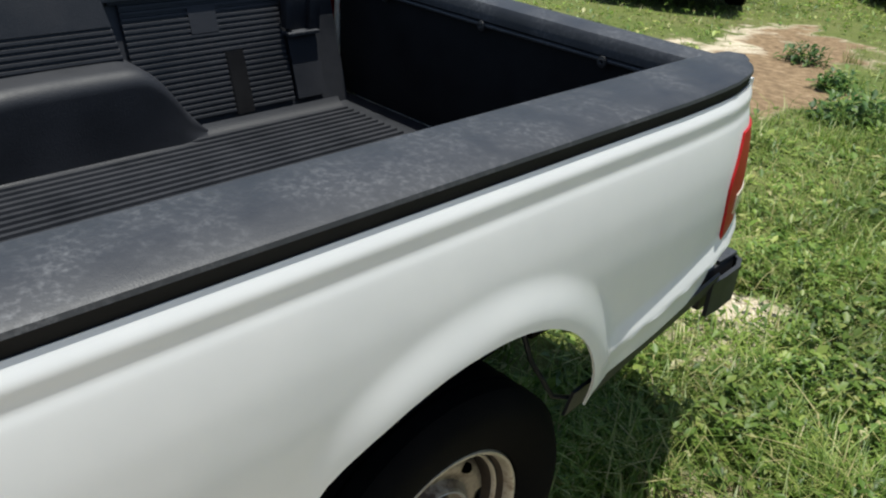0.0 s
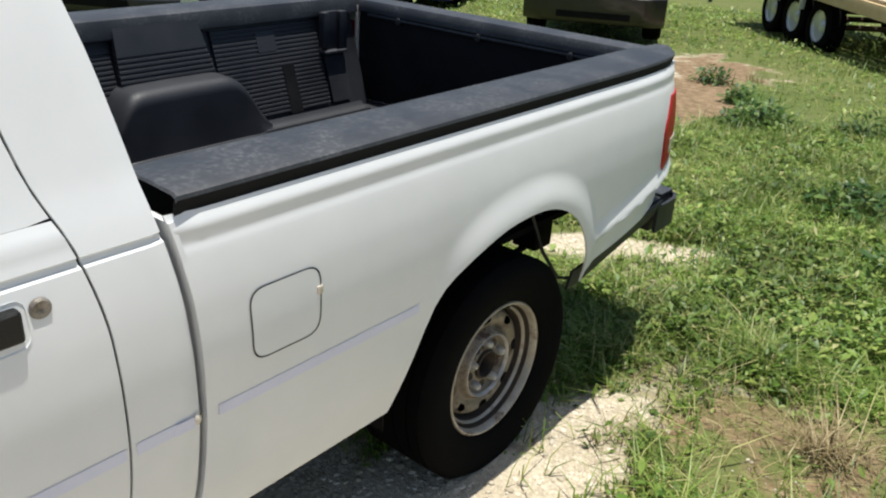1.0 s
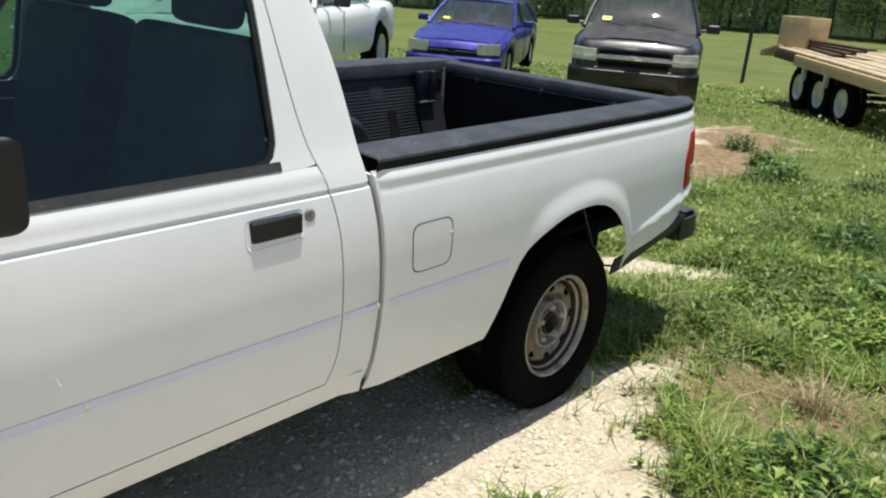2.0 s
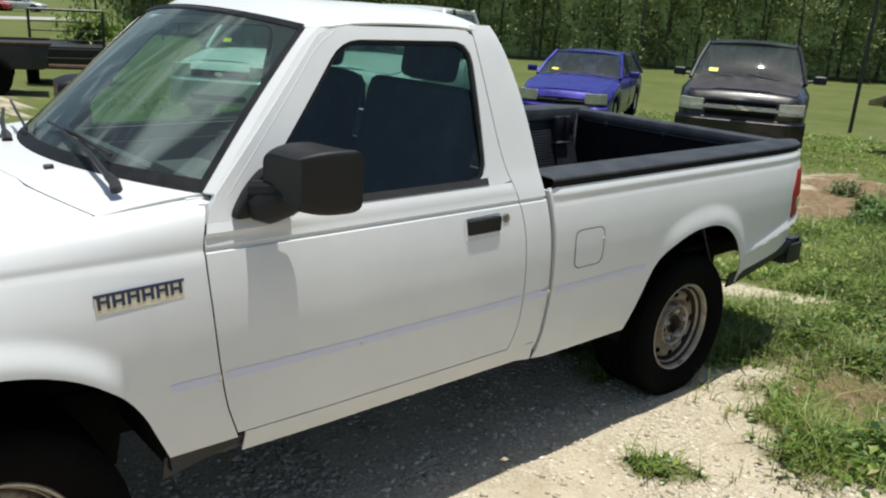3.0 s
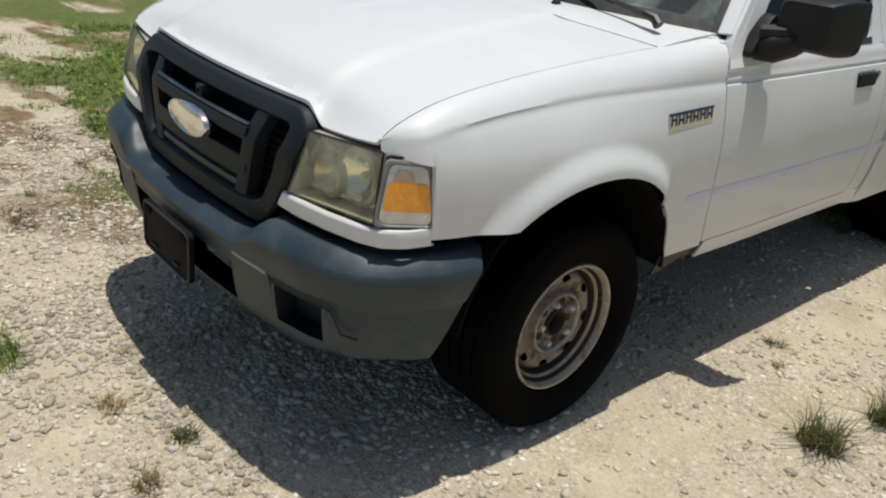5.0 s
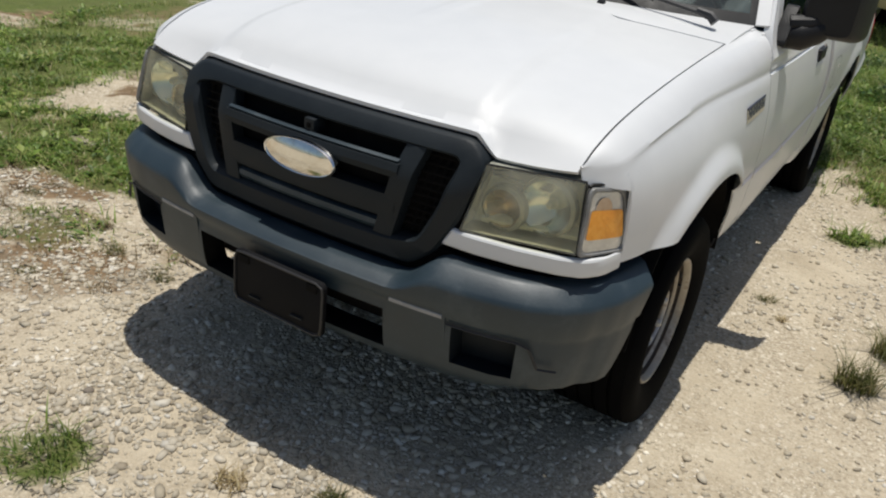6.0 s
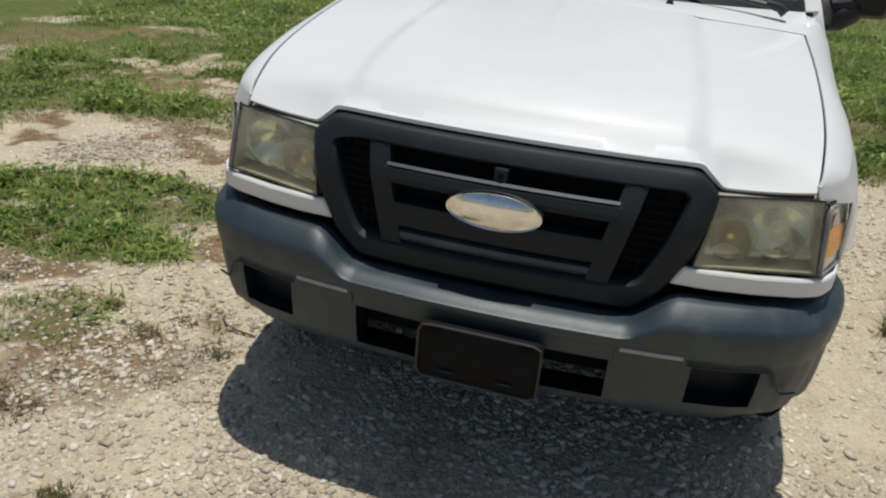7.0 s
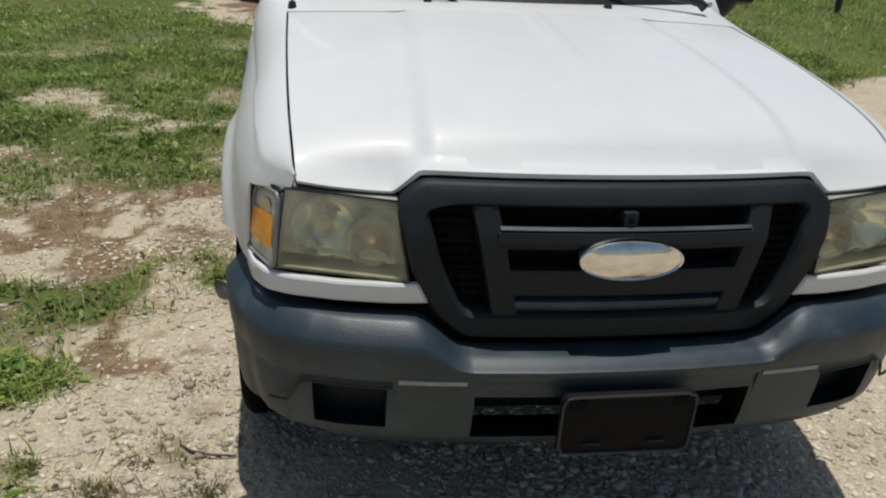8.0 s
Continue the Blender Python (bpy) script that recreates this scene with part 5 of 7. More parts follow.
    part("amber_bulb", mir(plate(outline(0.2, 0.64, 0.66, 0.86, 0.1, 0.12), 0.0)), M["lamp_dusky"], tl, "dusky amber bulb cover")
    # white strip below the lamps, its inner end cut to the grille's slant
    line = [(0.415, -0.757), (0.43, -0.770), (0.5, -0.766), (0.6, -0.748), (0.7, -0.718), (0.75, -0.690), (0.78, -0.64), (0.794, -0.572)]
    line = resample(line, 26)
    rows = []
    for x, y in line:
        k = max(0.0, min(1.0, (0.5 - x) / 0.07))
        rows.append([(x + k * 0.55 * (z - 0.74) - back * 0.3, y + back, z) for z, back in ((0.718, 0.012), (0.719, 0.003), (0.724, 0.0), (0.74, -0.001), (0.758, 0.0), (0.763, 0.003), (0.765, 0.012))])
    part("lamp_strip", mir(shell(np.array(rows), 0.004, (0.3, -1, 0))), M["white"], truck, "white strip below headlight", 22)

# grille: frame with cut corners, two uprights, three bars, mesh behind
tilt = lambda x, z: -0.795 + 0.30 * max(0, (z - 0.86)) * 1.6 + 0.09 * (x / 0.45) ** 2 * 0.35
outer = [(-0.335, 0.638), (0.335, 0.638), (0.40, 0.69), (0.452, 0.79), (0.484, 0.928), (0.436, 0.972), (-0.436, 0.972), (-0.484, 0.928), (-0.452, 0.79), (-0.40, 0.69)]
inner = [(-0.325, 0.70), (0.325, 0.70), (0.345, 0.715), (0.385, 0.80), (0.418, 0.915), (0.405, 0.925), (-0.405, 0.925), (-0.418, 0.915), (-0.385, 0.80), (-0.345, 0.715)]
og, ig = resample(rounded(outer, 0.02, 4) + [rounded(outer, 0.02, 4)[0]], 141), resample(rounded(inner, 0.02, 4) + [rounded(inner, 0.02, 4)[0]], 141)
rows = []
for t, d in ((0, 0.05), (0, 0.004), (0.12, -0.004), (0.8, -0.004), (0.95, 0.006), (1, 0.05)):
    q = (1 - t) * og + t * ig
    rows.append([(x, tilt(x, z) + d, z) for x, z in q])
gr = part("grille", grid(np.array(rows)), M["grille"], truck, "dark grey plastic grille", 40)
part("grille_backing", shell(np.array([[(x, tilt(x, z) + 0.055, z) for z in np.linspace(0.69, 0.935, 6)] for x in np.linspace(-0.42, 0.42, 12)]), 0.004, (0, -1, 0)), M["under"], gr)
for s in (-1, 1):
    def up(dx, z):
        k = (z - 0.70) / 0.225
        x = s * (0.255 + 0.05 * k + dx)
        return x
    P = np.array([[(up(dx, z), tilt(up(dx, z), z) + o, z) for dx, o in ((-0.03, 0.04), (-0.028, 0.002), (0, -0.002), (0.024, 0.002), (0.026, 0.04))] for z in np.linspace(0.695, 0.93, 12)])
    part("grille_upright", grid(P), M["grille"], gr, sharp=30)
    part("slot_mesh", join(*[tube([(s * (0.315 + 0.02 * j + 0.0), tilt(0.33, 0.73) + 0.035, 0.715), (s * (0.335 + 0.022 * j), tilt(0.38, 0.92) + 0.035, 0.92)], 0.0035, 5) for j in range(5)], *[tube([(s * 0.29, tilt(0.3, z) + 0.036, z), (s * 0.41, tilt(0.4, z) + 0.036, z)], 0.003, 5) for z in np.linspace(0.73, 0.91, 10)]), M["under"], gr)
for z0, z1, own in ((0.845, 0.885, "bar"), (0.738, 0.802, "bar")):
    P = np.array([[(x, tilt(x, z0) + o, z) for z, o in ((z0, 0.04), (z0 + 0.002, 0.004), ((z0 + z1) / 2, -0.004), (z1 - 0.002, 0.002), (z1, 0.04))] for x in np.linspace(-0.28, 0.28, 14)])
    part("grille_bar", grid(P), M["grille"], gr, sharp=30)
part("bar_trim", shell(np.array([[(x, tilt(x, 0.887) - 0.003 + o, z) for z, o in ((0.884, 0), (0.889, -0.004), (0.893, 0.006))] for x in np.linspace(-0.275, 0.275, 10)]), 0.003, (0, -1, 0.5)), M["bumper"], gr, "paler grey bar edge")
# lowest bar: sky reflection put into its colour by the paler bumper plastic
part("grille_bar", grid(np.array([[(x, tilt(x, 0.72) + o, z) for z, o in ((0.698, 0.03), (0.70, 0.012), (0.712, 0.004), (0.724, 0.006), (0.729, 0.02))] for x in np.linspace(-0.262, 0.262, 8)])), M["bumper"], gr, sharp=30)
part("bonnet_latch", box(-0.016, 0.016, tilt(0, 0.9) - 0.001, tilt(0, 0.9) + 0.05, 0.888, 0.924, 0.004), M["grille"], gr)
part("latch_hole", box(-0.006, 0.006, tilt(0, 0.9) - 0.004, tilt(0, 0.9) + 0.02, 0.9, 0.914, 0.002), M["under"], gr)
# oval emblem: chrome rim, worn face
rows = []
for s, d in ((1.0, 0.012), (1.0, -0.004), (0.97, -0.009), (0.94, -0.008), (0.92, -0.004)):
    rows.append([(0.116 * s * math.cos(a), -0.806 + d, 0.832 + 0.046 * s * math.sin(a)) for a in np.linspace(0, 2 * math.pi, 49)])
em = part("emblem", grid(np.array(rows)), M["chrome"], gr, "worn oval chrome emblem")
face = [[(0.116 * s * math.cos(a), -0.8105 - 0.013 * (1 - s * s), 0.832 + 0.046 * s * math.sin(a)) for a in np.linspace(0, 2 * math.pi, 41)] for s in (0.01, 0.2, 0.4, 0.6, 0.75, 0.93)]
part("emblem_face", grid(np.array(face)), M["emblem"], em)

# front bumper
bump_plan = resample(np.array([(0, -0.872), (0.15, -0.870), (0.3, -0.860), (0.42, -0.849), (0.5, -0.838), (0.6, -0.818), (0.68, -0.790), (0.745, -0.745), (0.79, -0.69), (0.825, -0.61), (0.845, -0.52), (0.856, -0.42)]), 49)
# columns at the recess edges
bx = np.unique(np.round(np.concatenate([bump_plan[:, 0], [0.315, 0.322, 0.488, 0.495, 0.5, 0.662, 0.668]]), 4))
by = np.interp(bx, bump_plan[:, 0], bump_plan[:, 1])


def bumper_half():
    rows = []
    for x, y in zip(bx, by):
        low = max(0.0, min(1.0, (0.445 - x) / 0.115))
        low = low * low * (3 - 2 * low)
        ztop = 0.694 - 0.074 * low
        zf = 0.676 - 0.082 * low
        bot = 0.372 + 0.05 * max(0, (x - 0.45) / 0.4) ** 2
        nx, ny = (0.0, 1.0) if x < 0.6 else (-min(1, (x - 0.6) / 0.22), 1 - 0.85 * min(1, (x - 0.6) / 0.22))
        L = math.hypot(nx, ny)
        nx, ny = nx / L, ny / L
        # top shelf, sharp break, then a face that leans back downwards
        prof = [(0.09, ztop + 0.002), (0.055 - 0.01 * low, ztop), (0.042 - 0.02 * low, ztop - 0.005), (0.009, ztop - 0.036 + 0.02 * low), (0.001, ztop - 0.046 + 0.026 * low), (0.0, ztop - 0.056 + 0.03 * low), (0.007, 0.572), (0.014, 0.562),
                (0.016, 0.548), (0.016, 0.53), (0.019, 0.505), (0.024, 0.47), (0.03, 0.437), (0.038, 0.41), (0.052, bot + 0.012), (0.08, bot)]
        zz = [p[1] for p in prof]
        for k in range(1, len(zz)):
            zz[k] = min(zz[k], zz[k - 1] - 0.002)
        end = max(0.0, (y + 0.64) / 0.22)
        rows.append([(x + nx * d, y + ny * d - end * 0.15 * max(0, 0.7 - z) / 0.31, z) for (d, _), z in zip(prof, zz)])
    return np.array(rows)


B = bumper_half()
holes = [(0.5, 0.662, 8, 12, 0.06), (0.0, 0.315, 9, 13, 0.08)]
n, m = B.shape[:2]
fs, dark = [], []
for i in range(n - 1):
    xm = (bx[i] + bx[i + 1]) / 2
    for j in range(m - 1):
        inside = [h for h in holes if h[0] <= xm <= h[1] and h[2] <= j < h[3]]
        if not inside:
            fs.append((i * m + j, i * m + j + 1, (i + 1) * m + j + 1, (i + 1) * m + j))
half = (B.reshape(-1, 3), fs)
bump = part("front_bumper", join(half, flip(half)), M["bumper"], truck, "grey moulded plastic front bumper", 50)
for x0, x1, j0, j1, dep in holes:
    ii = [i for i in range(n) if x0 - 1e-4 <= bx[i] <= x1 + 1e-4]
    sub = B[ii[0]:ii[-1] + 1, j0:j1 + 1]
    inn2 = sub + np.array((0, dep, 0))
    ring = list(sub[:, 0]) + list(sub[-1, 1:]) + list(sub[::-1, -1][1:]) + list(sub[0, ::-1][1:])
    rin = [p + np.array((0, dep, 0)) for p in ring]
    pocket = join(grid(inn2), grid(np.array([ring, rin]))) if x0 > 0.4 else grid(np.array([ring, rin]))
    for mir in (lambda q: q, flip):
        # pockets coloured darker than the bumper to stand in for their shade
        part("fog_recess" if x0 > 0.4 else "lower_intake", mir(pocket), M["grille"] if x0 > 0.4 else M["under"], bump)
for mir in (lambda q: q, flip):
    # raised pad with pale worn edge beside the recess, and the seam line round the end cap
    part("bumper_pad", mir(shell(np.array([[(x, float(np.interp(x, bx, by)) + o, z) for z, o in ((0.580, 0.014), (0.572, 0.008), (0.56, 0.01), (0.45, 0.027), (0.42, 0.036))] for x in np.linspace(0.325, 0.485, 6)]), 0.006, (0, -1, 0))), M["bumper"], bump)
    part("pad_edge", mir(shell(np.array([[(x, float(np.interp(x, bx, by)) + o, z) for z, o in ((0.564, 0.006), (0.573, 0.005), (0.58, 0.012))] for x in np.linspace(0.335, 0.478, 6)]), 0.003, (0, -1, 0))), M["worn"], bump, "pale worn edge")
    seam = [(0.49, 0.552), (0.6, 0.553), (0.66, 0.552), (0.688, 0.54), (0.70, 0.51), (0.71, 0.487), (0.745, 0.483)]
    pts = [(x + 0.004 * (x > 0.72), float(np.interp(x, bx, by)) + 0.009, z) for x, z in resample(seam, 26)]
    part("bumper_seam", mir(tube(pts, 0.0035, 5)), M["black"], bump)
    part("bumper_bracket", mir(box(0.36, 0.42, -0.8, -0.45, 0.45, 0.56, 0.006)), M["under"], bump)
part("bumper_reinforcement", shell(np.array([[(x, float(np.interp(abs(x), bx, by)) + 0.11, z) for z in (0.44, 0.69)] for x in np.linspace(-0.7, 0.7, 15)]), 0.01, (0, -1, 0)), M["under"], bump)
# unseen black panels added to stop sun leaking through the wing seams
for s in (-1, 1):
    part("wing_light_block", box(min(s * 0.42, s * 0.775), max(s * 0.42, s * 0.775), -0.66, -0.47, 0.655, 0.675, 0.004), M["under"], truck)
part("radiator_panel", box(-0.66, 0.66, -0.60, -0.57, 0.42, 0.92, 0.01), M["under"], truck)
# number plate bracket, empty
pl = part("plate_bracket", prism(rounded([(-0.137, 0.405), (0.168, 0.40), (0.168, 0.556), (-0.137, 0.556)], 0.02), -0.892, -0.876, "xz", 0.003), M["bracket"], bump, "empty black number plate bracket")
edge = [(x, -0.893, z) for x, z in resample(rounded([(-0.134, 0.408), (0.165, 0.403), (0.165, 0.553), (-0.134, 0.553)], 0.02) + [(-0.134, 0.42)], 40)]
part("plate_rim", tube(edge, 0.0035, 6), M["black"], pl, "raised bracket rim")
for x, z in ((-0.10, 0.535), (0.13, 0.535)):
    part("plate_slot", box(x - 0.018, x + 0.018, -0.896, -0.885, z - 0.012, z + 0.012, 0.004), M["under"], pl)
for x in (-0.06, 0.085):
    part("plate_lug", box(x - 0.02, x + 0.02, -0.898, -0.889, 0.43, 0.436, 0.002), M["grille"], pl)
# name badge on each wing: dark blocks over a yellowed backing
for tag, mir in SIDES:
    def bp(y, z, o):
        return (side_x(y, z) + o, y, z)
    zb = lambda y: 0.925 + (y - 0.252) * 0.03
    bd = part("wing_badge", mir(shell(np.array([[bp(y, zb(y) + d, 0.0008) for d in (0.0, 0.022, 0.046)] for y in np.linspace(0.250, 0.470, 14)]), 0.004, (1, 0, 0))), M["badge_plate"], truck, "worn badge with dark blocks on yellowed backing")
    part("badge_rail", mir(shell(np.array([[bp(y, zb(y) + d, 0.0016) for d in (0.041, 0.048)] for y in np.linspace(0.248, 0.472, 12)]), 0.004, (1, 0, 0))), M["badge_dark"], bd)
    for k in range(6):
        y0 = 0.255 + k * 0.036
        for a, b, c, e in ((0, 0.008, 0.012, 0.043), (0.022, 0.03, 0.012, 0.043), (0.006, 0.024, 0.022 if k % 2 else 0.026, 0.03 if k % 2 else 0.033)):
            part("badge_block", mir(shell(np.array([[bp(y, zb(y) + d, 0.0018) for d in (c, e)] for y in (y0 + a, y0 + b)]), 0.003, (1, 0, 0))), M["badge_dark"], bd)

# ---- pickup: load bed ----
def bed_panel():
    a = np.linspace(0, math.pi, 36)
    ys = np.concatenate([np.linspace(1.862, 2.28, 10), RA[0] - np.where(np.cos(a) > 0, 0.47, 0.39) * np.cos(a), np.linspace(3.27, 3.70, 12), np.linspace(3.72, 3.86, 12)])
    ys = np.unique(np.round(np.clip(ys, 1.862, 3.86), 4))
    low = lambda y: 0.405 if y < 2.385 else (max(0.405, arch_rear(y)) if y < 3.235 else 0.506 + 0.078 * max(0, y - 3.25) / 0.5)
    rows = []
    for y in ys:
        lo = low(y)
        zs = np.concatenate([np.linspace(lo, 0.985, 48), np.linspace(0.991, 1.072, 22)])
        col = []
        for z in zs:
            yy = y
            if y < 1.95:
                yy = y + (float(cab_back(z)) + 0.011 - 1.862) * (1.95 - y) / 0.088
            x = side_x(yy, z)
            # rolled shoulder below the rail cap, with a shallow groove under it
            x += 0.0045 * math.exp(-((z - 1.047) / 0.014) ** 2) - 0.0015 * math.exp(-((z - 1.018) / 0.009) ** 2)
            if yy < 1.88:
                x -= 0.006 * ((1.88 - yy) / 0.03) ** 2
            # lower rear crease
            if yy > 3.2:
                zc = 0.615 + 0.2 * (yy - 3.25)
                w = min(1, (yy - 3.2) / 0.1)
                x += w * 0.02 * max(0, 1 - abs(z - zc) / (0.05 if z > zc else 0.022)) - w * 0.01 * max(0, min(1, (zc - z) / 0.08))
            col.append((x, yy, z))
        rows.append(col)
    return shell(np.array(rows), 0.006, (1, 0, 0))


bed = part("load_bed", shell(np.array([[(x, y, 0.63) for x in (-0.7, 0, 0.7)] for y in (1.86, 3.7)]), 0.02, (0, 0, 1)), M["under"], truck, "pickup load bed")
for tag, mir in SIDES:
    bs = part("bed_side", mir(bed_panel()), M["white"], bed)
    part("wheel_liner", mir(shell(np.array([[(x, RA[0] + (0.475 if math.cos(a) < 0 else 0.4) * math.cos(a), RA[1] + 0.435 * math.sin(a)) for x in np.linspace(0.5, 0.83, 5)] for a in np.linspace(1.25, math.pi + 0.05, 20)]), 0.004, (0, 0, 1))), M["under"], bs)
    part("bed_front_edge", mir(shell(np.array([[((1 - q) * 0.70 + q * (side_x(1.88, z) - 0.004), float(cab_back(z)) + 0.012, z) for z in (0.44, 0.52, 0.6, 0.75, 0.9, 1.0, 1.06)] for q in (0, 0.5, 1)]), 0.01, (0, -1, 0))), M["white"], bs)
    # fuel flap: groove and lid
    lidc = rounded([(1.967, 0.757), (2.132, 0.757), (2.137, 0.906), (1.964, 0.906)], 0.036, 6)
    lp = resample(lidc + lidc[:1], 61)
    cy, cz = 2.05, 0.832
    groove = np.array([[(side_x(y, z) + o, cy + (y - cy) * s, cz + (z - cz) * s) for y, z in lp] for s, o in ((1.0, 0.0018), (0.962, 0.0018))])
    fl = part("fuel_flap", mir(grid(np.array([[(side_x(cy + (y - cy) * s, cz + (z - cz) * s) + 0.0012, cy + (y - cy) * s, cz + (z - cz) * s) for y, z in lp] for s in (0.02, 0.25, 0.5, 0.75, 0.962)]))), M["white"], bs)
    part("flap_gap", mir(grid(groove)), M["black"], fl, "dark gap round the flap")
    part("flap_catch", mir(box(side_x(2.132, 0.85) - 0.004, side_x(2.132, 0.85) + 0.004, 2.124, 2.139, 0.842, 0.86, 0.003)), M["lampwhite"], fl)
    part("tape_stripe", mir(grid(np.array([[(side_x(y, z) + 0.0012, y, z) for z in (0.676, 0.688, 0.700)] for y in np.linspace(1.89, 2.44, 22)]))), M["stripe"], bs, "faded blue tape line")
    # rail cap
    rows, lip = [], []
    for y in np.concatenate([[1.858, 1.862], np.linspace(1.875, 3.72, 26), np.linspace(3.75, 3.872, 8)]):
        k = max(0, (y - 3.72) / 0.15)
        ox = side_x(min(y, 3.86), 1.06) - 0.004
        e = 0.004 if y < 1.86 else 0.0
        zt = 1.108 - 0.006 * k
        lip.append([(ox - 0.008, y, 1.064 - e), (ox - 0.004, y, 1.069), (ox + 0.003, y, 1.096 - e)])
        rows.append([(ox + 0.003, y, 1.096 - e), (ox + 0.001, y, zt - 0.005 - e), (ox - 0.008, y, zt - e), (0.755 - 0.03 * k, y, zt + 0.003 - e), (0.682, y, zt - e), (0.664, y, zt - 0.006 - e), (0.656, y, 1.08), (0.655, y, 1.04)])
    rail = part("rail_cap", mir(shell(np.array(rows), 0.006, (0.3, 0, 1))), M["cap"], bed, "scuffed black plastic rail cap")
    # lip plastic made blacker than the cap top to carry its shade
    part("cap_lip", mir(shell(np.array(lip), 0.005, (1, 0, -0.2))), M["bracket"], rail, "lip of the rail cap, coloured darker for its shade")
    # rear lamp following the corner
    def lamp(z0, z1, w0, w1, off, name, mat, own):
        rows = []
        for z in np.linspace(z0, z1, 10):
            k = (z - 0.722) / 0.255
            ya = 3.672 - 0.03 * math.sin(math.pi * min(1, k * 0.9)) + 0.09 * max(0, k - 0.6)
            yb = 3.775 + 0.10 * k**0.7
            rows.append([(side_x(min(y, 3.86), z) + off - 0.4 * max(0, y - 3.86), y, z) for y in np.linspace(ya + (yb - ya) * w0, ya + (yb - ya) * w1, 8)])
        return part(name, mir(shell(np.array(rows), 0.012, (1, 0.4, 0))), mat, own)
    tl = lamp(0.722, 0.982, 0, 1, 0.006, "tail_light", M["red"], truck)
    tagged(tl, "red tail light with small white section")
    lamp(0.79, 0.838, 0.3, 0.95, 0.0085, "reverse_lens", M["lampwhite"], tl)
    # corner post behind the lamp
    part("corner_post", mir(shell(np.array([[(x, y, z) for z in (0.58, 0.8, 1.06)] for x, y in ((0.765, 3.862), (0.72, 3.868), (0.68, 3.866))]), 0.02, (0, 1, 0))), M["white"], bs)

# liner: ribbed floor, ribbed walls, wheel humps, tailgate
def ribs(a, b, step, depth):
    out = []
    k = a
    while k < b:
        out += [(k, 0), (k + step * 0.42, 0), (k + step * 0.5, depth), (k + step * 0.92, depth)]
        k += step
    return out


liner = part("bed_liner", shell(np.array([[(x, y, 0.652) for y in (1.875, 3.70)] for x in (-0.56, 0.56)]), 0.006, (0, 0, 1)), M["liner"], bed, "black ribbed plastic bed liner")
part("rear_sill", box(-0.66, 0.66, 3.655, 3.772, 0.64, 0.658, 0.006), M["liner"], liner)
floor = ribs(-0.5, 0.5, 0.031, -0.008)
part("floor_ribs", shell(np.array([[(x, y, 0.668 + d) for x, d in floor] for y in (1.92, 2.6, 3.1, 3.655)]), 0.004, (0, 0, 1)), M["liner"], liner)
for y in (2.72, 3.24):
    part("floor_pad", box(-0.12, 0.12, y - 0.03, y + 0.03, 0.662, 0.672, 0.004), M["liner"], liner)
wall_x = lambda z: 0.545 + 0.14 * (z - 0.652) / 0.44
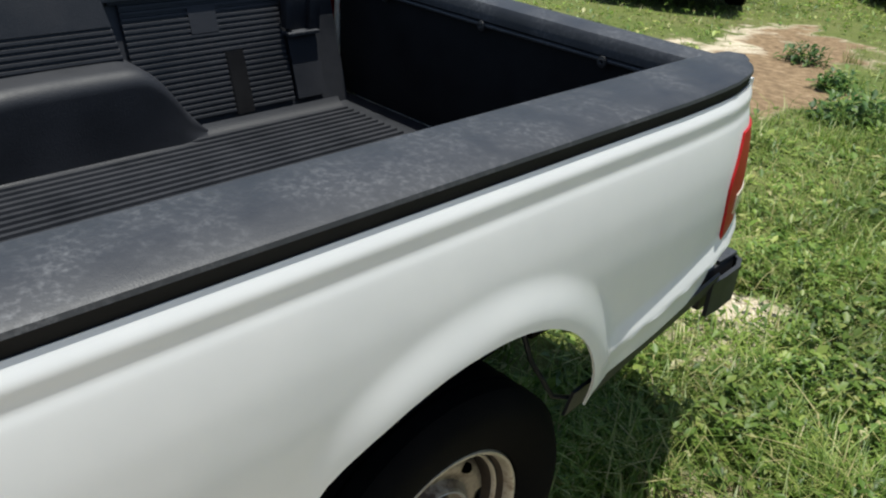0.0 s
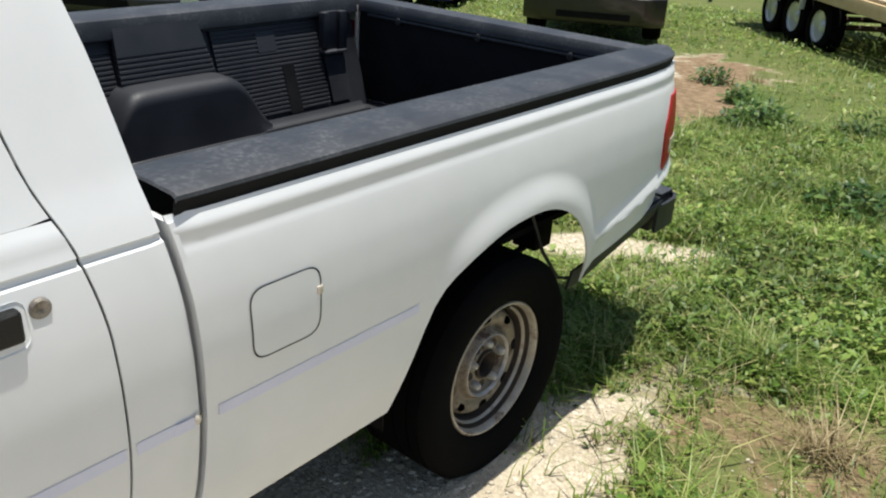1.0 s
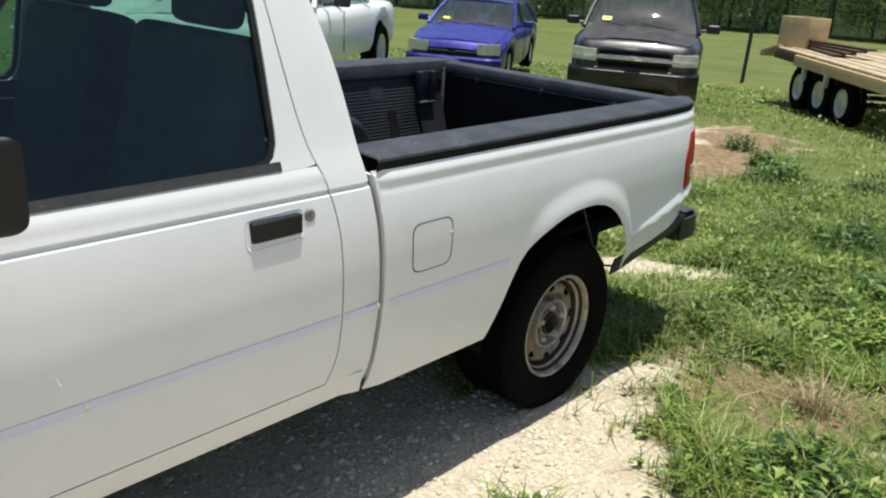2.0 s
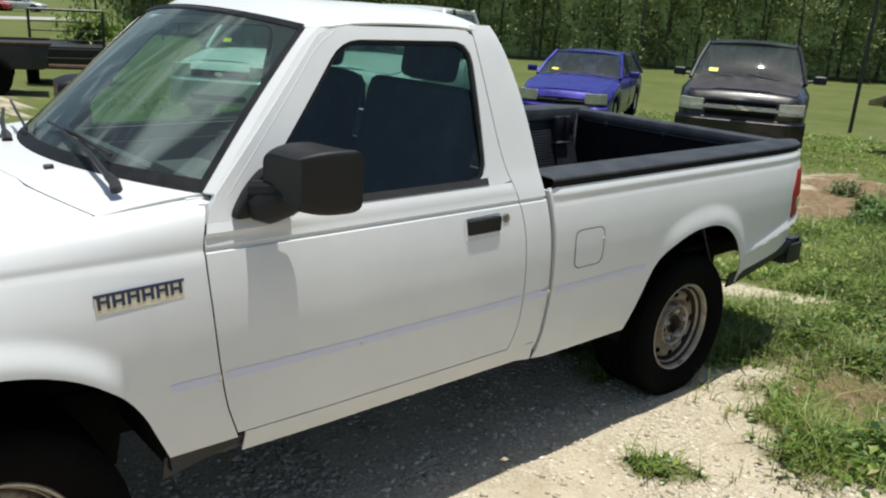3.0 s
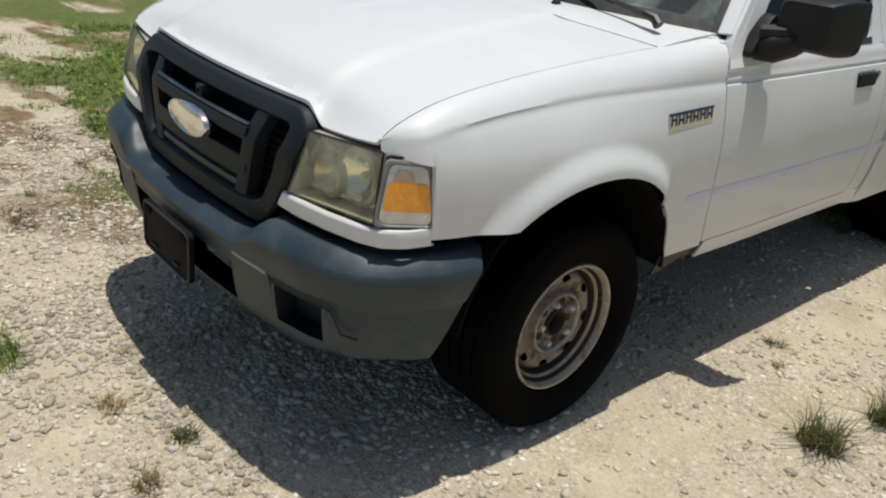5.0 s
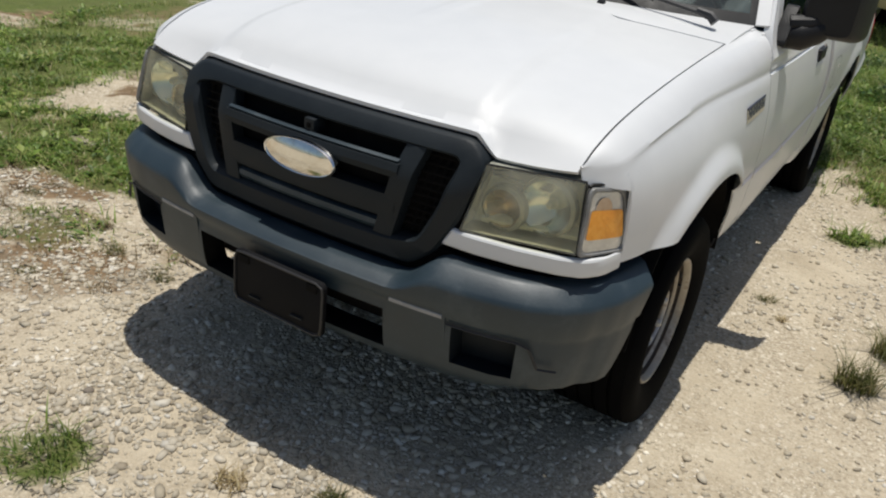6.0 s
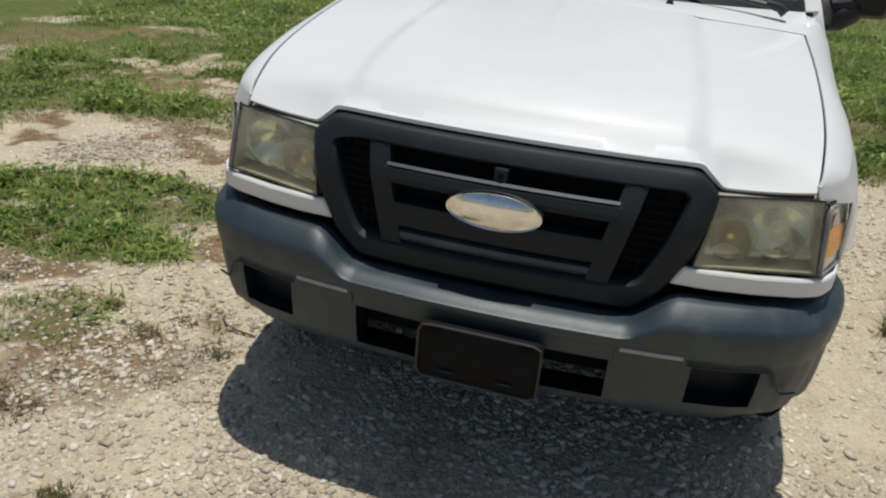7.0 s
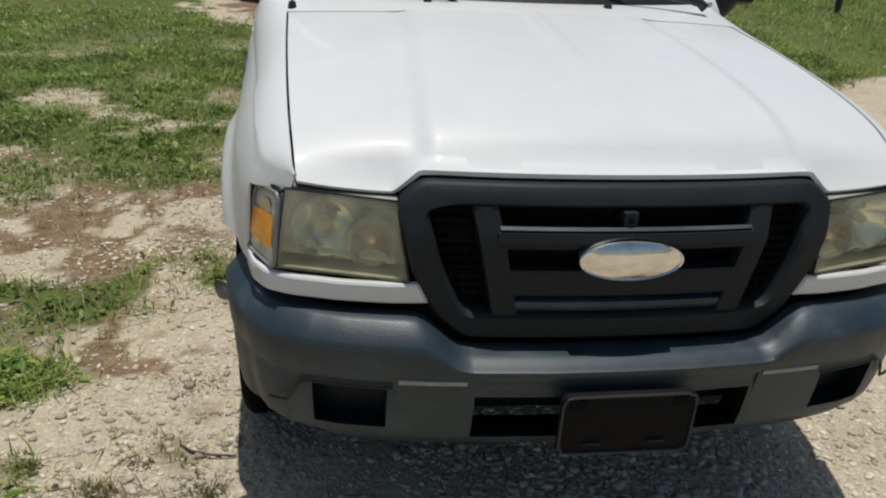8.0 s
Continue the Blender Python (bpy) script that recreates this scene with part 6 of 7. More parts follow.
for tag, mir in SIDES:
    part("liner_wall", mir(shell(np.array([[(wall_x(z) + 0.02, y, z) for z in (0.65, 0.9, 1.095)] for y in (1.872, 2.6, 3.72)]), 0.006, (-1, 0, 0))), M["liner"], liner)
    def rib_wall(y0, y1, z0, z1, lean=0.0):
        prof = ribs(z0, z1, 0.0158, 0.006)
        return shell(np.array([[(wall_x(z) + 0.004 + d, y + lean * (z - z0), z) for z, d in prof] for y in (y0, (y0 + y1) / 2, y1)]), 0.004, (-1, 0, 0))
    for y0, y1, z0, z1 in ((1.9, 2.585, 0.68, 1.0), (2.99, 3.50, 0.70, 1.025)):
        part("ribbed_panel", mir(rib_wall(y0, y1, z0, z1)), M["liner"], liner)
    # proud panel over the hump: plain band above, ribs below, slanting ends
    prof = [(1.092, 0.0), (1.01, 0.0)] + [(0.99 - 0.0 - q, d) for q, d in ribs(0.0, 0.115, 0.0165, 0.007)]
    part("hump_panel", mir(shell(np.array([[(wall_x(z) - 0.024 + d, y + e * 0.16 * (1.09 - z), z) for z, d in prof] for y, e in ((2.605, -0.6), (2.77, 0.0), (2.93, 1.0))]), 0.03, (-1, 0, 0))), M["liner"], liner)
    part("smooth_panel", mir(shell(np.array([[(wall_x(z) + 0.002, y, z) for z in (1.03, 1.036, 1.09)] for y in (2.96, 3.2, 3.48)]), 0.008, (-1, 0, 0))), M["liner"], liner)
    part("wall_pad", mir(shell(np.array([[(wall_x(z) + 0.003, y, z) for z in (0.93, 0.96, 1.0)] for y in (3.19, 3.23, 3.28)]), 0.01, (-1, 0, 0))), M["liner"], liner)
    part("stake_pocket", mir(join(box(0.605, 0.64, 3.50, 3.53, 0.915, 1.06, 0.006), box(0.605, 0.64, 3.59, 3.63, 0.9, 1.06, 0.006), box(0.625, 0.645, 3.52, 3.6, 0.9, 1.06, 0.004))), M["liner"], liner)
    part("pocket_ledge", mir(box(0.592, 0.64, 3.50, 3.62, 0.893, 0.905, 0.004)), M["cap"], liner)
    part("lower_panel", mir(shell(np.array([[(wall_x(z) - 0.002, y, z) for z in (0.70, 0.8, 0.89)] for y in (3.51, 3.56, 3.62)]), 0.01, (-1, 0, 0))), M["liner"], liner)
    # flush black strip painted in for the shade of a sunk channel
    part("wall_channel", mir(shell(np.array([[(wall_x(z) + o, y, z) for z in (0.69, 0.78, 0.872)] for y, o in ((3.283, 0.004), (3.288, 0.0), (3.34, 0.0), (3.346, 0.004))]), 0.012, (-1, 0, 0))), M["bracket"], liner)
    part("wall_foot", mir(shell(np.array([[(0.512 + 0.007 * q, y, 0.662 + 0.001 * q * q) for q in range(6)] for y in (3.15, 3.4, 3.66)]), 0.006, (0, 0, 1))), M["liner"], liner)
    # wheel hump, rounded, sloping ends
    hump_h = curve([2.43, 2.45, 2.47, 2.535, 2.555, 2.585, 2.62, 2.8, 2.93, 2.965, 2.995, 3.02, 3.15, 3.175, 3.2], [0.0, 0.008, 0.04, 0.185, 0.212, 0.228, 0.232, 0.235, 0.234, 0.228, 0.212, 0.188, 0.024, 0.005, 0.0])
    rows = []
    for y in np.concatenate([np.linspace(2.43, 2.64, 14), np.linspace(2.68, 2.9, 5), np.linspace(2.92, 3.2, 18)]):
        h = float(hump_h(y))
        x0 = 0.472 + 0.05 * (1 - h / 0.235) ** 2
        R = min(0.045, 0.5 * h)
        side = [(x0 - 0.014, 0.66), (x0, 0.661 + 0.05 * h), (x0 + 0.008, 0.66 + 0.45 * (h - R))]
        side += [(x0 + 0.014 + R * (1 - math.cos(a)), 0.66 + h - R + R * math.sin(a)) for a in np.linspace(0, math.pi / 2, 8)]
        side += [(x0 + 0.1, 0.661 + h), (x0 + 0.19, 0.663 + h)]
        rows.append([(x, y, z) for x, z in side])
    part("wheel_hump", mir(shell(np.array(rows), 0.005, (-1, 0, 1))), M["liner"], liner)
part("front_wall", join(shell(np.array([[(x, 1.885 + d, z) for x, d in ribs(-0.52, 0.52, 0.05, -0.008)] for z in (0.67, 1.0)]), 0.004, (0, 1, 0)), box(-0.66, 0.66, 1.866, 1.88, 0.64, 1.085)), M["liner"], liner)
tg = part("tailgate", box(-0.665, 0.665, 3.775, 3.855, 0.60, 1.075, 0.012, 3), M["white"], bed, "closed white tailgate with black lining")
part("gate_lining", shell(np.array([[(x, 3.762 - 0.012 * math.sin((z - 0.66) * 7), z) for z in np.linspace(0.665, 1.06, 8)] for x in (-0.655, -0.3, 0.3, 0.655)]), 0.008, (0, -1, 0)), M["bracket"], tg)
part("gate_cap", shell(np.array([[(x, y, z) for y, z in ((3.742, 1.045), (3.742, 1.078), (3.75, 1.092), (3.80, 1.1), (3.85, 1.094), (3.862, 1.08), (3.862, 1.05))] for x in np.linspace(-0.672, 0.672, 12)]), 0.005, (0, 0, 1)), M["cap"], tg)
part("gate_strip", tube([(-0.6, 3.748, 1.035), (0.0, 3.747, 1.033), (0.6, 3.748, 1.035)], 0.006, 8), M["cap"], tg)
for x in (-0.42, 0.0, 0.42):
    part("gate_bolt", move(lathe([(0.0, 0.0), (-0.008, 0.006), (-0.006, 0.014), (0.0, 0.016)], 12, "y"), Matrix.Translation((x, 3.744, 1.03))), M["black"], tg)
part("gate_gap_strip", box(-0.668, -0.655, 3.735, 3.75, 0.66, 1.07, 0.003), M["lampwhite"], tg, "pale edge strip")
# rear bumper, step pads, valance strips
rb = part("rear_bumper", prism([(3.80, 0.45), (3.96, 0.455), (3.975, 0.48), (3.97, 0.555), (3.95, 0.57), (3.80, 0.57)], -0.80, 0.80, "yz", 0.01), M["black"], truck, "black step rear bumper")
for tag, mir in SIDES:
    part("bumper_end", mir(shell(np.array([[(x, y, z) for z in (0.47, 0.49, 0.555, 0.57)] for x, y in ((0.79, 3.96), (0.82, 3.945), (0.838, 3.9), (0.842, 3.82), (0.84, 3.76))]), 0.012, (1, 0.3, 0))), M["black"], rb)
    part("step_pad", mir(box(0.56, 0.80, 3.86, 3.955, 0.57, 0.582, 0.004)), M["cap"], rb)
    part("bed_valance", mir(shell(np.array([[(side_x(3.4, 0.5) - 0.012 - 0.015 * t, y, 0.509 + 0.078 * max(0, y - 3.25) / 0.5 - (0.07 - 0.03 * (y - 3.22)) * t) for t in (0, 0.5, 1)] for y in np.linspace(3.20, 3.78, 8)]), 0.008, (1, 0, 0))), M["black"], truck, "black strip below the bed")

# ---- pickup: wheels and underbody ----
def wheel_meshes():
    tyre = [(0.02, 0.205), (0.035, 0.212), (0.042, 0.225), (0.05, 0.25), (0.056, 0.285), (0.055, 0.305), (0.048, 0.322), (0.036, 0.334), (0.03, 0.338)]
    tread = []
    for k in range(5):
        s = 0.03 - k * 0.048
        tread += [(s, 0.339), (s - 0.036, 0.3405), (s - 0.037, 0.331), (s - 0.047, 0.331)]
    inner = [(-0.215, 0.334), (-0.226, 0.32), (-0.232, 0.29), (-0.225, 0.24), (-0.21, 0.205)]
    t = lathe([(0.055 - 0.055 + s, r) for s, r in tyre + tread + inner], 64)
    lip = lathe([(0.018, 0.203), (0.028, 0.208), (0.033, 0.205), (0.033, 0.2), (0.027, 0.195), (0.012, 0.1925)], 64)
    channel = lathe([(0.012, 0.1925), (-0.004, 0.191), (-0.008, 0.188), (-0.006, 0.1855)], 64)
    step = lathe([(-0.006, 0.1855), (0.0, 0.184), (0.002, 0.181), (-0.001, 0.178), (-0.008, 0.1765)], 64)
    groove = lathe([(-0.008, 0.1765), (-0.03, 0.175), (-0.038, 0.171), (-0.036, 0.167)], 64)
    barrel = lathe([(0.0, 0.182), (-0.06, 0.176), (-0.2, 0.19)], 40)
    # pressed disc with oval slots, a raised ring and a sunk hub plate
    rr = np.concatenate([np.linspace(0.167, 0.118, 26), [0.114, 0.11, 0.107, 0.104, 0.101, 0.098, 0.095, 0.092, 0.088, 0.083, 0.076, 0.066, 0.055, 0.047, 0.043, 0.041]])
    dx = curve([0.041, 0.045, 0.055, 0.07, 0.083, 0.089, 0.094, 0.0985, 0.103, 0.108, 0.116, 0.128, 0.143, 0.157, 0.167],
               [-0.022, -0.012, -0.015, -0.018, -0.018, -0.012, -0.001, 0.002, -0.002, -0.012, -0.02, -0.015, -0.011, -0.017, -0.034])
    na = 240
    P = np.array([[(float(dx(r)), r * math.cos(a), r * math.sin(a)) for a in np.linspace(0, 2 * math.pi, na, endpoint=False)] for r in rr])
    v, f = grid(P, closed=True)
    keep = []
    for q in f:
        c = v[list(q)].mean(axis=0)
        a = math.atan2(c[2], c[1]) % (math.pi / 4) - math.pi / 8
        r = math.hypot(c[1], c[2])
        if ((a * r) / 0.0205) ** 2 + ((r - 0.144) / 0.0118) ** 2 > 1:
            keep.append(q)
    return t, lip, barrel, (v, keep), channel, step, groove


W = wheel_meshes()


def wheel(x, y, z, mirror, turn):
    w = part("wheel", W[0], M["tyre"], truck, "worn black tyre on rusty steel rim")
    part("rim", W[1], M["rim_lip"], w, "paler worn rim lip")
    part("rim_channel", W[4], M["rim_dark"], w, "dark brown channel")
    part("rim_step", W[5], M["rim_lip"], w, "pale worn inner ring")
    part("rim_groove", W[6], M["rim_dark"], w, "dark brown groove")
    part("rim_barrel", W[2], M["rim_dark"], w)
    part("rim_disc", W[3], M["rim"], w, "slotted steel disc")
    # black disc stands in for the shade behind the slots
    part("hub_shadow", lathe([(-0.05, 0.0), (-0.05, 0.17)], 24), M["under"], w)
    part("hub_bore", lathe([(-0.016, 0.044), (-0.004, 0.043), (-0.002, 0.039), (-0.012, 0.036), (-0.045, 0.034), (-0.047, 0.0)], 28), M["rim_dark"], w)
    part("hub_ring", lathe([(-0.012, 0.1), (0.0005, 0.0995), (0.0035, 0.0965), (0.001, 0.0935), (-0.006, 0.0915)], 56), M["hub_ring"], w, "pale grey hub ring")
    for k in range(5):
        a = 2 * math.pi * k / 5 + 0.3
        part("lug_nut", move(lathe([(-0.02, 0.0145), (-0.01, 0.0135), (0.003, 0.0115), (0.008, 0.0075), (0.009, 0.0)], 6), Matrix.Translation((0, 0.068 * math.cos(a), 0.068 * math.sin(a)))), M["lug"], w, "pale corroded lug nut")
        a += math.pi / 5
        part("hub_hole", move(lathe([(-0.0145, 0.0125), (-0.0125, 0.0115), (-0.0135, 0.0095), (-0.0165, 0.0)], 14), Matrix.Translation((0.0, 0.066 * math.cos(a), 0.066 * math.sin(a)))), M["rim_dark"], w)
    part("valve", tube([(-0.004, 0.186, 0.0), (0.014, 0.181, 0.0)], 0.0045, 6), M["black"], w)
    part("balance_weight", box(0.002, 0.01, 0.183, 0.192, 0.03, 0.055, 0.002), M["black"], w)
    w.matrix_local = pose(x, y, z, turn, 0, 180 if mirror else 0)
    return w


wheel(0.795, -0.022, 0.338, False, 15)
wheel(-0.795, -0.022, 0.338, True, 40)
wheel(0.800, 2.848, 0.312, False, 70)
wheel(-0.800, 2.848, 0.312, True, 5)
ch = part("chassis", join(box(-0.46, -0.38, -0.55, 3.9, 0.42, 0.54, 0.01), box(0.38, 0.46, -0.55, 3.9, 0.42, 0.54, 0.01), box(-0.4, 0.4, 0.9, 1.0, 0.42, 0.5, 0.01), box(-0.4, 0.4, 3.3, 3.38, 0.44, 0.52, 0.01), box(-0.4, 0.4, 2.0, 2.08, 0.42, 0.5, 0.01), box(-0.35, 0.35, -0.4, 0.55, 0.3, 0.44, 0.04)), M["under"], truck, "grimy black ladder chassis")
part("rear_axle", join(tube([(-0.7, 2.845, 0.325), (0.7, 2.845, 0.325)], 0.045, 12), move(lathe([(-0.13, 0.02), (-0.1, 0.09), (0.0, 0.13), (0.1, 0.09), (0.13, 0.02)], 16, "y"), Matrix.Translation((0, 2.845, 0.325)))), M["under"], ch)
part("front_axle", tube([(-0.7, 0, 0.33), (0.7, 0, 0.33)], 0.04, 10), M["under"], ch)
part("fuel_tank", box(-0.36, 0.36, 1.2, 1.95, 0.28, 0.42, 0.04), M["under"], ch)
part("exhaust", tube([(-0.25, 0.5, 0.33), (-0.25, 2.3, 0.33), (-0.5, 2.55, 0.4), (-0.52, 3.4, 0.42), (-0.6, 3.75, 0.4)], 0.028, 10), M["under"], ch)
for x in (-0.55, 0.55):
    part("leaf_spring", join(*[tube([(x, 2.845 - L, 0.40 + 0.05 * L), (x, 2.845, 0.375 - 0.012 * k), (x, 2.845 + L, 0.42 + 0.06 * L)], 0.014, 6) for k, L in enumerate((0.62, 0.45, 0.3))]), M["under"], ch)
    part("shock_absorber", tube([(x + 0.05 * (1 if x > 0 else -1), 2.9, 0.36), (x, 3.2, 0.62)], [0.028, 0.026], 10), M["under"], ch)
    part("spring_hanger", box(x - 0.05, x + 0.05, 3.36, 3.46, 0.44, 0.66, 0.01), M["under"], ch)
part("hanging_cable", tube([(0.70, 3.12, 0.74), (0.72, 3.14, 0.66), (0.75, 3.16, 0.56), (0.79, 3.2, 0.47), (0.82, 3.24, 0.465)], 0.006, 6), M["black"], truck, "loose black cable hanging in wheel arch")
# small tape line marks: paint chips, and the door dent's glint painted on
for y, z, own in ((1.014, 0.684, "door"), (1.846, 0.69, "cab"), (0.555, 0.684, "wing")):
    part("tape_mark", move(lathe([(0.002, 0.0), (0.0015, 0.005), (-0.002, 0.009)], 9), Matrix.Translation((side_x(y, z) + 0.0015, y, z)) @ Matrix.Diagonal((1, 0.8, 1.3, 1))), M["lampwhite"], truck, "small pale mark on the tape line")
part("door_scratch", tube([(side_x(0.9, 0.9) + 0.0005, 0.925, 0.86), (side_x(0.95, 0.8) + 0.0005, 0.965, 0.755)], 0.0022, 5), M["white"], truck, "faint pale scratch")

# ---- parked vehicles ----
def car_paint(name, c1, c2, rough, metal, spots=None):
    return surface(name, c1, c2, rough, metal, 4, 90, 0.0, coat=0.5, rvar=0.1, spots=spots)


M["charcoal"] = car_paint("charcoal_paint", (0.01, 0.009, 0.01), (0.018, 0.016, 0.017), 0.35, 0.3)
M["faded"] = surface("sun_faded_bonnet_paint", (0.03, 0.026, 0.025), (0.055, 0.048, 0.046), 0.5, 0.2, 5, 120, 0.0, rvar=0.15)
M["blue"] = car_paint("bright_blue_paint", (0.022, 0.02, 0.2), (0.035, 0.03, 0.3), 0.3, 0.35)
M["silver"] = car_paint("silver_paint", (0.55, 0.56, 0.55), (0.65, 0.66, 0.65), 0.35, 0.3)
M["carwhite"] = car_paint("plain_white_paint", (0.7, 0.7, 0.69), (0.78, 0.78, 0.77), 0.35, 0.0)
M["redpaint"] = car_paint("red_paint", (0.4, 0.02, 0.02), (0.5, 0.03, 0.03), 0.35, 0.0)
M["car_glass"] = glass("smoky_car_glass", (0.34, 0.43, 0.46), sky_glare=0.09, mirror=0.07)
M["sticker"] = surface("yellow_sticker", (0.85, 0.75, 0.02), (0.9, 0.82, 0.06), 0.5, 0, 20, 90, 0.0)
M["alloy"] = surface("alloy_wheel", (0.5, 0.5, 0.52), (0.66, 0.66, 0.68), 0.32, 0.5, 20, 90, 0.0)


def car(name, m, label, category, paint, hood_paint, L, w, h, deck, belt, nose, ws0, ws1, roof_end, back, clear=0.28, tyre=0.35, chrome_bar=False, lamp=None, cladding=None, wheel_ys=(0.9, 3.7), sticker=True, grille_z=(0.55, 0.75)):
    """A parked car that faces -y: body, cabin, glass, lamps, bumper, mirrors and wheels. deck: bonnet height at the windscreen; nose: at the front edge."""
    ob = thing(name, m, label, category, "vehicles parked in a row")
    a0, a1 = wheel_ys
    ar = tyre + 0.07

    def low(y):
        z = clear + 0.05 * max(0, 0.4 - y)
        for c in (a0, a1):
            if abs(y - c) < ar:
                z = max(z, tyre - 0.02 + math.sqrt(max(0, ar * ar - (y - c) ** 2)))
        return z
    top = curve([0, 0.12, 0.5, ws0, ws0 + 0.3, min(roof_end, L - 0.6), min(back, L - 0.3), L - 0.15, L], [nose - 0.12, nose, nose + 0.35 * (deck - nose), deck, belt, belt, belt, belt - 0.02, belt - 0.12])
    wid = curve([0, 0.1, 0.35, 0.9, L / 2, L - 0.6, L - 0.1, L], [0.78 * w, 0.88 * w, 0.96 * w, w, w, 0.97 * w, 0.9 * w, 0.84 * w])
    ys = np.unique(np.round(np.concatenate([[0, 0.03, 0.07, 0.12, 0.2, 0.35], a0 - ar * np.cos(np.linspace(0, math.pi, 15)), a1 - ar * np.cos(np.linspace(0, math.pi, 15)), np.linspace(0.4, L, 24)]), 3))
    rows = []
    for y in ys:
        zt, hw, zl = float(top(y)), float(wid(y)), low(y)
        zm = zl + (zt - zl) * 0.5
        half = [(hw * 0.93, zl), (hw * 0.985, zl + (zt - zl) * 0.18), (hw, zm), (hw * 0.99, zl + (zt - zl) * 0.75), (hw * 0.955, zt - 0.05), (hw * 0.9, zt - 0.012), (hw * 0.8, zt + 0.008), (hw * 0.5, zt + 0.03), (0.0, zt + 0.04)]
        rows.append([(x, y, z) for x, z in half] + [(-x, y, z) for x, z in half[-2::-1]])
    rows = np.array(rows)
    v, f = grid(rows)
    k = rows.shape[1]
    f = f + [tuple(range(k - 1, -1, -1)), tuple((len(ys) - 1) * k + j for j in range(k))]
    body = part("body", (v, f), paint, ob, sharp=40)
    # bonnet skin
    hy = np.linspace(0.14, ws0 - 0.02, 12)
    part("bonnet", shell(np.array([[(u * float(wid(y)) * 0.86, y, float(top(y)) + 0.012 + 0.034 * (1 - u * u) + 0.012 * (abs(u) < 0.55)) for u in np.linspace(-1, 1, 17)] for y in hy]), 0.012, (0, 0, 1)), hood_paint, ob)
    # cabin
    ins = 0.17
    base = [(-w * 0.93, ws0), (w * 0.93, ws0), (w * 0.93, back), (-w * 0.93, back)]
    rz = h
    tops = [(-w * 0.93 + ins, ws1), (w * 0.93 - ins, ws1), (w * 0.93 - ins, roof_end), (-w * 0.93 + ins, roof_end)]
    B3 = [np.array((x, y, (deck if i < 2 else belt) + 0.005)) for i, (x, y) in enumerate(base)]
    T3 = [np.array((x, y, rz - 0.045)) for x, y in tops]
    roof = part("roof", shell(np.array([[(tops[0][0] * -u * 1.03, y, rz - 0.05 + 0.05 * (1 - abs(u) ** 2.5) - 0.02 * abs(2 * v - 1) ** 3) for u in np.linspace(-1, 1, 13)] for v, y in ((v, ws1 - 0.05 + (roof_end - ws1 + 0.1) * v) for v in np.linspace(0, 1, 9))]), 0.04, (0, 0, 1)), paint, ob)
    for i in range(4):
        part("pillar", tube([B3[i], 0.5 * (B3[i] + T3[i]) + np.array((0.012 * (1 if B3[i][0] > 0 else -1), 0, 0.02)), T3[i]], [0.034, 0.032, 0.034], 8), paint, ob)
    my = (ws0 + ws1) / 2 + (roof_end - ws1) * 0.5
    for s in (-1, 1):
        part("door_pillar", tube([(s * w * 0.93, my, belt), (s * (w * 0.93 - ins), my, rz - 0.04)], 0.04, 8), M["black"], ob)
    quads = {"windscreen": (B3[0], B3[1], T3[1], T3[0]), "rear_glass": (B3[3], B3[2], T3[2], T3[3]), "side_window": (B3[1], B3[2], T3[2], T3[1]), "side_window ": (B3[0], B3[3], T3[3], T3[0])}
    for nm, (a, b, c, d) in quads.items():
        o = np.array((0, 0, 0))
        if nm == "windscreen":
            o = np.array((0, -0.07, 0.05))
        P = patch(a, b, c, d, 9, 7, 1.0, tuple(o * 0.8))
        gl = part(nm.strip(), grid(P), M["car_glass"], ob)
        gl.visible_shadow = False
    # seats and dash inside
    part("dashboard", box(-w * 0.75, w * 0.75, ws0 + 0.12, ws0 + 0.5, belt - 0.25, belt - 0.02, 0.05), M["dash"], ob)
    for s in (-0.38, 0.38):
        part("seat", join(box(s - 0.24, s + 0.24, my - 0.05, my + 0.12, belt - 0.5, belt + 0.2, 0.05), box(s - 0.12, s + 0.12, my, my + 0.1, belt + 0.2, belt + 0.38, 0.04)), M["seat"], ob)
    if sticker:
        t = 0.16
        a = (1 - t) * B3[0] + t * T3[0]
        b = (1 - t) * B3[1] + t * T3[1]
        p = 0.86 * a + 0.14 * b + np.array((0, -0.035, 0.025))
        up = (T3[0] - B3[0]) / np.linalg.norm(T3[0] - B3[0])
        up = np.array((0, up[1], up[2]))
        part("sticker", shell(np.array([[p + np.array((0.14 * i, 0, 0)) + up * 0.085 * j for j in (0, 1)] for i in (0, 1)]), 0.003, (0, -1, 0.5)), M["sticker"], ob, "yellow windscreen sticker")
    # wipers
    for s in (-0.1, 0.5):
        q = [B3[0] + np.array((w * 0.93 + s, -0.06, 0.04)), B3[0] + np.array((w * 0.93 + s - 0.5, -0.02, 0.11))]
        part("wiper", tube(q, 0.012, 5), M["black"], ob)
    # front end
    front = lambda x, z: -0.02 + 0.6 * max(0.0, abs(x) / w - 0.74)
    z0, z1 = grille_z
    gw = 0.52 * w
    part("grille", shell(np.array([[(x, front(x, z) - 0.01, z) for z in np.linspace(z0, z1, 4)] for x in np.linspace(-gw, gw, 9)]), 0.02, (0, -1, 0)), M["under"], ob)
    for z in np.linspace(z0, z1, 4)[1:-1]:
        part("grille_bar", tube([(x, front(x, z) - 0.025, z) for x in np.linspace(-gw, gw, 9)], 0.008, 6), M["black"], ob)
    lz0, lz1, lx0, lx1 = lamp
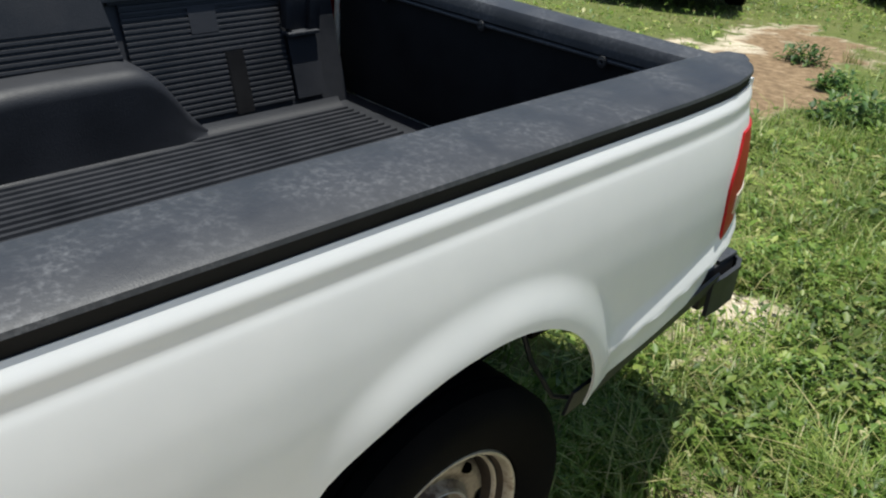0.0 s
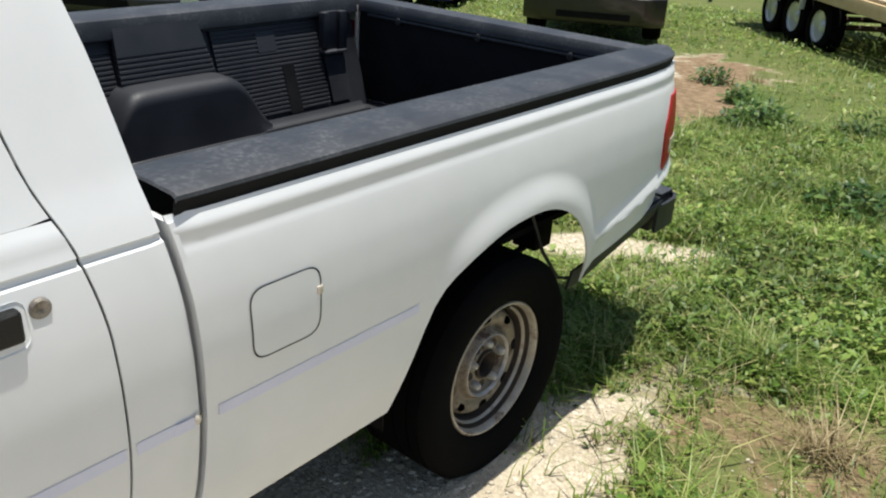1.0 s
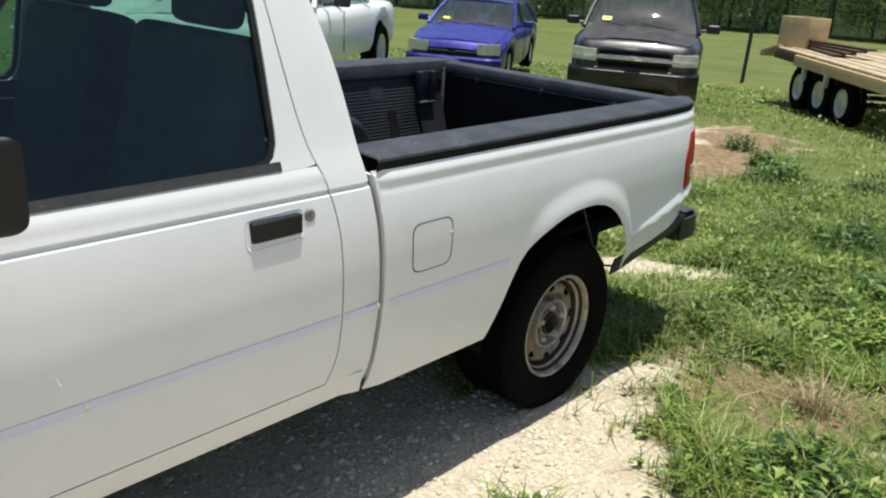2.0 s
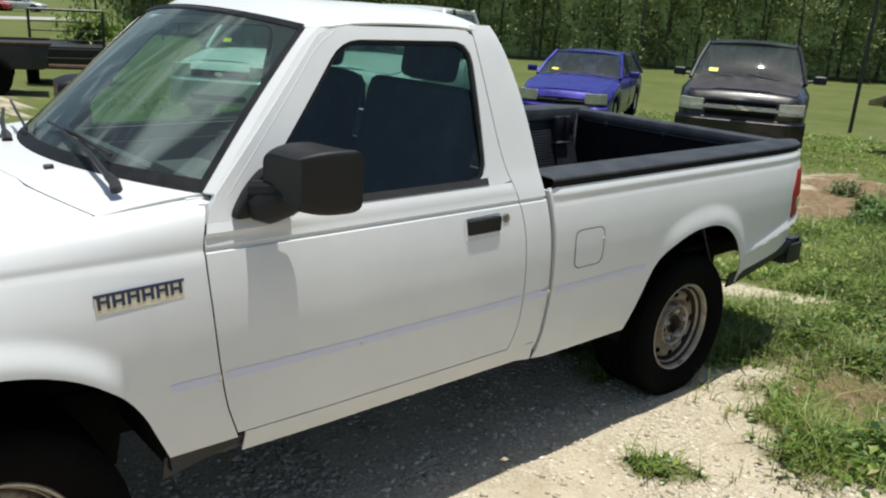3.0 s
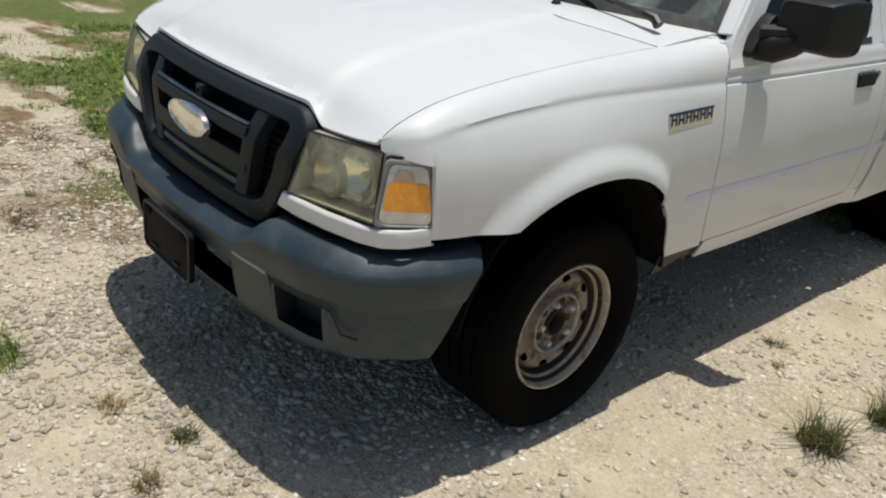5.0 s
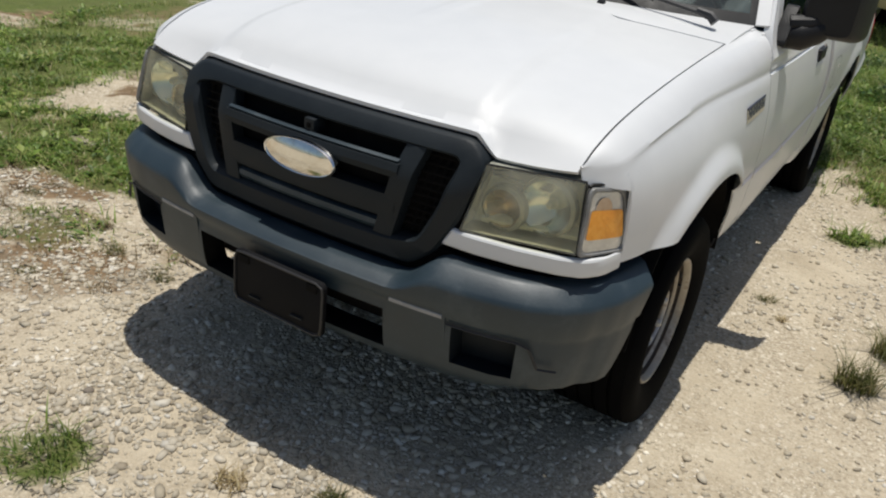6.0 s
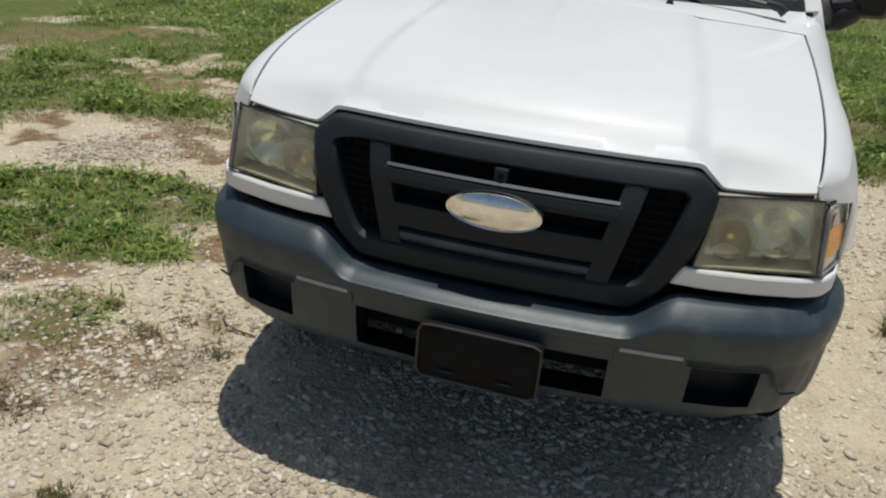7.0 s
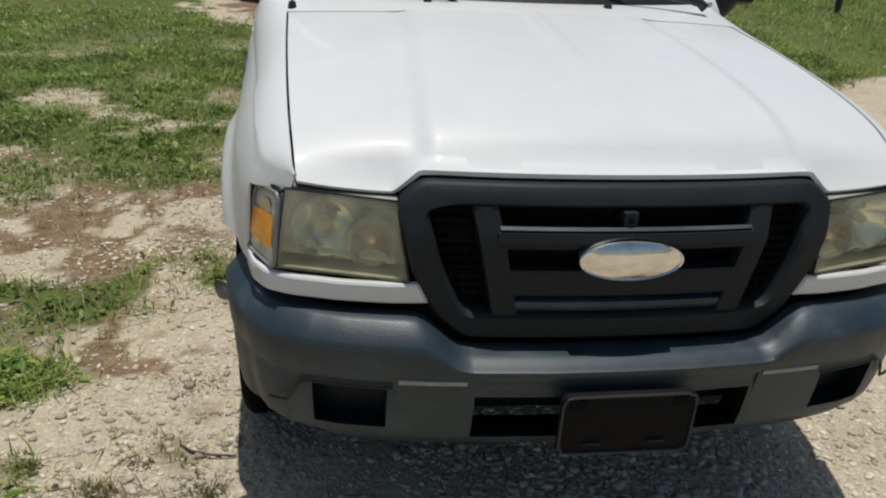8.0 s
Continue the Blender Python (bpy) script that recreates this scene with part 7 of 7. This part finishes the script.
    for s in (-1, 1):
        P = np.array([[(s * x, front(x, z) - 0.012, z + 0.02 * (x - lx0)) for z in np.linspace(lz0, lz1, 5)] for x in np.linspace(lx0, lx1, 8)])
        lm = part("headlight", shell(P, 0.03, (0, -1, 0)), M["reflector"], ob)
        P2 = P + np.array((0, -0.012, 0))
        part("lens", shell(P2, 0.004, (0, -1, 0)), M["lamp_far"], lm, "hazy headlight lens")
    if chrome_bar:
        zc = (z0 + z1) / 2 + 0.01
        part("chrome_bar", shell(np.array([[(x, front(x, zc) - 0.05, zc + d - 0.02 * (abs(x) > 0.55)) for d in (-0.02, 0.0, 0.02)] for x in np.linspace(-w * 0.9, w * 0.9, 21)]), 0.02, (0, -1, 0)), M["alloy"], ob, "chrome bar across the grille")
        part("nose_badge", prism([(-0.11, zc - 0.02), (0.11, zc - 0.02), (0.11, zc + 0.02), (0.05, zc + 0.02), (0.05, zc + 0.045), (-0.05, zc + 0.045), (-0.05, zc + 0.02), (-0.11, zc + 0.02)], front(0, 0) - 0.075, front(0, 0) - 0.05, "xz", 0.004), M["emblem"], ob)
    else:
        part("nose_badge", move(lathe([(-0.01, 0.0), (-0.01, 0.045), (0.01, 0.05)], 20, "y"), Matrix.Translation((0, front(0, 0) - 0.03, (z0 + z1) / 2)) @ Matrix.Diagonal((1.6, 1, 0.7, 1))), M["chrome"], ob)
    bm_ = cladding or paint
    bz = curve([0, 1], [0, 1])
    P = np.array([[(x, front(x, 0) - o, z) for z, o in ((clear - 0.05, 0.02), (clear, 0.06), (clear + 0.1, 0.075), (z0 - 0.06, 0.07), (z0 - 0.02, 0.03))] for x in np.linspace(-w * 0.97, w * 0.97, 25)])
    bp_ = part("front_bumper", shell(P, 0.03, (0, -1, 0)), bm_, ob)
    part("air_intake", shell(np.array([[(x, front(x, 0) - 0.082, z) for z in (clear + 0.02, clear + 0.1)] for x in np.linspace(-w * 0.5, w * 0.5, 7)]), 0.01, (0, -1, 0)), M["under"], bp_)
    for s in (-1, 1):
        mr = part("door_mirror", join(tube([(s * w * 0.9, ws0 + 0.42, belt + 0.04), (s * (w + 0.1), ws0 + 0.4, belt + 0.07)], 0.025, 6), move(box(-0.1, 0.1, -0.06, 0.05, -0.065, 0.065, 0.035, 3), Matrix.Translation((s * (w + 0.15), ws0 + 0.4, belt + 0.09)))), M["black"] if cladding or paint is M["charcoal"] else paint, ob)
        part("door_seam", tube([(s * (w + 0.001), my, clear + 0.1), (s * (w * 0.99 + 0.001), my, belt - 0.06)], 0.006, 5), M["black"], body)
        for c in (a0, a1):
            wh = part("wheel", move(lathe([(0.0, tyre * 0.6), (0.03, tyre * 0.7), (0.03, tyre * 0.93), (0.0, tyre), (-0.18, tyre), (-0.21, tyre * 0.9), (-0.21, tyre * 0.6)], 36), Matrix.Translation((s * (w - 0.05), c, tyre)) @ (Matrix.Diagonal((s, 1, 1, 1)))), M["tyre"], ob)
            part("rim", move(lathe([(0.01, tyre * 0.62), (-0.01, tyre * 0.56), (-0.03, tyre * 0.3), (-0.02, tyre * 0.12), (-0.02, 0.0)], 24), Matrix.Translation((s * (w - 0.05), c, tyre)) @ Matrix.Diagonal((s, 1, 1, 1))), M["alloy"], wh)
    part("underside", box(-w * 0.86, w * 0.86, 0.3, L - 0.3, clear, clear + 0.1), M["under"], ob)
    part("arch_void", join(box(-w * 0.9, w * 0.9, a0 - ar, a0 + ar, tyre + 0.05, tyre + ar * 0.98), box(-w * 0.9, w * 0.9, a1 - ar, a1 + ar, tyre + 0.05, tyre + ar * 0.98)), M["under"], ob)
    return ob


def at_ground(x, y, turn, dz=0.0):
    return pose(x, y, float(ground_z(x, y)) + dz, 0, 0, turn)


car("suv", at_ground(-3.3, 10.4, 28) @ Matrix.Diagonal((0.97, 1, 0.965, 1)), "charcoal suv with faded bonnet and chrome grille bar", "suv", M["charcoal"], M["faded"], 4.75, 0.93, 1.72, 1.12, 1.10, 1.02, 1.35, 2.05, 4.2, 4.6,
    0.34, 0.37, True, (0.76, 0.92, 0.52, 0.86), None, (0.92, 3.75), True, (0.70, 0.92))
car("sedan", at_ground(-7.7, 11.65, 28) @ Matrix.Diagonal((1.0, 0.92, 0.97, 1)), "bright blue four-door sedan parked on grass", "car", M["blue"], M["blue"], 5.0, 0.92, 1.46, 0.95, 0.95, 0.72, 1.45, 2.35, 3.75, 4.55,
    0.22, 0.33, False, (0.55, 0.74, 0.46, 0.86), None, (0.98, 3.8), True, (0.52, 0.62))
car("white_pickup", at_ground(-5.75, 5.15, 30), "white pickup with dark grille parked on grass", "pickup truck", M["carwhite"], M["carwhite"], 5.2, 0.98, 1.80, 1.10, 1.10, 0.98, 1.45, 2.0, 3.3, 3.55,
    0.42, 0.39, False, (0.68, 0.86, 0.55, 0.9), M["black"], (0.95, 4.2), False, (0.6, 0.9))
car("small_suv", at_ground(-8.9, 5.3, 38), "pale silver compact suv parked on grass", "suv", M["carwhite"], M["carwhite"], 4.4, 0.89, 1.70, 1.05, 1.05, 0.90, 1.2, 1.85, 3.9, 4.2,
    0.36, 0.35, False, (0.74, 0.9, 0.48, 0.84), M["silver"], (0.85, 3.5), True, (0.72, 0.82))
car("red_car", at_ground(-89.5, 22.1, 150), "red car on the far road", "car", M["redpaint"], M["redpaint"], 4.6, 0.9, 1.45, 0.95, 0.95, 0.75, 1.4, 2.2, 3.6, 4.2,
    0.22, 0.33, False, (0.6, 0.74, 0.5, 0.85), None, (0.95, 3.6), False, (0.5, 0.6))

# three-axle wooden trailer
M["plank"] = surface("weathered_plank", (0.3, 0.22, 0.13), (0.5, 0.4, 0.26), 0.8, 0, 6, 60, 0.3, spots=((0.2, 0.13, 0.075), 0.55, 0.75, 4.0))
M["newwood"] = surface("fresh_timber", (0.5, 0.36, 0.17), (0.62, 0.47, 0.25), 0.7, 0, 6, 60, 0.3)
M["rust"] = surface("rusty_frame", (0.05, 0.03, 0.02), (0.13, 0.075, 0.045), 0.8, 0.2, 9, 90, 0.3)
tz = float(ground_z(-1.9, 13.8))
trailer = thing("flatbed_trailer", pose(-1.95, 13.85, tz, 0, 0, -49.4), "three-axle flatbed trailer with weathered wooden deck", "trailer")
# local x runs along the trailer; the near side is at y = 0
for k in range(3):
    for yy in (-0.02, 1.9):
        w = part("wheel", move(lathe([(0.0, 0.2), (0.02, 0.24), (0.02, 0.33), (0.0, 0.36), (-0.2, 0.36), (-0.22, 0.3), (-0.22, 0.2)], 32, "y"), Matrix.Translation((-0.85 + 0.85 * k, yy, 0.36)) @ Matrix.Diagonal((1, -1, 1, 1))), M["tyre"], trailer)
        part("rim", move(lathe([(0.01, 0.21), (-0.02, 0.19), (-0.05, 0.09), (-0.02, 0.05), (-0.02, 0.0)], 24, "y"), Matrix.Translation((-0.85 + 0.85 * k, yy, 0.36)) @ Matrix.Diagonal((1, -1, 1, 1))), M["silver"], w)
    part("axle", tube([(-0.85 + 0.85 * k, 0.1, 0.36), (-0.85 + 0.85 * k, 1.8, 0.36)], 0.04, 8), M["rust"], trailer)
part("trailer_frame", join(box(-2.0, 6.0, -0.1, 0.0, 0.72, 0.86, 0.01), box(-2.0, 6.0, 2.0, 2.1, 0.72, 0.86, 0.01), *[box(x, x + 0.08, -0.05, 2.05, 0.74, 0.84) for x in np.arange(-2, 6, 0.8)]), M["rust"], trailer)
part("side_timber", box(-0.9, 6.0, -0.16, -0.11, 0.70, 0.87, 0.01), M["newwood"], trailer, "fresh tan side timber")
pk = move(box(0, 7.98, 0, 0.2, 0, 0.045, 0.006), Matrix.Identity(4))
first = None
for k in range(10):
    if first is None:
        first = part("deck_plank", pk, M["plank"], trailer)
        o = first
    else:
        o = new("deck_plank", first.data)
        o.parent = trailer
    o.location = (-2.0, -0.1 + 0.221 * k, 0.865 + 0.006 * (k % 3))
part("ramp_beam", move(box(0, 0.9, -0.1, 2.1, -0.05, 0.05, 0.01), Matrix.Translation((-2.75, 0, 0.72)) @ Euler((0, radians(-12), 0)).to_matrix().to_4x4()), M["plank"], trailer)
for x in (-0.45, 0.42):
    part("fender_bracket", box(x, x + 0.05, -0.17, -0.1, 0.52, 0.72, 0.005), M["silver"], trailer)
crate = tagged(part("plywood_box", move(join(box(-0.3, 0.3, 0.0, 0.03, 0, 0.5, 0.006), box(-0.3, -0.27, 0.03, 0.5, 0, 0.5, 0.006), box(0.27, 0.3, 0.03, 0.5, 0, 0.5, 0.006), box(-0.3, 0.3, 0.5, 0.53, 0, 0.5, 0.006)), pose(-3.05, 15.25, tz + 0.93, 0, 0, -20)), M["newwood"], None), "open tan plywood box on trailer deck", "box")
tagged(part("board_pile", move(join(*[move(box(-0.75, 0.75, -0.09, 0.09, 0, 0.035, 0.004), pose(0.05 * k, 0.06 * k, 0.04 * k, 0, 0, 6 * k - 8)) for k in range(4)]), pose(-2.35, 14.85, tz + 0.93, 0, 0, -45)), M["rust"], None), "loose pile of dark boards on trailer deck", "boards")

# low black trailers with a shrub behind, far off
def low_trailer(m, label):
    lt = thing("utility_trailer", m, label, "trailer", "low black trailers")
    part("trailer_box", prism([(-1.3, 0.5), (1.3, 0.5), (1.42, 0.95), (-1.36, 0.95)], -0.8, 0.8, "xz", 0.02), M["black"], lt)
    part("top_rail", join(box(-1.4, 1.45, -0.85, -0.78, 0.95, 1.0, 0.008), box(-1.4, 1.45, 0.78, 0.85, 0.95, 1.0, 0.008)), M["rust"], lt)
    gate = part("ramp_gate", join(tube([(-1.4, -0.75, 0.6), (-1.6, -0.75, 1.75)], 0.03, 6), tube([(-1.4, 0.75, 0.6), (-1.6, 0.75, 1.75)], 0.03, 6), tube([(-1.6, -0.75, 1.75), (-1.6, 0.75, 1.75)], 0.03, 6)), M["black"], lt)
    for k in range(5):
        part("gate_bar", tube([(-1.4 - 0.035 * k, -0.75, 0.7 + 0.2 * k), (-1.4 - 0.035 * k, 0.75, 0.7 + 0.2 * k)], 0.015, 5), M["black"], gate)
    part("tow_bar", tube([(1.3, 0, 0.5), (2.5, 0, 0.48)], 0.05, 8), M["rust"], lt)
    for s in (-1, 1):
        for xw in (-0.4, 0.4):
            part("wheel", move(lathe([(0.0, 0.1), (0.02, 0.25), (0.02, 0.33), (0, 0.36), (-0.2, 0.36), (-0.2, 0.1)], 28, "y"), Matrix.Translation((xw, 0.9 * s, 0.36)) @ Matrix.Diagonal((1, s, 1, 1))), M["tyre"], lt)
    return lt


low_trailer(at_ground(-15.2, 3.2, 75), "low black box trailer standing on grass")
low_trailer(at_ground(-18.4, 6.0, 163), "low black box trailer beside a shrub")
car("silver_car", at_ground(-88.9, 25.2, 150), "silver car on the far road", "car", M["silver"], M["silver"], 4.5, 0.9, 1.45, 0.95, 0.95, 0.75, 1.4, 2.2, 3.6, 4.2,
    0.22, 0.33, False, (0.6, 0.74, 0.5, 0.85), None, (0.95, 3.6), False, (0.5, 0.6))

# posts
M["post"] = surface("dark_green_post", (0.03, 0.035, 0.03), (0.06, 0.065, 0.055), 0.6, 0.3, 12, 90, 0.1)
for x, y, hh, lean in ((-5.7, 19.8, 4.2, 1.0), (6.9, 8.9, 2.0, 0)):
    z = float(ground_z(x, y))
    pst = tagged(part("fence_post", move(join(tube([(0, 0, -0.1), (0, 0, hh)], 0.045, 10), lathe([(hh, 0.05), (hh + 0.03, 0.04), (hh + 0.05, 0.0)], 10, "z")), pose(x, y, z, 0, lean, 0)), M["post"], None), "dark slim metal post standing in grass", "post", "metal posts")

# far road where the two cars stand
road = part("road", shell(np.array([[(x, y, float(ground_z(x, y)) + 0.03) for x, y in ((a - 3.0, b), (a + 3.0, b + 0.5))] for a, b in ((-62, -30), (-68, 0), (-72, 20), (-80, 60))]), 0.02, (0, 0, 1)), surface("pale_worn_road", (0.3, 0.28, 0.25), (0.42, 0.4, 0.36), 0.9, 0, 0.6, 9, 0.0), None)
tagged(road, "pale worn road beyond the field", "road", kind="structure")

# ---- hedge of trees along the field, wire fence before it ----
M["far_leaf"] = leaf_mat("tree_leaf", [(0.0, (0.17, 0.23, 0.09)), (0.4, (0.28, 0.36, 0.15)), (0.75, (0.37, 0.44, 0.19)), (1.0, (0.46, 0.5, 0.27))], 0.6, 0.5)
M["bark"] = surface("grey_bark", (0.06, 0.05, 0.04), (0.14, 0.12, 0.1), 0.9, 0, 5, 40, 0.4)
TREE_LINE = resample(np.array([(-58, 20), (-48, 24), (-38, 31), (-28, 39), (-18, 46), (-4, 52), (12, 54)]), 200)
rngt = np.random.RandomState(5)
trunks, LX = [], []
for k in range(0, 200, 3):
    x, y = TREE_LINE[k] + rngt.randn(2) * 0.8
    z = float(ground_z(x, y))
    hh = 6.5 + 3.5 * rngt.rand()
    pts = [(x, y, z - 0.2), (x + 0.1 * rngt.randn(), y, z + 0.35 * hh), (x + 0.4 * rngt.randn(), y + 0.3 * rngt.randn(), z + 0.8 * hh)]
    trunks.append(tube(pts, [0.1, 0.07, 0.03], 6))
    for b in range(4):
        s = 0.3 + 0.15 * b
        p0 = np.array(pts[1]) * (1 - s) + np.array(pts[2]) * s
        a = rngt.rand() * 6.28
        trunks.append(tube([p0, p0 + np.array((math.cos(a) * 1.1, math.sin(a) * 1.1, 0.9))], [0.06, 0.02], 5))
    nc = 34
    for c in range(nc):
        u = rngt.rand()
        r = (1.9 - 0.6 * abs(u - 0.4)) * rngt.rand() ** 0.5
        a = rngt.rand() * 6.28
        LX.append((x + r * math.cos(a), y + r * math.sin(a), z + 0.15 + hh * u ** 0.8, 0.45 + 0.4 * rngt.rand()))
tw = tagged(part("tree_trunks", join(*trunks), M["bark"], None), "slim grey trunks of the tree belt", "trees", kind="stuff")
LX = np.array(LX)
per = 62
c = np.repeat(LX, per, axis=0)
off = rngt.randn(len(c), 3) * c[:, 3:4] * 0.55
pos_ = c[:, :3] + off
V, F = leaves(pos_[:, 0], pos_[:, 1], pos_[:, 2], 0.16 + 0.2 * rngt.rand(len(c)), rngt, 2.4)
wood = quick("tree_belt", V, F, M["far_leaf"])
tagged(wood, "dense dark green belt of trees behind the field", "trees", kind="stuff")
# earth bank that closes the view behind the trees
bk = TREE_LINE + np.stack([-np.gradient(TREE_LINE[:, 1]), np.gradient(TREE_LINE[:, 0])], 1) / 0.55 * 2.2
bank = part("backdrop", grid(np.array([[(x, y, z) for z in (-1.5, 2.0, 5.5 + 1.5 * math.sin(i * 0.7))] for i, (x, y) in enumerate(bk)])), M["far_leaf"], None)
tagged(bank, "dark foliage behind the tree belt", "backdrop", kind="structure")
wires = []
fl = TREE_LINE * 0.86 + np.array((0, -0.6))
for hgt in (1.5, 0.9, 0.4):
    wires.append(tube([(x, y, float(ground_z(x, y)) + hgt) for x, y in fl[::8]], 0.014, 4))
fence = thing("wire_fence", pose(0, 0, 0), "thin dark wire fence before the trees", "fence")
for wv in wires:
    part("wire", wv, M["post"], fence)
for x, y in fl[4::14]:
    part("post", tube([(x, y, float(ground_z(x, y)) - 0.1), (x, y, float(ground_z(x, y)) + 1.55)], 0.03, 6), M["post"], fence)
# shrub beyond the low trailer
sh = np.random.RandomState(9)
n = 1500
cc = np.array((-18.7, 6.7, float(ground_z(-18.7, 6.7)) + 1.3)) + sh.randn(n, 3) * np.array((0.34, 0.34, 0.2))
V, F = leaves(cc[:, 0], cc[:, 1], cc[:, 2], 0.1 + 0.1 * sh.rand(n), sh, 2.4)
shrub = thing("shrub", at_ground(-18.7, 6.7, 0), "yellow-green leafy shrub beyond the trailer", "shrub")
so = quick("crown", V - np.array((-18.7, 6.7, float(ground_z(-18.7, 6.7)))), F, M["broadleaf"])
so.parent = shrub
part("stem", join(*[tube([(0, 0, 0), (0.3 * math.cos(a), 0.3 * math.sin(a), 1.2)], [0.05, 0.02], 6) for a in (0, 2, 4)]), M["bark"], shrub)
